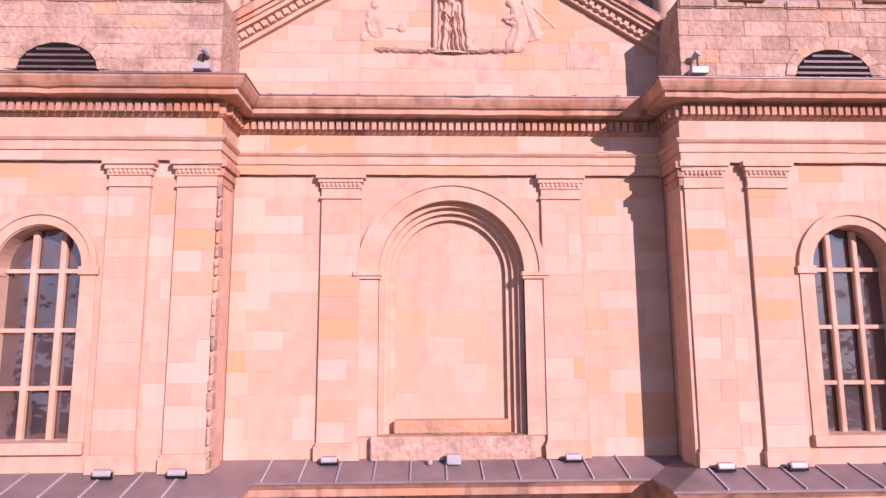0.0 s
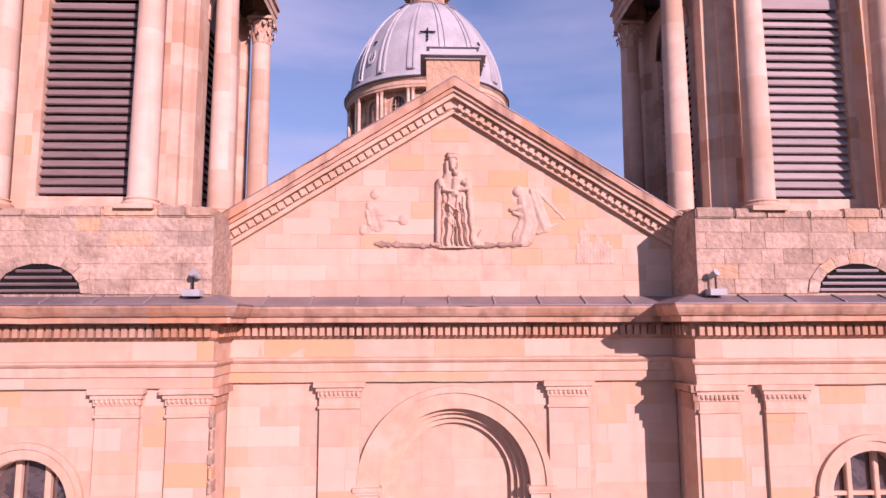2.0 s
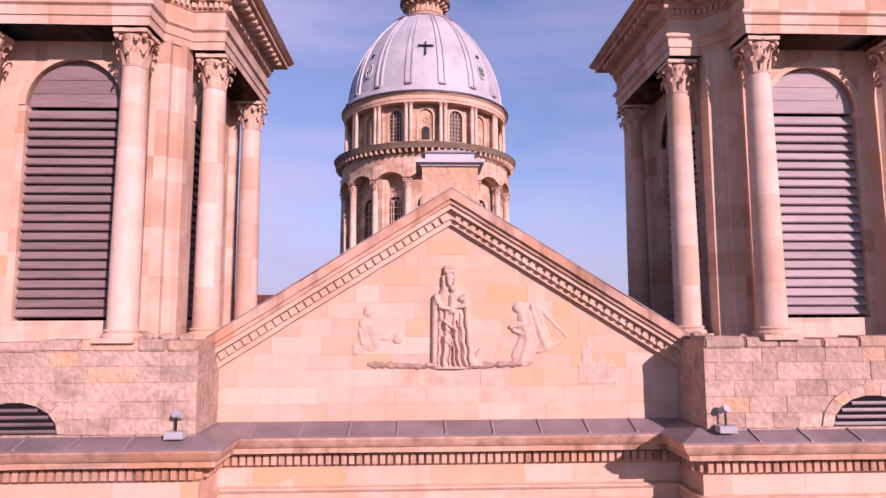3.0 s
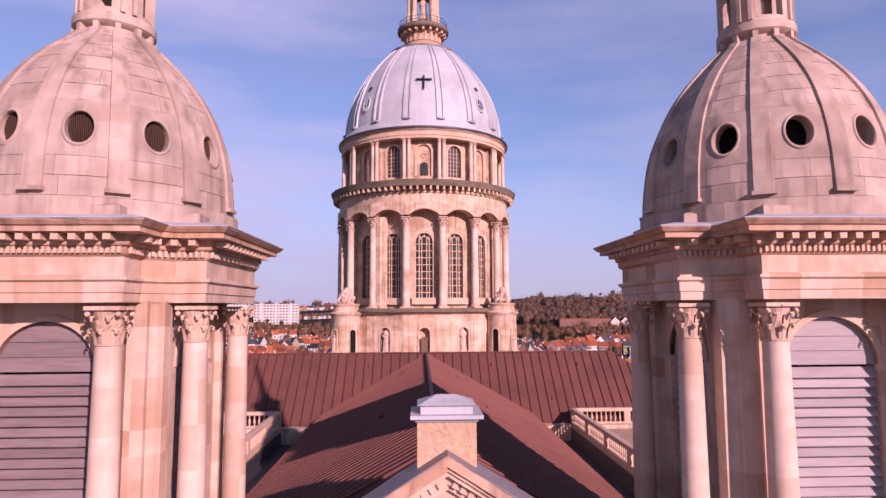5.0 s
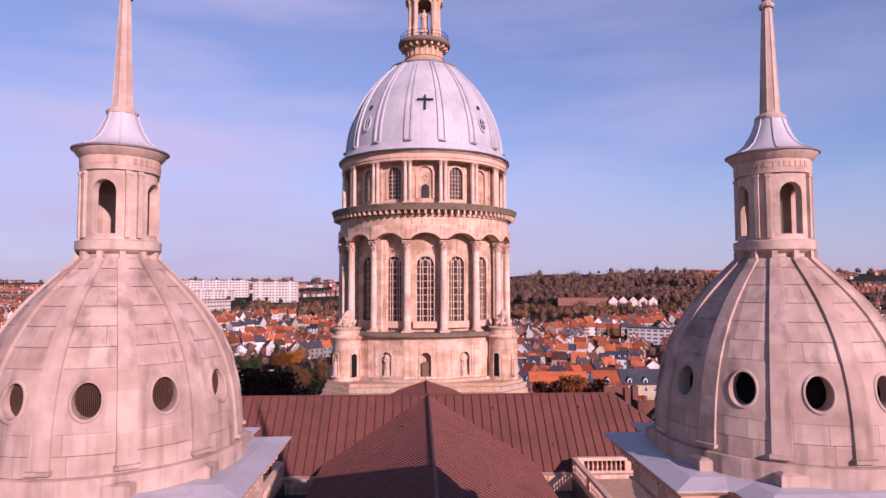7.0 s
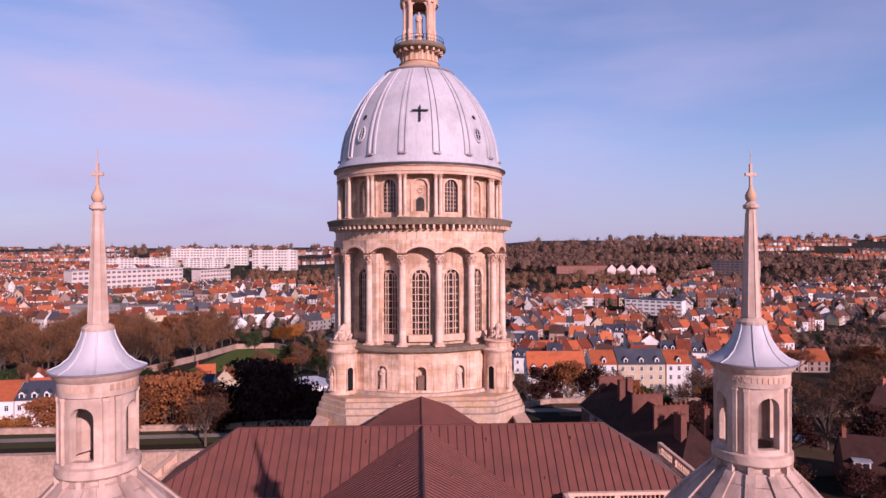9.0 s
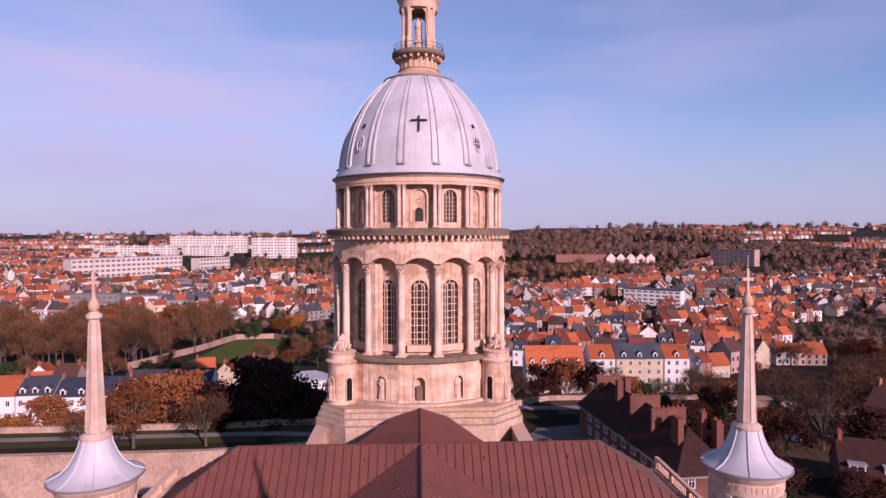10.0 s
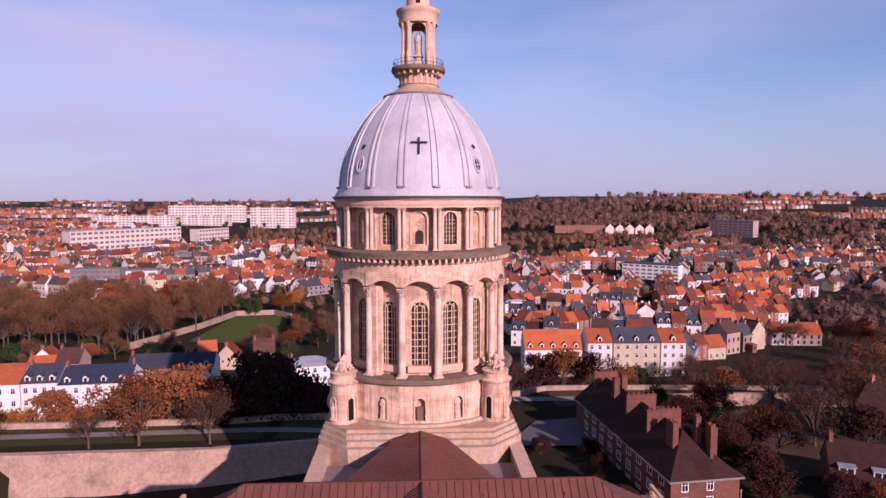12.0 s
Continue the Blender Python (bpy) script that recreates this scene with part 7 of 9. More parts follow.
def house(name, w, d, h, rise, wall, roof, label, storeys=2, columns=2, dormers=0, chimneys=1, near=True, hip=0.0, flat_top=False, boxed=False):
    """A house at the origin, ridge along x, front to -y, standing a little in the ground."""
    t = thing(name, label, "house")
    bm = bmesh.new()
    if flat_top or hip:
        box(bm, -w / 2, w / 2, -d / 2, d / 2, -4, h)
    else:
        prism(bm, [(-d / 2, -4), (d / 2, -4), (d / 2, h), (0, h + rise), (-d / 2, h)], -w / 2, w / 2, lambda u, v, k: (k, u, v))
    part("wall", bm, wall, t)
    bm = bmesh.new()
    if flat_top:
        box(bm, -w / 2 - 0.2, w / 2 + 0.2, -d / 2 - 0.2, d / 2 + 0.2, h, h + 0.35)
    else:
        o, e = 0.35, 0.12
        k = rise / (d / 2)
        za = h - o * k
        ridge = w / 2 - hip
        q = [(-w / 2 - e, -d / 2 - o, za), (w / 2 + e, -d / 2 - o, za), (ridge + (0 if hip else e), 0, h + rise), (-ridge - (0 if hip else e), 0, h + rise), (-w / 2 - e, d / 2 + o, za), (w / 2 + e, d / 2 + o, za)]
        lo, up = [bm.verts.new((x, y, z + 0.02)) for x, y, z in q], [bm.verts.new((x, y, z + 0.24)) for x, y, z in q]
        for g in (up, lo):
            bm.faces.new((g[0], g[1], g[2], g[3])), bm.faces.new((g[3], g[2], g[5], g[4]))
            if hip:
                bm.faces.new((g[0], g[3], g[4])), bm.faces.new((g[1], g[5], g[2]))
        edge = [(0, 1), (1, 5), (5, 4), (4, 0)] if hip else [(0, 1), (1, 2), (2, 5), (5, 4), (4, 3), (3, 0)]
        for i, j in edge:
            bm.faces.new((lo[i], lo[j], up[j], up[i]))
    part("roof", bm, roof, t)
    for f in range(storeys):
        z = 0.9 + f * (h - 0.3) / storeys
        for c in range(columns):
            x = -w / 2 + w * (c + 0.5) / columns
            win = part("window", WINDOW if near else FAR_WINDOW, None, t, m=Matrix.Translation((x, -d / 2, z)))
            if near:
                part("window_frame", WFRAME, None, win)
    for i in range(dormers):
        x = -w / 2 + w * (i + 0.5) / dormers
        y0, z0 = -d / 2 + 0.3, h + 0.1
        bm = bmesh.new()
        if boxed:
            box(bm, -1.2, 1.2, 0, 3.2, 0, 1.75)
            dm = part("dormer", bm, FACADE[0], t, "white box dormer with a zinc roof", m=Matrix.Translation((x, y0 + 0.5, z0 + 0.2)))
            part("window", WINDOW, None, dm, m=Matrix.Translation((-0.55, 0, 0.15)) @ Matrix.Diagonal((0.85, 1, 0.85, 1)))
            part("window", WINDOW, None, dm, m=Matrix.Translation((0.55, 0, 0.15)) @ Matrix.Diagonal((0.85, 1, 0.85, 1)))
            bm = bmesh.new()
            box(bm, -1.4, 1.4, -0.3, 3.6, 1.75, 1.92)
            part("dormer_roof", bm, ZINC, dm, "flat zinc roof")
            continue
        prism(bm, [(-0.75, 0), (0.75, 0), (0.75, 1.5), (0, 2.15), (-0.75, 1.5)], 0, 2.6)
        dm = part("dormer", bm, FACADE[0], t, "white dormer", m=Matrix.Translation((x, y0, z0)))
        part("window", WINDOW, None, dm, m=Matrix.Translation((0, 0, 0.12)) @ Matrix.Diagonal((0.85, 1, 0.85, 1)))
        bm = bmesh.new()
        prism(bm, [(-0.95, 1.38), (0, 2.2), (0.95, 1.38), (0.95, 1.55), (0, 2.38), (-0.95, 1.55)], -0.15, 2.7)
        part("dormer_roof", bm, SLATE, dm)
    for i in range(chimneys):
        x = (-w / 2 + 0.6) if i == 0 else (w / 2 - 0.6)
        chimney_part(t, x, 0.0, h + rise - 1.2, h + rise + 1.3, 0.6, 1.3, 0 if not near else 2)
    return t


PROTO = {}


def place_house(key, x, y, turn, spread=False):
    z = land(x, y) + 0.3
    m = Matrix.Translation((x, y, z)) @ Matrix.Rotation(radians(turn), 4, "Z")
    if key not in PROTO:
        spec = dict(HOUSES[key])
        ob = house("house", **spec)
        ob.matrix_basis = m
        PROTO[key] = ob
        return ob
    return copy_thing(PROTO[key], m @ Matrix.Diagonal((1, 1, town_rng.uniform(0.82, 1.18) if spread else 1.0, 1)))


O_, R_, B_ = TILE
W_, C_, P_, G_ = FACADE
HOUSES = {
    "a": dict(w=7, d=9, h=7.0, rise=4.2, wall=W_, roof=O_, label="white terraced house with an orange tiled roof", storeys=2, columns=2, chimneys=1),
    "b": dict(w=6.5, d=9, h=8.2, rise=4.0, wall=BRICK, roof=R_, label="red brick terraced house with a red tiled roof", storeys=3, columns=2, chimneys=1),
    "c": dict(w=8, d=10, h=7.4, rise=4.4, wall=P_, roof=B_, label="pinkish rendered house with a brown tiled roof", storeys=2, columns=3, chimneys=2),
    "d": dict(w=7, d=9, h=8.0, rise=3.8, wall=W_, roof=SLATE, label="white house with a slate roof and dormers", storeys=2, columns=2, dormers=2, chimneys=1),
    "e": dict(w=7, d=9, h=9.5, rise=3.8, wall=G_, roof=SLATE, label="tall grey terraced house with a slate roof", storeys=3, columns=2, dormers=1, chimneys=2),
    "f": dict(w=9, d=8, h=5.2, rise=4.2, wall=C_, roof=O_, label="low cream house with a steep orange roof", storeys=1, columns=3, chimneys=1),
    "g": dict(w=8, d=9, h=6.6, rise=4.0, wall=W_, roof=B_, label="white house with a brown tiled roof", storeys=2, columns=2, chimneys=2),
    "fa": dict(w=9, d=9, h=7.0, rise=4.6, wall=W_, roof=O_, label="distant white house with an orange roof", storeys=2, columns=2, chimneys=1, near=False),
    "fb": dict(w=9, d=9, h=7.4, rise=4.6, wall=BRICK, roof=O_, label="distant brick house with an orange roof", storeys=2, columns=2, chimneys=1, near=False),
    "fc": dict(w=9, d=9, h=7.0, rise=4.6, wall=P_, roof=R_, label="distant pinkish house with a red roof", storeys=2, columns=2, chimneys=1, near=False),
    "fd": dict(w=10, d=9, h=6.6, rise=4.4, wall=W_, roof=SLATE, label="distant white house with a slate roof", storeys=2, columns=2, chimneys=1, near=False),
    "fe": dict(w=11, d=9, h=6.0, rise=4.4, wall=C_, roof=B_, label="distant cream house with a brown roof", storeys=1, columns=3, chimneys=1, near=False),
}
town_rng = random.Random(21)


def terrace(x0, y0, x1, y1, keys, gap=0.0, jitter=0.6):
    """A row of houses whose fronts run from one point to another, seen from the right-hand side of that way."""
    a, b = Vector((x0, y0)), Vector((x1, y1))
    way = (b - a).normalized()
    turn = math.degrees(math.atan2(way.y, way.x))
    s, last = 0.0, None
    while True:
        key = town_rng.choice([k for k in keys if k != last] or list(keys))
        last = key if len(keys) > 1 else None
        w = HOUSES[key]["w"]
        if s + w > (b - a).length + 2:
            break
        p = a + way * (s + w / 2) + Vector((-way.y, way.x)) * (HOUSES[key]["d"] / 2 + town_rng.uniform(-jitter, jitter))
        place_house(key, p.x, p.y, turn + town_rng.uniform(-2, 2), True)
        s += w + gap * town_rng.uniform(0.3, 1.7)


# rows that stand nearest, behind the rampart on the right
ROW_KEYS = {1: "abcdefg", 2: ("fa", "fb", "fc", "fd", "fe"), 3: "abg", 4: "de", 5: ("fa", "fc", "fe"), 6: ("fa", "fd")}
NEAR_ROWS = [
    (100, 246, 128, 254, 1), (112, 402, 141, 388, 4), (57, 398, 96, 432, 1), (102, 300, 150, 292, 1), (152, 336, 213, 349, 3), (166, 360, 226, 372, 3), (160, 388, 250, 402, 3),
    (166, 417, 298, 450, 3), (102, 470, 150, 560, 1), (36, 330, 70, 322, 1), (30, 470, 90, 500, 1),
]
MID_ROWS = [
    (210, 480, 300, 500, 2), (320, 470, 420, 540, 2), (111, 600, 205, 590, 2), (245, 584, 331, 637, 2), (442, 700, 743, 940, 6), (60, 560, 110, 640, 2), (350, 590, 470, 640, 5), (180, 660, 300, 700, 5),
    (-325, 500, -276, 510, 1), (-340, 560, -280, 566, 2), (-348, 660, -244, 718, 5), (-455, 690, -350, 570, 6), (-160, 585, -120, 590, 2), (-126, 560, -60, 505, 2), (-150, 640, -60, 640, 2), (-60, 470, -30, 440, 1),
]
FAR_ROWS = [
    (-700, 980, -520, 960, 2), (-640, 900, -500, 850, 6), (-800, 1180, -600, 1200, 2), (-560, 1010, -470, 1000, 6), (-1050, 1500, -700, 1550, 2), (-620, 1480, -300, 1500, 2), (-900, 1350, -640, 1380, 2), (-250, 1250, -60, 1330, 2),
    (711, 1190, 930, 1180, 5), (560, 1290, 860, 1320, 5), (640, 1420, 1000, 1400, 2), (420, 1400, 620, 1450, 5), (380, 860, 460, 960, 2), (-420, 1350, -270, 1330, 5), (900, 1260, 1150, 1230, 5),
]
for x0, y0, x1, y1, k in NEAR_ROWS:
    terrace(x0, y0, x1, y1, ROW_KEYS[k])
# streets of the near town, just behind the larger houses
for x0, y0, x1, y1 in ((44, 290, 72, 282), (78, 276, 100, 268), (46, 322, 62, 300), (70, 306, 98, 318), (50, 336, 84, 330), (88, 340, 96, 320)):
    terrace(x0, y0, x1, y1, ROW_KEYS[1], jitter=1.5)


class FarTown:
    """Distant houses, joined: walls, roofs and dark windows by material."""
    mats = [material("town_" + n, c, tuple(v * 0.82 for v in c), tuple(v * 0.6 for v in c), rough=r, grain=0.8, stain=0.15, bump=0.1, random_mix=k, island=True) for n, c, r, k in (
        ("white_walls", (0.68, 0.62, 0.57), 0.9, 0.3), ("cream_walls", (0.50, 0.39, 0.27), 0.9, 0.3), ("pink_walls", (0.40, 0.275, 0.23), 0.9, 0.35), ("brick_walls", (0.28, 0.12, 0.08), 0.95, 0.4),
        ("orange_tiles", (0.42, 0.115, 0.046), 0.9, 0.5), ("red_tiles", (0.27, 0.07, 0.036), 0.9, 0.5), ("brown_tiles", (0.125, 0.06, 0.045), 0.9, 0.5), ("slates", (0.055, 0.052, 0.06), 0.7, 0.5))] + [GLASS, FACADE[3], ZINC]

    def __init__(self):
        self.bm = bmesh.new()

    def face(self, m, slot, pts):
        f = self.bm.faces.new([self.bm.verts.new(m @ Vector(p)) for p in pts])
        f.material_index = slot

    def add(self, x, y, turn, w, d, h, rise, wall, roof):
        m = Matrix.Translation((x, y, land(x, y))) @ Matrix.Rotation(radians(turn), 4, "Z")
        a, b, o = w / 2, d / 2, 0.3
        k = rise / b * o
        for p in (((-a, -b, -4), (a, -b, -4), (a, -b, h), (-a, -b, h)), ((a, b, -4), (-a, b, -4), (-a, b, h), (a, b, h)), ((-a, b, -4), (-a, -b, -4), (-a, -b, h), (-a, 0, h + rise), (-a, b, h)), ((a, -b, -4), (a, b, -4), (a, b, h), (a, 0, h + rise), (a, -b, h))):
            self.face(m, wall, p)
        for q in (-1, 1):
            self.face(m, roof, ((-a - o, q * (b + o), h - k), (a + o, q * (b + o), h - k), (a + o, 0, h + rise + 0.1), (-a - o, 0, h + rise + 0.1)))
        for c, e, stack in ((-a + 0.5, 1.3, 3), (a - 0.5, 0.9, wall)):
            for p in (((c - 0.4, -0.7, h), (c + 0.4, -0.7, h), (c + 0.4, -0.7, h + rise + e), (c - 0.4, -0.7, h + rise + e)), ((c + 0.4, -0.7, h), (c + 0.4, 0.7, h), (c + 0.4, 0.7, h + rise + e), (c + 0.4, -0.7, h + rise + e)),
                      ((c - 0.4, 0.7, h), (c - 0.4, -0.7, h), (c - 0.4, -0.7, h + rise + e), (c - 0.4, 0.7, h + rise + e)), ((c - 0.4, -0.7, h + rise + e), (c + 0.4, -0.7, h + rise + e), (c + 0.4, 0.7, h + rise + e), (c - 0.4, 0.7, h + rise + e))):
                self.face(m, stack, p)
        for z in (1.0, 1.0 + (h - 0.5) / 2):
            for u in np.linspace(-a + 1.4, a - 1.4, max(2, int(w / 3))):
                for y_ in (-b - 0.05, b + 0.05):
                    self.face(m, 8, ((u - 0.55, y_, z), (u + 0.55, y_, z), (u + 0.55, y_, z + 1.6), (u - 0.55, y_, z + 1.6)))

    def block(self, x, y, turn, w, d, h, wall, top):
        """A flat-roofed box: an extension, a garage or a small hall."""
        m = Matrix.Translation((x, y, land(x, y))) @ Matrix.Rotation(radians(turn), 4, "Z")
        a, b = w / 2, d / 2
        for p in (((-a, -b, -4), (a, -b, -4), (a, -b, h), (-a, -b, h)), ((a, -b, -4), (a, b, -4), (a, b, h), (a, -b, h)), ((a, b, -4), (-a, b, -4), (-a, b, h), (a, b, h)), ((-a, b, -4), (-a, -b, -4), (-a, -b, h), (-a, b, h))):
            self.face(m, wall, p)
        self.face(m, top, ((-a - 0.15, -b - 0.15, h), (a + 0.15, -b - 0.15, h), (a + 0.15, b + 0.15, h + 0.3), (-a - 0.15, b + 0.15, h + 0.3)))
        for u in np.linspace(-a + 1.2, a - 1.2, max(1, int(w / 3.5))):
            self.face(m, 8, ((u - 0.6, -b - 0.05, h * 0.45), (u + 0.6, -b - 0.05, h * 0.45), (u + 0.6, -b - 0.05, h * 0.8), (u - 0.6, -b - 0.05, h * 0.8)))

    def quarter(self, x0, x1, y0, y1, step, rng, busy):
        """Short, crooked rows of old houses that fill a part of the town, each street with its own way."""
        y = y0
        while y < y1:
            x = x0 + rng.uniform(0, step)
            while x < x1:
                cx, cy = x + rng.uniform(-4, 4), y + rng.uniform(-5, 5)
                x += step * rng.uniform(0.75, 1.25)
                if busy(cx, cy) or rng.random() < 0.1:
                    continue
                k = noise.noise(Vector((cx / 90, cy / 90, 4.2)))
                turn = (62 if k > 0.12 else -12 if k > -0.15 else 24) + rng.uniform(-9, 9)
                way, s_ = Vector((math.cos(radians(turn)), math.sin(radians(turn)))), -step * 0.42
                roof0, wall0, h0 = rng.choice((4, 4, 4, 5, 5, 6, 6, 7)), rng.choice((0, 0, 0, 0, 1, 2, 2, 3, 9)), rng.uniform(5.5, 9.5)
                while s_ < step * 0.36:
                    w = rng.uniform(6.0, 10.0)
                    px, py = cx + way.x * (s_ + w / 2), cy + way.y * (s_ + w / 2)
                    gable = rng.random() < 0.16
                    self.add(px, py, turn + rng.uniform(-2, 2) + (90 if gable else 0), w, rng.uniform(7.5, 10), h0 + rng.uniform(-1.3, 1.6), rng.uniform(3.6, 5.4), wall0 if rng.random() < 0.5 else rng.choice((0, 0, 0, 2, 3, 1)), roof0 if rng.random() < 0.6 else rng.choice((4, 5, 6, 6, 7)))
                    if rng.random() < 0.45:
                        q = rng.choice((-1, 1)) * 6.0
                        self.block(px - way.y * q, py + way.x * q, turn, rng.uniform(3, 5), rng.uniform(3, 5), rng.uniform(2.6, 5.0), rng.choice((0, 0, 2, 3)), rng.choice((5, 7, 10)))
                    s_ += w + (0.0 if rng.random() < 0.85 else 3.0)
            y += step * 0.72

    def row(self, x0, y0, x1, y1, rng, gap=0.0):
        a, b = Vector((x0, y0)), Vector((x1, y1))
        way, s = (b - a).normalized(), 0.0
        turn = math.degrees(math.atan2(way.y, way.x))
        h0, roof0 = rng.uniform(5.5, 8), rng.choice((4, 4, 4, 5, 5, 6, 7))
        walls = (3, 3, 2, 2, 1, 0) if x0 > 380 and y0 > 1100 else (0, 0, 0, 1, 2, 2, 3)
        while s < (b - a).length:
            w = rng.uniform(6.5, 10)
            p = a + way * (s + w / 2)
            self.add(p.x + rng.uniform(-1, 1), p.y + rng.uniform(-1, 1), turn + rng.uniform(-2, 2), w, rng.uniform(8, 10), h0 + rng.uniform(-0.8, 0.8), rng.uniform(3.6, 5), rng.choice(walls), roof0 if rng.random() < 0.7 else rng.choice((4, 5, 6, 7)))
            s += w + gap * rng.random()

    def finish(self, name, label):
        me = bpy.data.meshes.new(name)
        self.bm.to_mesh(me)
        self.bm.free()
        for m in self.mats:
            me.materials.append(m)
        return tagged(new(name, me), label, "houses", kind="stuff")


far_rng = random.Random(77)
far = FarTown()
def near_row(x, y):
    """True where a street or a larger building of its own already stands."""
    for x0, y0, x1, y1, _ in NEAR_ROWS + MID_ROWS:
        a, b, p = Vector((x0, y0)), Vector((x1, y1)), Vector((x, y))
        k = min(max((p - a).dot(b - a) / (b - a).length_squared, 0), 1)
        if (p - a - (b - a) * k).length < 15:
            return True
    return any(math.hypot(x - u, y - v) < r for u, v, r in TAKEN)


TAKEN = [(206, 536, 34), (120, 330, 26), (60, 372, 15), (-243, 630, 30), (-256, 512, 28), (-226, 525, 22), (-129, 458, 16), (60, 690, 24), (-360, 788, 60), (-325, 730, 40), (-395, 845, 45), (-296, 905, 45)]
far.quarter(44, 130, 338, 470, 30, far_rng, near_row)
far.quarter(128, 330, 268, 470, 31, far_rng, lambda x, y: near_row(x, y) or x > y * 0.62)
far.quarter(70, 480, 470, 640, 36, far_rng, near_row)
far.quarter(250, 560, 640, 740, 46, far_rng, near_row)
far.quarter(-430, -66, 470, 620, 35, far_rng, near_row)
far.quarter(-540, -40, 620, 760, 46, far_rng, near_row)
far.quarter(-900, -420, 760, 1150, 66, far_rng, near_row)
for rows in (MID_ROWS, FAR_ROWS):
    for x0, y0, x1, y1, k in rows:
        far.row(x0, y0, x1, y1, far_rng, 0.0 if y0 < 700 else 4.0)
for i in range(70):
    # short rows over the far slopes
    x, y = ((far_rng.uniform(-1000, -480), far_rng.uniform(900, 1500)), (far_rng.uniform(-700, 0), far_rng.uniform(1250, 1750)))[i % 2]
    a, reach = radians(far_rng.choice((-14, -8, 6, 14, 24, 62))), far_rng.uniform(18, 60)
    far.row(x, y, x + reach * math.cos(a), y + reach * math.sin(a), far_rng, 5.0)
for i in range(34):
    x, y = far_rng.uniform(560, 1500), far_rng.uniform(1450, 1750)
    far.row(x, y, x + far_rng.uniform(20, 60), y + far_rng.uniform(-4, 4), far_rng, 3.0)
for i in range(46):
    x, y = far_rng.uniform(-1900, 100), far_rng.uniform(1800, 2600)
    far.row(x, y, x + far_rng.uniform(14, 50), y + far_rng.uniform(-4, 4), far_rng, 8.0)
for i in range(16):
    # scattered villas among the woods of the right-hand hillside
    x, y = far_rng.uniform(220, 800), far_rng.uniform(1030, 1330)
    far.row(x, y, x + far_rng.uniform(9, 34), y + far_rng.uniform(-4, 4), far_rng, 6.0)
far.finish("distant_town", "distant rows of white and brick houses with orange roofs")

# the pair of larger houses that face the rampart
HOUSES["front_a"] = dict(w=21, d=11, h=10.4, rise=6.0, wall=W_, roof=O_, label="long white house with a red tiled roof and dormers", storeys=3, columns=6, dormers=5, chimneys=0)
HOUSES["front_b"] = dict(w=9, d=11, h=12.8, rise=4.0, wall=W_, roof=O_, label="white apartment house with an orange roof", storeys=4, columns=3, dormers=1, chimneys=0)
HOUSES["front_c"] = dict(w=17, d=11, h=12.8, rise=4.4, wall=C_, roof=SLATE, label="cream apartment house with a slate roof and dormers", storeys=4, columns=5, dormers=3, chimneys=0)
for key, x, y in (("front_a", 50, 232), ("front_b", 67.0, 231), ("front_c", 80.5, 230.5), ("front_b", 94, 230)):
    place_house(key, x, y, -2)
HOUSES["side"] = dict(w=12, d=10, h=8.0, rise=4.4, wall=G_, roof=SLATE, label="grey house with a slate roof and white dormers", storeys=2, columns=3, dormers=2, chimneys=1)
place_house("side", 26, 236, 10)
place_house("side", 104, 240, 60)

# white rows on the left, below the rampart
HOUSES["left_a"] = dict(w=14, d=12, h=11.2, rise=4.4, wall=W_, roof=O_, label="white row house with an orange tiled roof", storeys=3, columns=4, chimneys=1)
HOUSES["left_b"] = dict(w=10, d=12, h=11.2, rise=4.0, wall=W_, roof=SLATE, label="white row house with a slate roof and pale dormers", storeys=3, columns=4, dormers=3, chimneys=1)
HOUSES["left_c"] = dict(w=20, d=12, h=10.4, rise=4.0, wall=W_, roof=BLUE_SLATE, label="long white house with a blue slate roof and dormers", storeys=3, columns=6, dormers=4, chimneys=2)
HOUSES["left_d"] = dict(w=19, d=11, h=6.2, rise=3.8, wall=P_, roof=SLATE, label="long low house with a dark slate roof", storeys=2, columns=5, dormers=0, chimneys=2)
HOUSES["left_e"] = dict(w=10, d=11, h=6.2, rise=3.8, wall=W_, roof=BLUE_SLATE, label="white house with a blue slate roof", storeys=2, columns=4, dormers=2, chimneys=0)
for key, x, y in (("left_a", -137, 189), ("left_a", -123, 190.5), ("left_b", -110.8, 192), ("left_c", -96, 193.5), ("left_d", -92.5, 227), ("left_e", -78, 228.5), ("f", -134, 229), ("c", -125, 231)):
    place_house(key, x, y, 6)
place_house("a", -137, 236, 96)
place_house("a", -82, 246, 20)
place_house("f", -75, 250, 96)
place_house("c", -60, 246, 12)
place_house("d", -129, 458, -70)
HOUSES["villa"] = dict(w=13, d=9, h=9.0, rise=2.2, wall=W_, roof=ZINC, label="white and brick house with a grey metal roof", storeys=3, columns=4, chimneys=1, hip=4)
place_house("villa", -37, 214, 12)


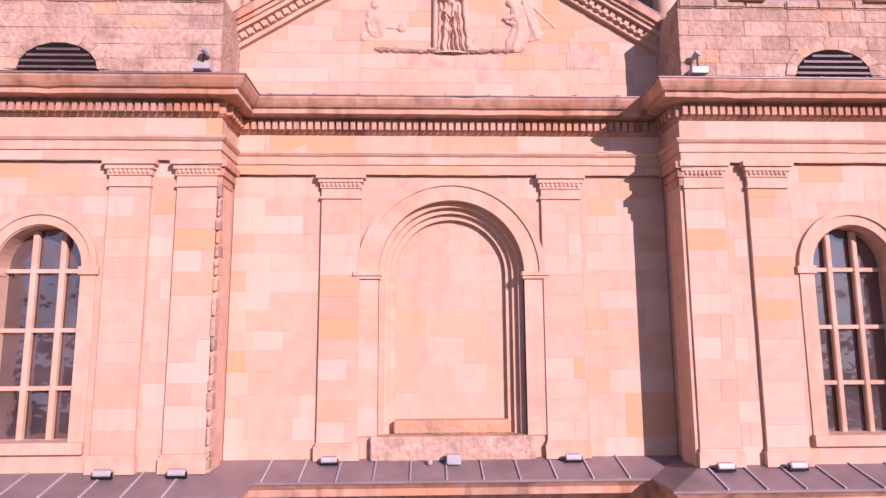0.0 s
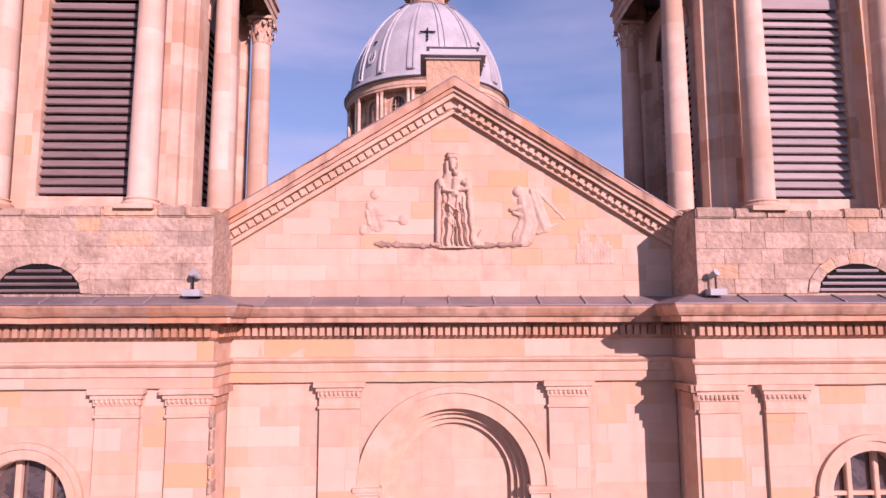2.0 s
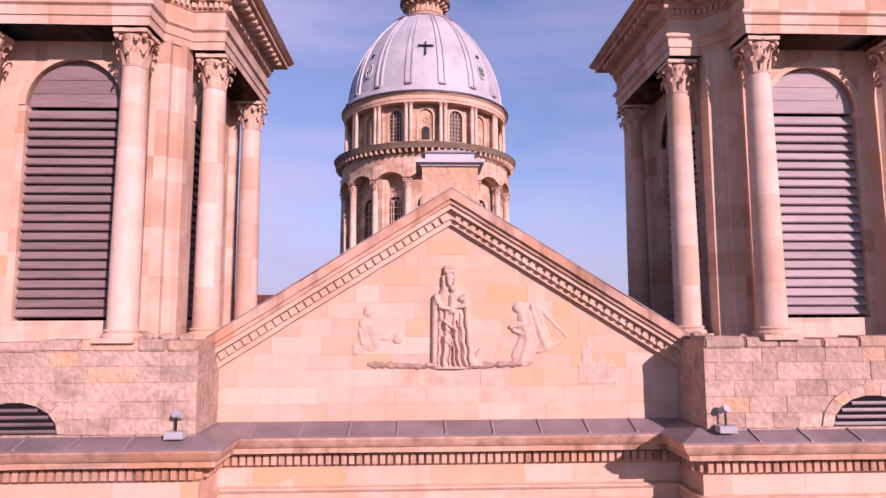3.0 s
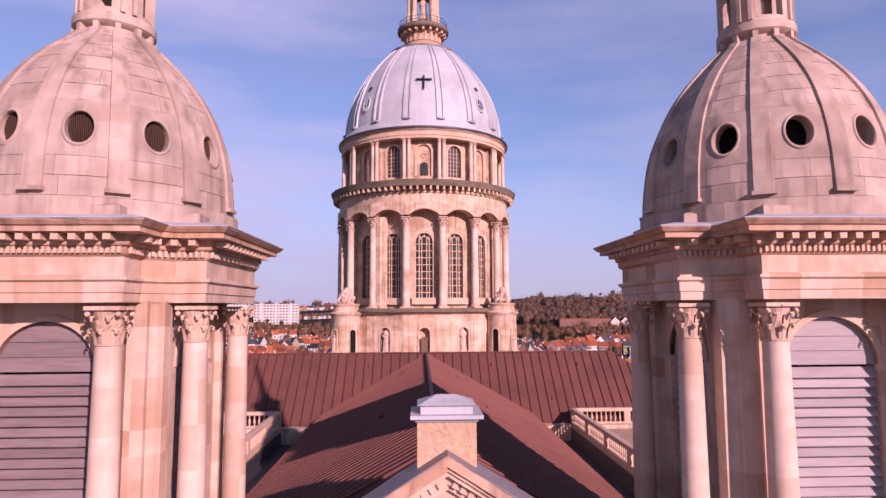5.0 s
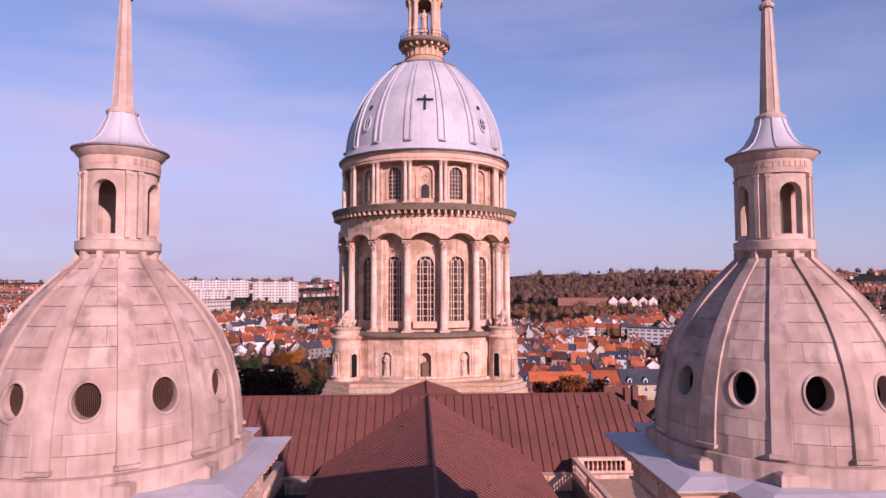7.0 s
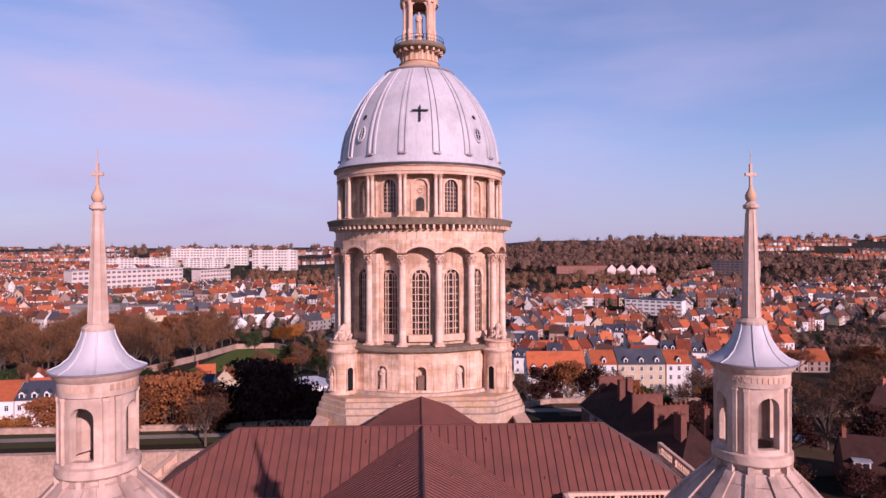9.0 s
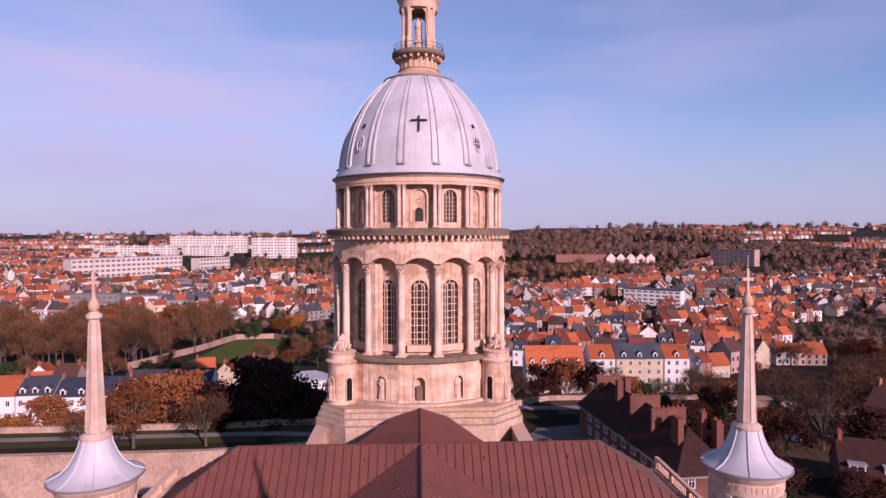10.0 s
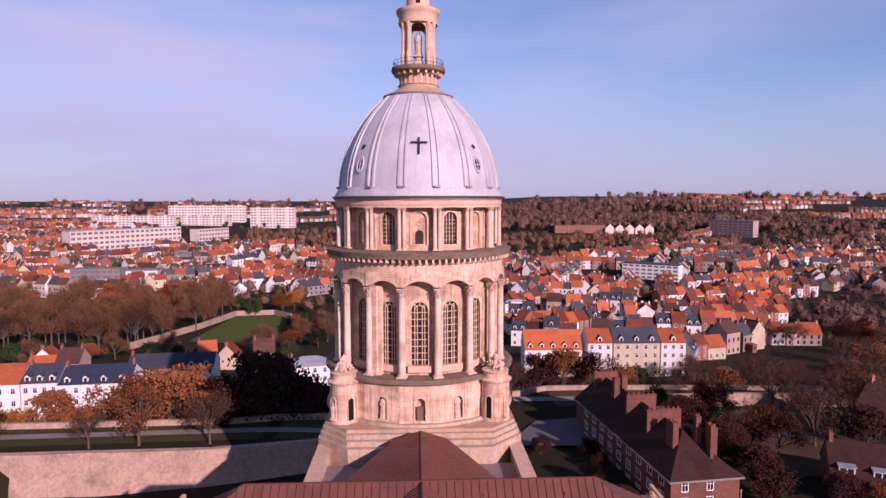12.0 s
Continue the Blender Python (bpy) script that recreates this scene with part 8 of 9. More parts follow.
# ---- large buildings in the distance ----
FAR_GLASS = material("far_window_panes", (0.15, 0.125, 0.12), (0.10, 0.085, 0.085), (0.22, 0.19, 0.18), rough=0.35, grain=0.5, stain=0.1, bump=0)
SLAB_WHITE = material("pale_rendered_slab", (0.64, 0.57, 0.51), (0.58, 0.51, 0.45), (0.47, 0.40, 0.35), grain=0.3, stain=0.05, bump=0.05, streak=0.3)
def slab(name, x, y, turn, w, d, h, storeys, columns, wall, roof, label, bays=0):
    z = land(x, y)
    t = thing(name, label, "building", (x, y, z))
    t.rotation_euler = (0, 0, radians(turn))
    bm = bmesh.new()
    box(bm, -w / 2, w / 2, -d / 2, d / 2, -8, h)
    part("wall", bm, wall, t)
    bm = bmesh.new()
    box(bm, -w / 2 - 0.3, w / 2 + 0.3, -d / 2 - 0.3, d / 2 + 0.3, h, h + 0.8)
    part("roof", bm, roof, t)
    pane = bmesh.new()
    sw, sh = w / columns * 0.66, h / storeys * 0.46
    box(pane, -sw / 2, sw / 2, -0.12, 0.2, 0, sh)
    me = mesh_of("window", pane, FAR_GLASS)
    for f in range(storeys):
        for c in range(columns):
            part("window", me, None, t, m=Matrix.Translation((-w / 2 + w * (c + 0.5) / columns, -d / 2, h * (f + 0.28) / storeys)))
    for k in range(bays):
        x = -w / 2 + w * (k + 0.5) / bays
        bm = bmesh.new()
        box(bm, x - 1.6, x + 1.6, -d / 2 - 1.3, d / 2 - 1.0, -8, h + 2.2)
        part("stair_tower", bm, wall, t)
    return t


slab("school_building", -360, 788, 58, 146, 16, 23, 4, 22, PALE_RENDER, ZINC, "long pale school building with rows of windows")
slab("school_wing", -296, 905, 66, 60, 16, 17, 3, 10, PALE_RENDER, TILE[2], "brown-roofed wing of a long school building")
slab("apartment_slab", -412, 1250, 3, 146, 14, 31, 6, 24, SLAB_WHITE, SLAB_WHITE, "long white apartment slab", 6)
slab("apartment_slab", -395, 1190, -4, 92, 14, 17, 4, 14, SLAB_WHITE, FACADE[3], "lower white apartment slab", 4)
slab("apartment_slab", -262, 1153, 0, 80, 14, 36, 7, 14, SLAB_WHITE, SLAB_WHITE, "tall white apartment block", 3)
slab("apartment_slab", -500, 1127, 0, 140, 14, 21, 5, 22, SLAB_WHITE, FACADE[3], "white apartment slab with a grey roof", 5)
slab("sports_hall", -243, 630, 10, 38, 22, 7, 1, 5, FACADE[0], SLATE, "white hall with a blue-grey roof")
slab("modern_block", -256, 512, 2, 38, 14, 15, 4, 8, FACADE[3], FACADE[3], "grey modern block with balconies")
slab("modern_block", -226, 525, 10, 24, 16, 12, 2, 3, FACADE[0], FACADE[3], "white modern building with a dark window")
slab("white_apartments", 206, 536, -36, 48, 14, 13, 4, 9, FACADE[0], SLATE, "white balconied apartment house with a slate roof")
slab("brick_hall", 262, 992, 0, 82, 16, 12, 3, 12, BRICK, TILE[0], "low red brick building with many windows")
slab("stepped_flats", 494, 950, -55, 70, 16, 24, 6, 9, FACADE[2], FACADE[3], "stepped block of flats")
slab("long_shed", 120, 330, -10, 34, 16, 5, 1, 4, FACADE[3], ZINC, "low shed with a pale metal roof")
slab("white_block", 60, 372, 0, 9, 9, 11, 3, 2, FACADE[0], FACADE[0], "small white flat-roofed block")
slab("white_store", 60, 690, 0, 34, 14, 7, 1, 4, FACADE[0], FACADE[0], "low white flat-roofed building")


# ---- the brick block inside the walls, beside the dome ----
def brick_block():
    a = math.degrees(math.atan2(44.7 - 46.6, 140.4 - 106.5))
    t = thing("brick_apartment_block", "long brick apartment block with a steep brown roof and tall chimneys", "apartment block", (46.2, 99.6, 4.4))
    t.rotation_euler = (0, 0, radians(6.0))
    L, half, h, rise = 42.0, 6.0, 6.2, 5.4
    bm = bmesh.new()
    box(bm, -half, half, 0, L, -4, h)
    part("wall", bm, DARK_BRICK, t)
    bm = bmesh.new()
    o = 0.45
    q = [(-half - o, -o, h), (half + o, -o, h), (half + o, L + o, h), (-half - o, L + o, h), (0, 7.5, h + rise), (0, L, h + rise)]
    v = [bm.verts.new(p) for p in q]
    for f in ((0, 1, 4), (1, 2, 5, 4), (3, 0, 4, 5), (2, 3, 5), (3, 2, 1, 0)):
        bm.faces.new([v[i] for i in f])
    part("roof", bm, DARK_TILE, t, "dark brown tiled hipped roof")
    bm = bmesh.new()
    for y0, y1, x0, x1 in ((-o - 0.12, -o, -half - o - 0.12, half + o + 0.12), (-o, L + o, -half - o - 0.12, -half - o), (-o, L + o, half + o, half + o + 0.12)):
        box(bm, x0, x1, y0, y1, h - 0.25, h + 0.05)
    part("gutter", bm, FACADE[3], t, "grey gutter board")
    for x, y, w, d, z1 in ((-2.4, 6.5, 1.0, 2.4, 13.6), (2.6, 3.4, 0.6, 1.6, 13.8), (1.6, 5.6, 0.9, 1.0, 14.6), (4.3, 5.0, 0.6, 1.4, 12.8), (0.0, 14.0, 6.6, 0.6, 13.0), (0.0, 23.0, 6.2, 0.6, 12.9), (-1.6, 31.0, 1.2, 1.2, 14.0), (1.0, 33.0, 1.2, 1.2, 14.0), (0, 40, 5.5, 0.6, 12.8)):
        chimney_part(t, x, y, h - 0.5, z1, w, d, max(2, int(w / 0.9)), DARK_BRICK)
    for side in (-1, 1):
        for i in range(9):
            for z in (-1.2, 1.6, 4.4):
                w = part("window", WINDOW, None, t, m=Matrix.Translation((side * half, 3 + i * 4.1, z)) @ Matrix.Rotation(radians(-90 if side < 0 else 90), 4, "Z") @ Matrix.Diagonal((1.5, 1, 1, 1)))
                part("window_frame", WFRAME, None, w)
    for x in (-3.6, 0.8):
        for z in (1.6, 4.3):
            w = part("window", WINDOW, None, t, m=Matrix.Translation((x, 0, z)))
            part("window_frame", WFRAME, None, w)


HOUSES["gabled"] = dict(w=15, d=14, h=8.5, rise=6.5, wall=PALE_RENDER, roof=R_, label="white gable-fronted house in a row of five", storeys=2, columns=3, chimneys=0, near=False)
for i in range(5):
    place_house("gabled", 308 + 16 * i, 985, 90)
brick_block()
HOUSES["dormered"] = dict(w=15, d=11, h=3.2, rise=5.0, wall=DARK_BRICK, roof=DARK_TILE, label="brown-roofed house with white box dormers", storeys=1, columns=4, dormers=3, chimneys=1, boxed=True)
place_house("dormered", 79.5, 106.0, -26)
place_house("c", 99, 128, -60)


# ---- cars ----
def car(x, y, turn, paint, label):
    z = land(x, y)
    c = thing("car", label, "car", (x, y, z), "parked cars")
    c.rotation_euler = (0, 0, radians(turn))
    bm = bmesh.new()
    prism(bm, [(-2.1, 0.3), (2.1, 0.3), (2.12, 0.72), (1.2, 0.92), (0.55, 1.45), (-1.3, 1.48), (-2.0, 0.98), (-2.12, 0.8)], -0.85, 0.85)
    bmesh.ops.bevel(bm, geom=bm.edges[:], offset=0.08, segments=2, affect="EDGES")
    part("body", bm, paint, c, smooth=True)
    bm = bmesh.new()
    prism(bm, [(1.02, 0.95), (0.5, 1.38), (-1.25, 1.40), (-1.8, 1.0)], -0.87, 0.87)
    part("side_windows", bm, GLASS, c)
    for u in (-1.3, 1.3):
        for v in (-0.8, 0.8):
            bm = bmesh.new()
            lathe(bm, [(0.0, -0.1), (0.32, -0.1), (0.32, 0.1), (0.0, 0.1)], 14)
            part("wheel", bm, IRON, c, m=Matrix.Translation((u, v, 0.32)) @ Matrix.Rotation(radians(90), 4, "X"))


PAINT_WHITE = material("white_car_paint", (0.75, 0.75, 0.76), rough=0.25, grain=3, bump=0)
PAINT_DARK = material("dark_car_paint", (0.03, 0.035, 0.05), rough=0.25, grain=3, bump=0)
car(81.5, 136.0, 20, PAINT_WHITE, "white hatchback parked in the yard")
car(80.8, 134.0, 20, PAINT_DARK, "dark car parked in the yard")
car(81.0, 131.6, 20, PAINT_WHITE, "white estate car parked in the yard")
car(118, 233, 10, PAINT_WHITE, "white car parked by the terraced houses")


# ---- trees ----
def leaf_material(name, colour, second):
    m = material(name, colour, second, tuple(c * 0.5 for c in colour), rough=0.9, grain=2, stain=0.4, bump=0, random_mix=0.4, island=True)
    return m


BARK = material("bark", (0.125, 0.088, 0.068), (0.085, 0.06, 0.046), (0.05, 0.037, 0.028), grain=3, stain=0.6, bump=0.4)
LEAVES = {
    "twigs": leaf_material("bare_twigs", (0.088, 0.043, 0.023), (0.06, 0.03, 0.017)),
    "russet": leaf_material("russet_leaves", (0.25, 0.085, 0.028), (0.17, 0.06, 0.024)),
    "brown": leaf_material("brown_twigs", (0.20, 0.092, 0.043), (0.14, 0.066, 0.032)),
    "amber": leaf_material("amber_leaves", (0.36, 0.13, 0.025), (0.25, 0.095, 0.025)),
    "green": leaf_material("evergreen_leaves", (0.04, 0.058, 0.02), (0.028, 0.04, 0.016)),
    "dark": leaf_material("dark_red_leaves", (0.062, 0.021, 0.014), (0.036, 0.013, 0.010)),
}


def limb(bm, p, q, r0, r1, n=6):
    d = (q - p)
    rot = d.to_track_quat("Z", "Y").to_matrix()
    a = [bm.verts.new(p + rot @ Vector((r0 * math.cos(2 * math.pi * i / n), r0 * math.sin(2 * math.pi * i / n), 0))) for i in range(n)]
    b = [bm.verts.new(q + rot @ Vector((r1 * math.cos(2 * math.pi * i / n), r1 * math.sin(2 * math.pi * i / n), 0))) for i in range(n)]
    for i in range(n):
        bm.faces.new((a[i], a[(i + 1) % n], b[(i + 1) % n], b[i]))


def tree(h, spread, kind, seed, leaves, size, label, bare=False, conifer=False):
    rng = random.Random(seed)
    t = thing("tree", label, "tree")
    bm = bmesh.new()
    tips = []
    fork = h * (0.24 if not conifer else 0.9)
    limb(bm, Vector((0, 0, -0.6)), Vector((0.1, 0, fork)), h * 0.026, h * 0.016, 8)
    if conifer:
        for k in range(60):
            z = h * (0.08 + 0.9 * rng.random())
            r, a = spread * (1 - z / h) + 0.3, rng.uniform(0, 6.28)
            tips.append(Vector((r * math.cos(a), r * math.sin(a), z)))
    else:
        for k in range(9):
            a = k * 2.4 + rng.uniform(-0.3, 0.3)
            p = Vector((0.1, 0, fork * rng.uniform(0.75, 1.0)))
            lift = rng.uniform(0.15, 1.0)
            q = Vector((math.cos(a) * spread * (1.25 - lift) * 0.62, math.sin(a) * spread * (1.25 - lift) * 0.62, fork + (h - fork) * lift * 0.8))
            limb(bm, p, q, h * 0.011, h * 0.005)
            for j in range(6):
                b = a + rng.uniform(-1.1, 1.1)
                w = q + Vector((math.cos(b), math.sin(b), rng.uniform(0.0, 1.1))) * spread * rng.uniform(0.2, 0.5)
                start = p.lerp(q, rng.uniform(0.4, 1))
                limb(bm, start, w, h * 0.0045, h * 0.0015, 4)
                tips.append(w)
    part("trunk", bm, BARK, t)
    crown = bmesh.new()
    for i in range(leaves):
        c = rng.choice(tips)
        p = c + Vector((rng.gauss(0, 1), rng.gauss(0, 1), rng.gauss(0, 0.8))) * spread * (0.17 if not conifer else 0.10)
        p.z = min(max(p.z, h * 0.18), h * 1.02)
        if bare:
            d = Vector((rng.gauss(0, 1), rng.gauss(0, 1), rng.gauss(0.7, 0.7))).normalized() * size * rng.uniform(1.5, 3.2)
            s = Vector((rng.gauss(0, 1), rng.gauss(0, 1), rng.gauss(0, 1))).normalized() * size * 0.12
            crown.faces.new([crown.verts.new(v) for v in (p - s, p + s, p + d)])
        else:
            u = Vector((rng.gauss(0, 1), rng.gauss(0, 1), rng.gauss(0, 1))).normalized() * size * rng.uniform(0.6, 1.3)
            v = u.orthogonal().normalized() * size * rng.uniform(0.4, 0.9)
            crown.faces.new([crown.verts.new(w) for w in (p - u, p + v, p + u * 0.8, p - v)])
    part("crown", crown, LEAVES[kind], t)
    return t


TREES = {}
SPECS = {
    "bare": dict(h=12, spread=4.6, kind="twigs", seed=1, leaves=1300, size=0.5, label="bare grey-brown tree with fine twigs", bare=True),
    "bare_wide": dict(h=10, spread=5.4, kind="twigs", seed=2, leaves=1900, size=0.52, label="bare spreading brown tree with fine twigs", bare=True),
    "thin": dict(h=13, spread=4.4, kind="russet", seed=9, leaves=1700, size=0.26, label="half-bare autumn tree with thin orange-brown leaves"),
    "russet": dict(h=10, spread=4.8, kind="russet", seed=3, leaves=4300, size=0.29, label="autumn tree with russet leaves"),
    "amber": dict(h=9, spread=4.2, kind="amber", seed=4, leaves=4200, size=0.27, label="autumn tree with amber leaves"),
    "brown": dict(h=13, spread=5.0, kind="brown", seed=5, leaves=4200, size=0.5, label="tall bare brown tree with fine twigs", bare=True),
    "dark": dict(h=11, spread=5.6, kind="dark", seed=6, leaves=5200, size=0.33, label="dark copper-leaved broad tree"),
    "green": dict(h=9, spread=3.6, kind="green", seed=7, leaves=2800, size=0.40, label="dark green bushy evergreen tree"),
    "conifer": dict(h=12, spread=3.0, kind="green", seed=8, leaves=2400, size=0.40, label="dark green pointed conifer tree", conifer=True),
}
tree_rng = random.Random(33)


def plant(key, x, y, size=1.0, tall=1.0):
    m = Matrix.Translation((x, y, land(x, y))) @ Matrix.Rotation(tree_rng.uniform(0, 6.28), 4, "Z")
    if key not in TREES:
        ob = tree(**SPECS[key])
        ob.matrix_basis = m
        TREES[key] = ob
    else:
        ob = copy_thing(TREES[key], m)
    ob.scale = (size, size, size * tall * tree_rng.uniform(0.9, 1.1))
    return ob


# along the rampart walk and the gardens under it, left of the dome
for key, x, y, s in (("bare", -63.5, 123.2, 0.72), ("thin", -54.5, 124.2, 1.08), ("bare", -41, 124.6, 0.92), ("thin", -84, 124, 0.8),
                     ("russet", -104, 141, 1.0), ("russet", -96, 140, 0.95), ("amber", -88, 141, 0.9), ("russet", -80, 140, 0.95), ("amber", -74, 141, 0.9), ("thin", -68, 141, 1.2), ("russet", -61, 142, 1.5), ("russet", -54, 142.5, 1.6), ("russet", -48, 144, 1.5), ("dark", -41, 143, 1.55), ("dark", -35, 144, 1.65),
                     ("dark", -29, 144, 1.2), ("dark", -23, 145, 0.95), ("dark", -38, 152, 1.9), ("russet", -112, 145, 1.1), ("russet", -58, 150, 1.7), ("dark", -18, 148, 0.9), ("dark", -33, 153, 1.5)):
    plant(key, x, y, s)
# the wood on the far side of the gardens
for i in range(74):
    x, y = tree_rng.uniform(-265, -118), tree_rng.uniform(300, 430)
    plant(tree_rng.choice(("brown", "brown", "bare", "brown", "brown", "green", "russet")), x, y, tree_rng.uniform(1.1, 1.5), 1.35)
for i in range(24):
    x, y = tree_rng.uniform(-230, -120), tree_rng.uniform(292, 312)
    plant(tree_rng.choice(("brown", "bare", "brown")), x, y, tree_rng.uniform(1.1, 1.4), 1.4)
for key, x, y, s in (("amber", -88, 410, 1.5), ("amber", -82, 418, 1.3), ("conifer", -94, 420, 1.3), ("green", -104, 402, 1.2), ("green", -120, 420, 1.0), ("conifer", -58, 330, 1.2), ("green", -64, 310, 1.2), ("brown", -56, 300, 1.0), ("conifer", -52, 345, 1.1), ("green", -70, 296, 0.9), ("brown", -66, 272, 1.1), ("brown", -44, 305, 1.2), ("green", -54, 262, 0.9), ("brown", -128, 268, 0.9), ("green", -142, 272, 0.9), ("brown", -110, 280, 0.8),
                     ("green", -48, 320, 1.2), ("russet", -58, 285, 0.9), ("brown", -74, 280, 0.8), ("green", -46, 290, 1.0), ("green", -100, 262, 0.8), ("russet", -88, 258, 0.7), ("green", -115, 270, 0.8), ("conifer", -84, 262, 0.5), ("brown", -150, 250, 0.9), ("green", -166, 262, 1.0), ("russet", -135, 262, 0.7)):
    plant(key, x, y, s)
# right of the dome: rampart trees, the park and the yard
for key, x, y, s in (("dark", 33, 168, 0.85), ("russet", 39, 167, 0.95), ("dark", 45, 169, 0.9), ("bare_wide", 51, 168, 0.8), ("russet", 57, 171, 0.85), ("green", 65, 177, 0.75), ("bare_wide", 71, 172, 0.7), ("bare", 77, 169, 0.8), ("russet", 86, 186, 0.9),
                     ("amber", 92, 200, 0.85), ("russet", 99, 196, 0.9), ("bare", 28, 172, 0.95), ("bare", 24, 163, 0.9), ("bare_wide", 71, 157, 0.95), ("bare", 90, 157, 1.1), ("russet", 60, 143, 0.5), ("green", 58, 150, 0.6), ("dark", 66, 138, 0.8), ("conifer", 61, 125, 0.7),
                     ("dark", 57, 131, 0.8), ("dark", 72, 122, 0.75), ("bare_wide", 96, 138, 1.15), ("bare_wide", 104, 145, 1.2), ("brown", 98, 128, 0.8), ("dark", 90, 122, 0.8), ("bare_wide", 112, 150, 1.2), ("russet", 70, 125, 0.8), ("bare_wide", 82, 126, 1.25), ("bare", 87, 150, 1.1)):
    plant(key, x, y, s)
for key, x, y, s in (("dark", 42, 207, 0.8), ("brown", 50, 210, 0.75), ("russet", 58, 206, 0.75), ("bare", 66, 209, 0.7), ("green", 76, 211, 0.8), ("bare", 84, 208, 0.75), ("brown", 93, 210, 0.8), ("bare_wide", 100, 212, 0.8)):
    plant(key, x, y, s)
# small dark trees added to help the shaded yard stay dark
for i in range(8):
    plant("dark", tree_rng.uniform(24, 35), tree_rng.uniform(95, 130), tree_rng.uniform(0.25, 0.4))
# a dark hedge added to cover the too bright house wall
for i in range(9):
    plant(tree_rng.choice(("dark", "russet", "dark")), 70 + 2.6 * i + tree_rng.uniform(-1, 1), 100.5 - 1.1 * i + tree_rng.uniform(-1, 1), tree_rng.uniform(0.42, 0.58))
for i in range(11):
    plant(tree_rng.choice(("dark", "dark", "green", "dark")), tree_rng.uniform(55, 66), tree_rng.uniform(95, 124), tree_rng.uniform(0.4, 0.7))
for i in range(7):
    plant(tree_rng.choice(("bare", "bare_wide", "brown")), tree_rng.uniform(98, 120), tree_rng.uniform(132, 150), tree_rng.uniform(0.8, 1.15))
for i in range(26):
    x, y = tree_rng.uniform(150, 250), tree_rng.uniform(170, 290)
    plant(tree_rng.choice(("bare_wide", "russet", "bare", "thin", "bare")), x, y, tree_rng.uniform(0.9, 1.3))
for i in range(9):
    plant(tree_rng.choice(("bare_wide", "bare", "thin", "bare")), tree_rng.uniform(104, 150), tree_rng.uniform(160, 215), tree_rng.uniform(0.7, 1.1))
# crown colours lifted a little to carry the haze of distance
FAR_LEAVES = {n: material("far_" + n, c, tuple(v * 0.7 for v in c), tuple(v * 0.45 for v in c), rough=1.0, grain=0.16, stain=0.03, bump=0, random_mix=0.28, island=True) for n, c in (("brown", (0.175, 0.10, 0.07)), ("russet", (0.19, 0.098, 0.056)), ("green", (0.055, 0.066, 0.032)))}


BLOB = bmesh.new()
bmesh.ops.create_icosphere(BLOB, subdivisions=1, radius=0.74)
BLOB_V, BLOB_F = [v.co.copy() for v in BLOB.verts], [tuple(v.index for v in f.verts) for f in BLOB.faces]
BLOB.free()


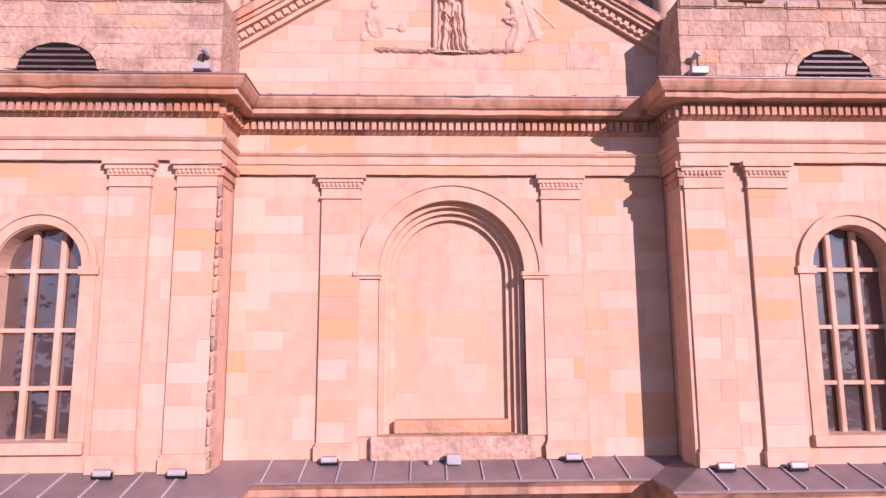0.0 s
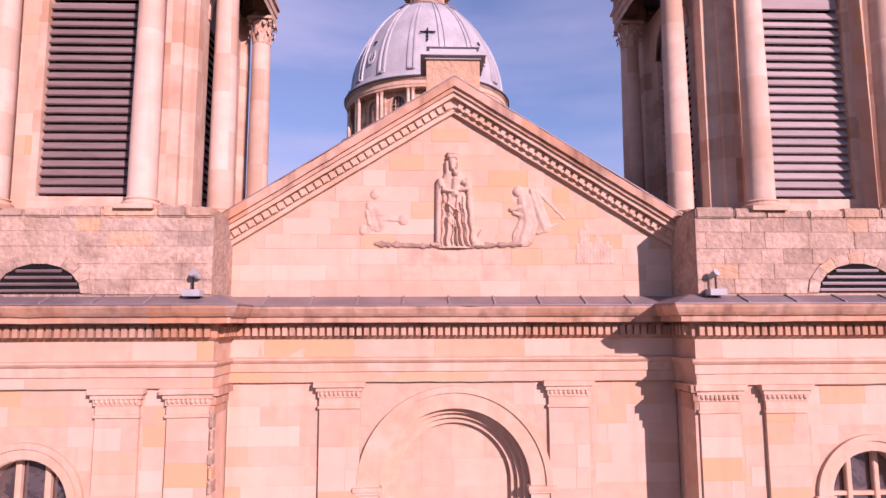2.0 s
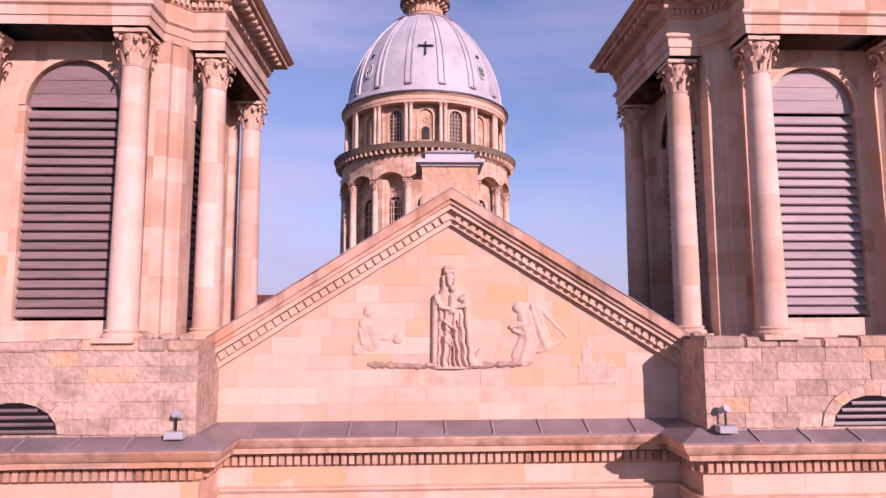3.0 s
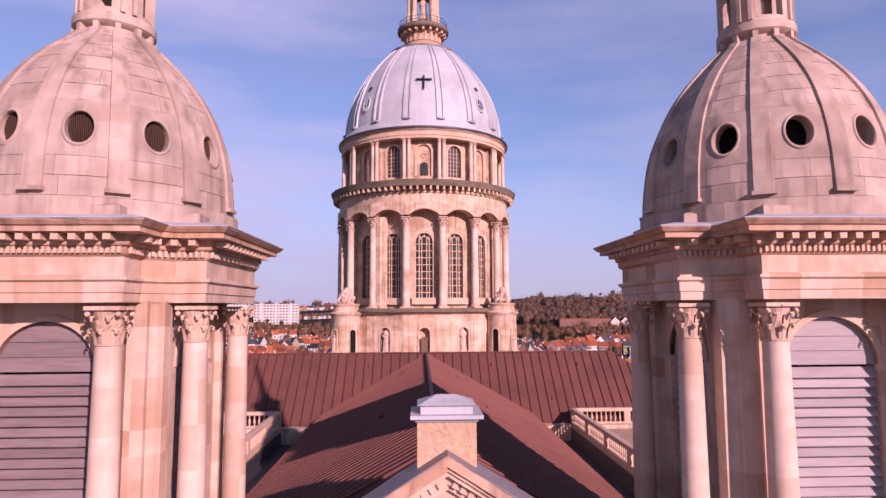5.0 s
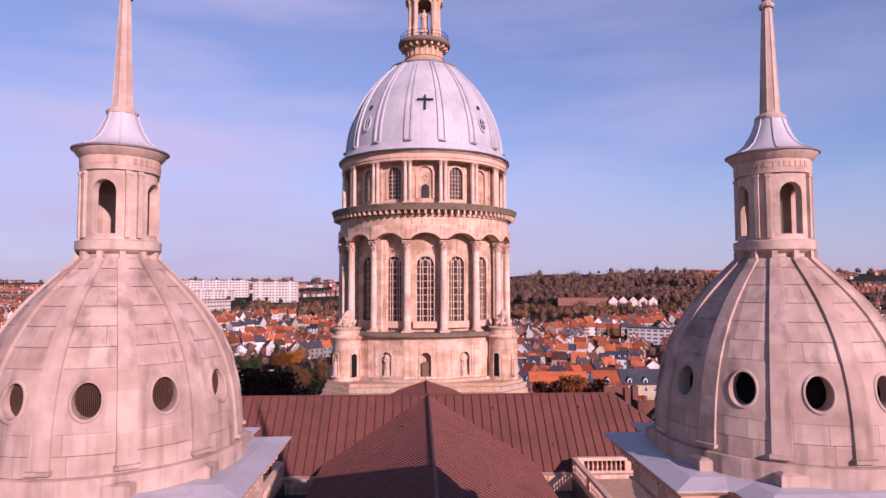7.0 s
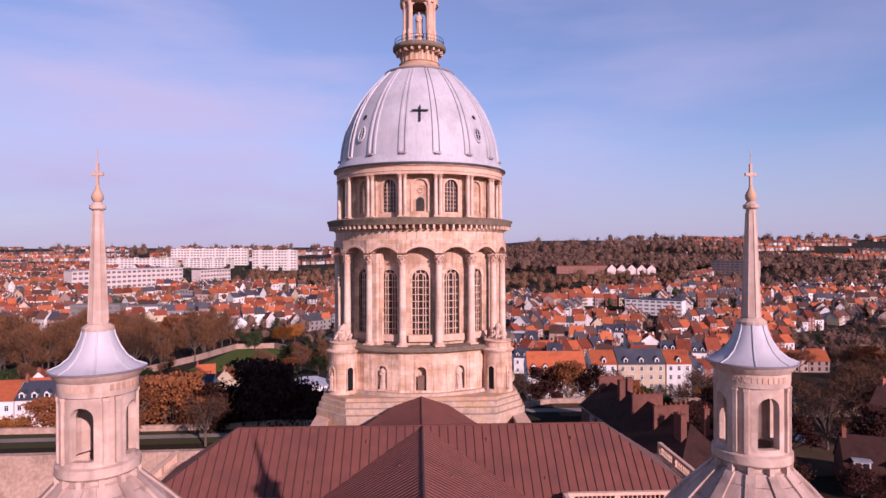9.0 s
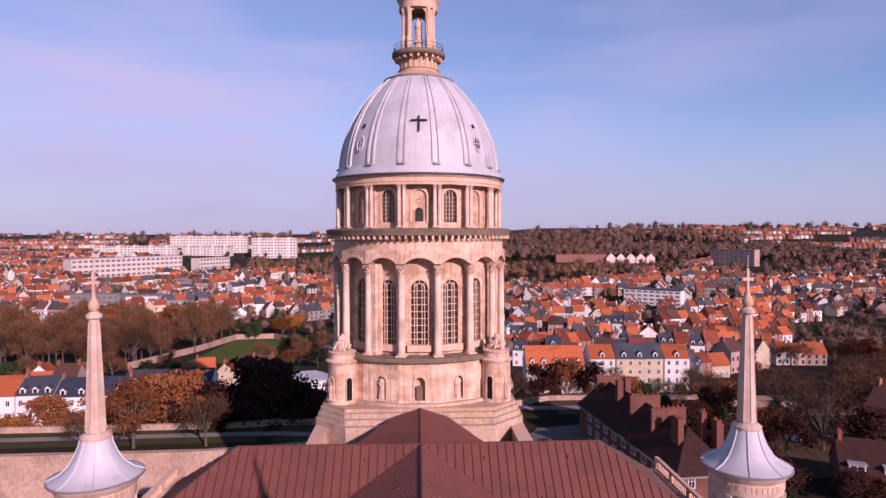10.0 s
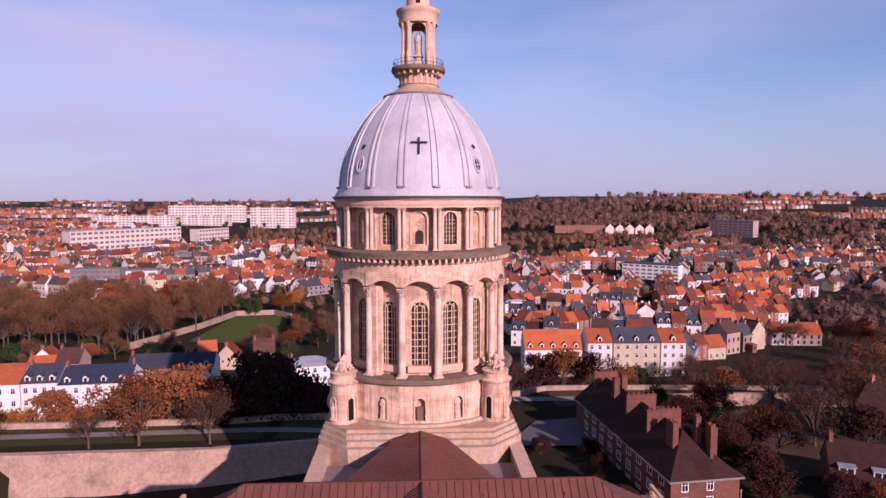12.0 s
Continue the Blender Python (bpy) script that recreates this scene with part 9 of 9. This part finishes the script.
def far_wood(name, regions, kind, label, seed, small=5, large=9, count_leaves=95, leaf=(0.05, 0.15)):
    """Far trees in one mesh: each an uneven, open crown of small clumps round a dim middle."""
    rng, verts, faces = random.Random(seed), [], []
    for x0, x1, y0, y1, count in regions:
        for _ in range(count):
            cx, cy = rng.uniform(x0, x1), rng.uniform(y0, y1)
            r = rng.uniform(small, large)
            tall, off = rng.uniform(1.0, 1.5), rng.uniform(0, 900)
            mid = Vector((cx, cy, land(cx, cy) + r * 0.85 * tall))

            def skin(o):
                k = 0.82 + 0.62 * noise.noise(o * 1.7 + Vector((off, 0, 0))) + 0.3 * noise.noise(o * 4.1 + Vector((0, off, 0)))
                return mid + Vector((o.x * r * k, o.y * r * k, o.z * r * k * tall))
            n = len(verts)
            verts += [skin(o) for o in BLOB_V]
            faces += [(i + n, j + n, k + n) for i, j, k in BLOB_F]
            for _ in range(count_leaves):
                o = Vector((rng.gauss(0, 1), rng.gauss(0, 1), rng.gauss(0.3, 0.9))).normalized()
                p = mid + (skin(o) - mid) * rng.uniform(0.62, 1.16)
                o = (o + Vector((rng.gauss(0, 0.4), rng.gauss(0, 0.4), rng.gauss(0, 0.4)))).normalized()
                u = o.orthogonal().normalized() * r * rng.uniform(*leaf)
                v = o.cross(u).normalized() * r * rng.uniform(*leaf)
                n = len(verts)
                verts += [p - u, p + v, p + u, p - v]
                faces.append((n, n + 1, n + 2, n + 3))
    me = bpy.data.meshes.new(name)
    me.from_pydata(verts, [], faces)
    me.materials.append(FAR_LEAVES[kind])
    return tagged(new(name, me), label, "woods", kind="stuff")


far_wood("far_woods", [(100, 420, 1000, 1260, 430), (420, 760, 1010, 1180, 330), (180, 700, 1250, 1400, 260), (560, 980, 880, 1100, 130), (-700, -300, 1400, 1700, 70), (330, 620, 640, 800, 80), (-1900, 100, 1800, 2300, 130), (500, 1600, 1420, 1800, 150)], "brown", "brown autumn woods on the far hillside", 61, 5.5, 10.5)
far_wood("valley_woods", [(60, 400, 740, 900, 230), (-520, -420, 760, 1000, 40), (-260, -40, 700, 1050, 220), (-900, -600, 800, 1200, 90), (500, 760, 700, 900, 60), (30, 470, 480, 760, 60), (-420, -60, 540, 700, 40)], "russet", "russet scrub and trees among the houses", 62, 3, 7)
far_wood("garden_woods", [(200, 430, 290, 460, 120), (225, 330, 290, 390, 80), (-130, -40, 400, 540, 34), (-180, -120, 430, 520, 20), (100, 240, 300, 470, 14)], "brown", "brown and russet trees behind the town houses", 64, 2.6, 5.5, 240, (0.05, 0.11))
far_wood("evergreen_clumps", [(60, 520, 470, 1000, 60), (-420, -80, 540, 1100, 60), (-480, -180, 1000, 1200, 20)], "green", "dark evergreen clumps among the houses", 63, 2.2, 5.5)
far_wood("evergreen_gardens", [(20, 120, 270, 420, 18), (-420, -80, 430, 540, 16), (120, 300, 280, 470, 14)], "green", "dark evergreen trees in the town gardens", 65, 2.0, 4.5, 220, (0.05, 0.11))
far_wood("town_gardens", [(50, 330, 290, 470, 75), (70, 470, 470, 700, 110), (-430, -70, 460, 640, 70), (-540, -60, 640, 800, 60), (-900, -430, 780, 1150, 90)], "brown", "bare garden trees between the town houses", 66, 1.6, 3.6, 110, (0.06, 0.13))
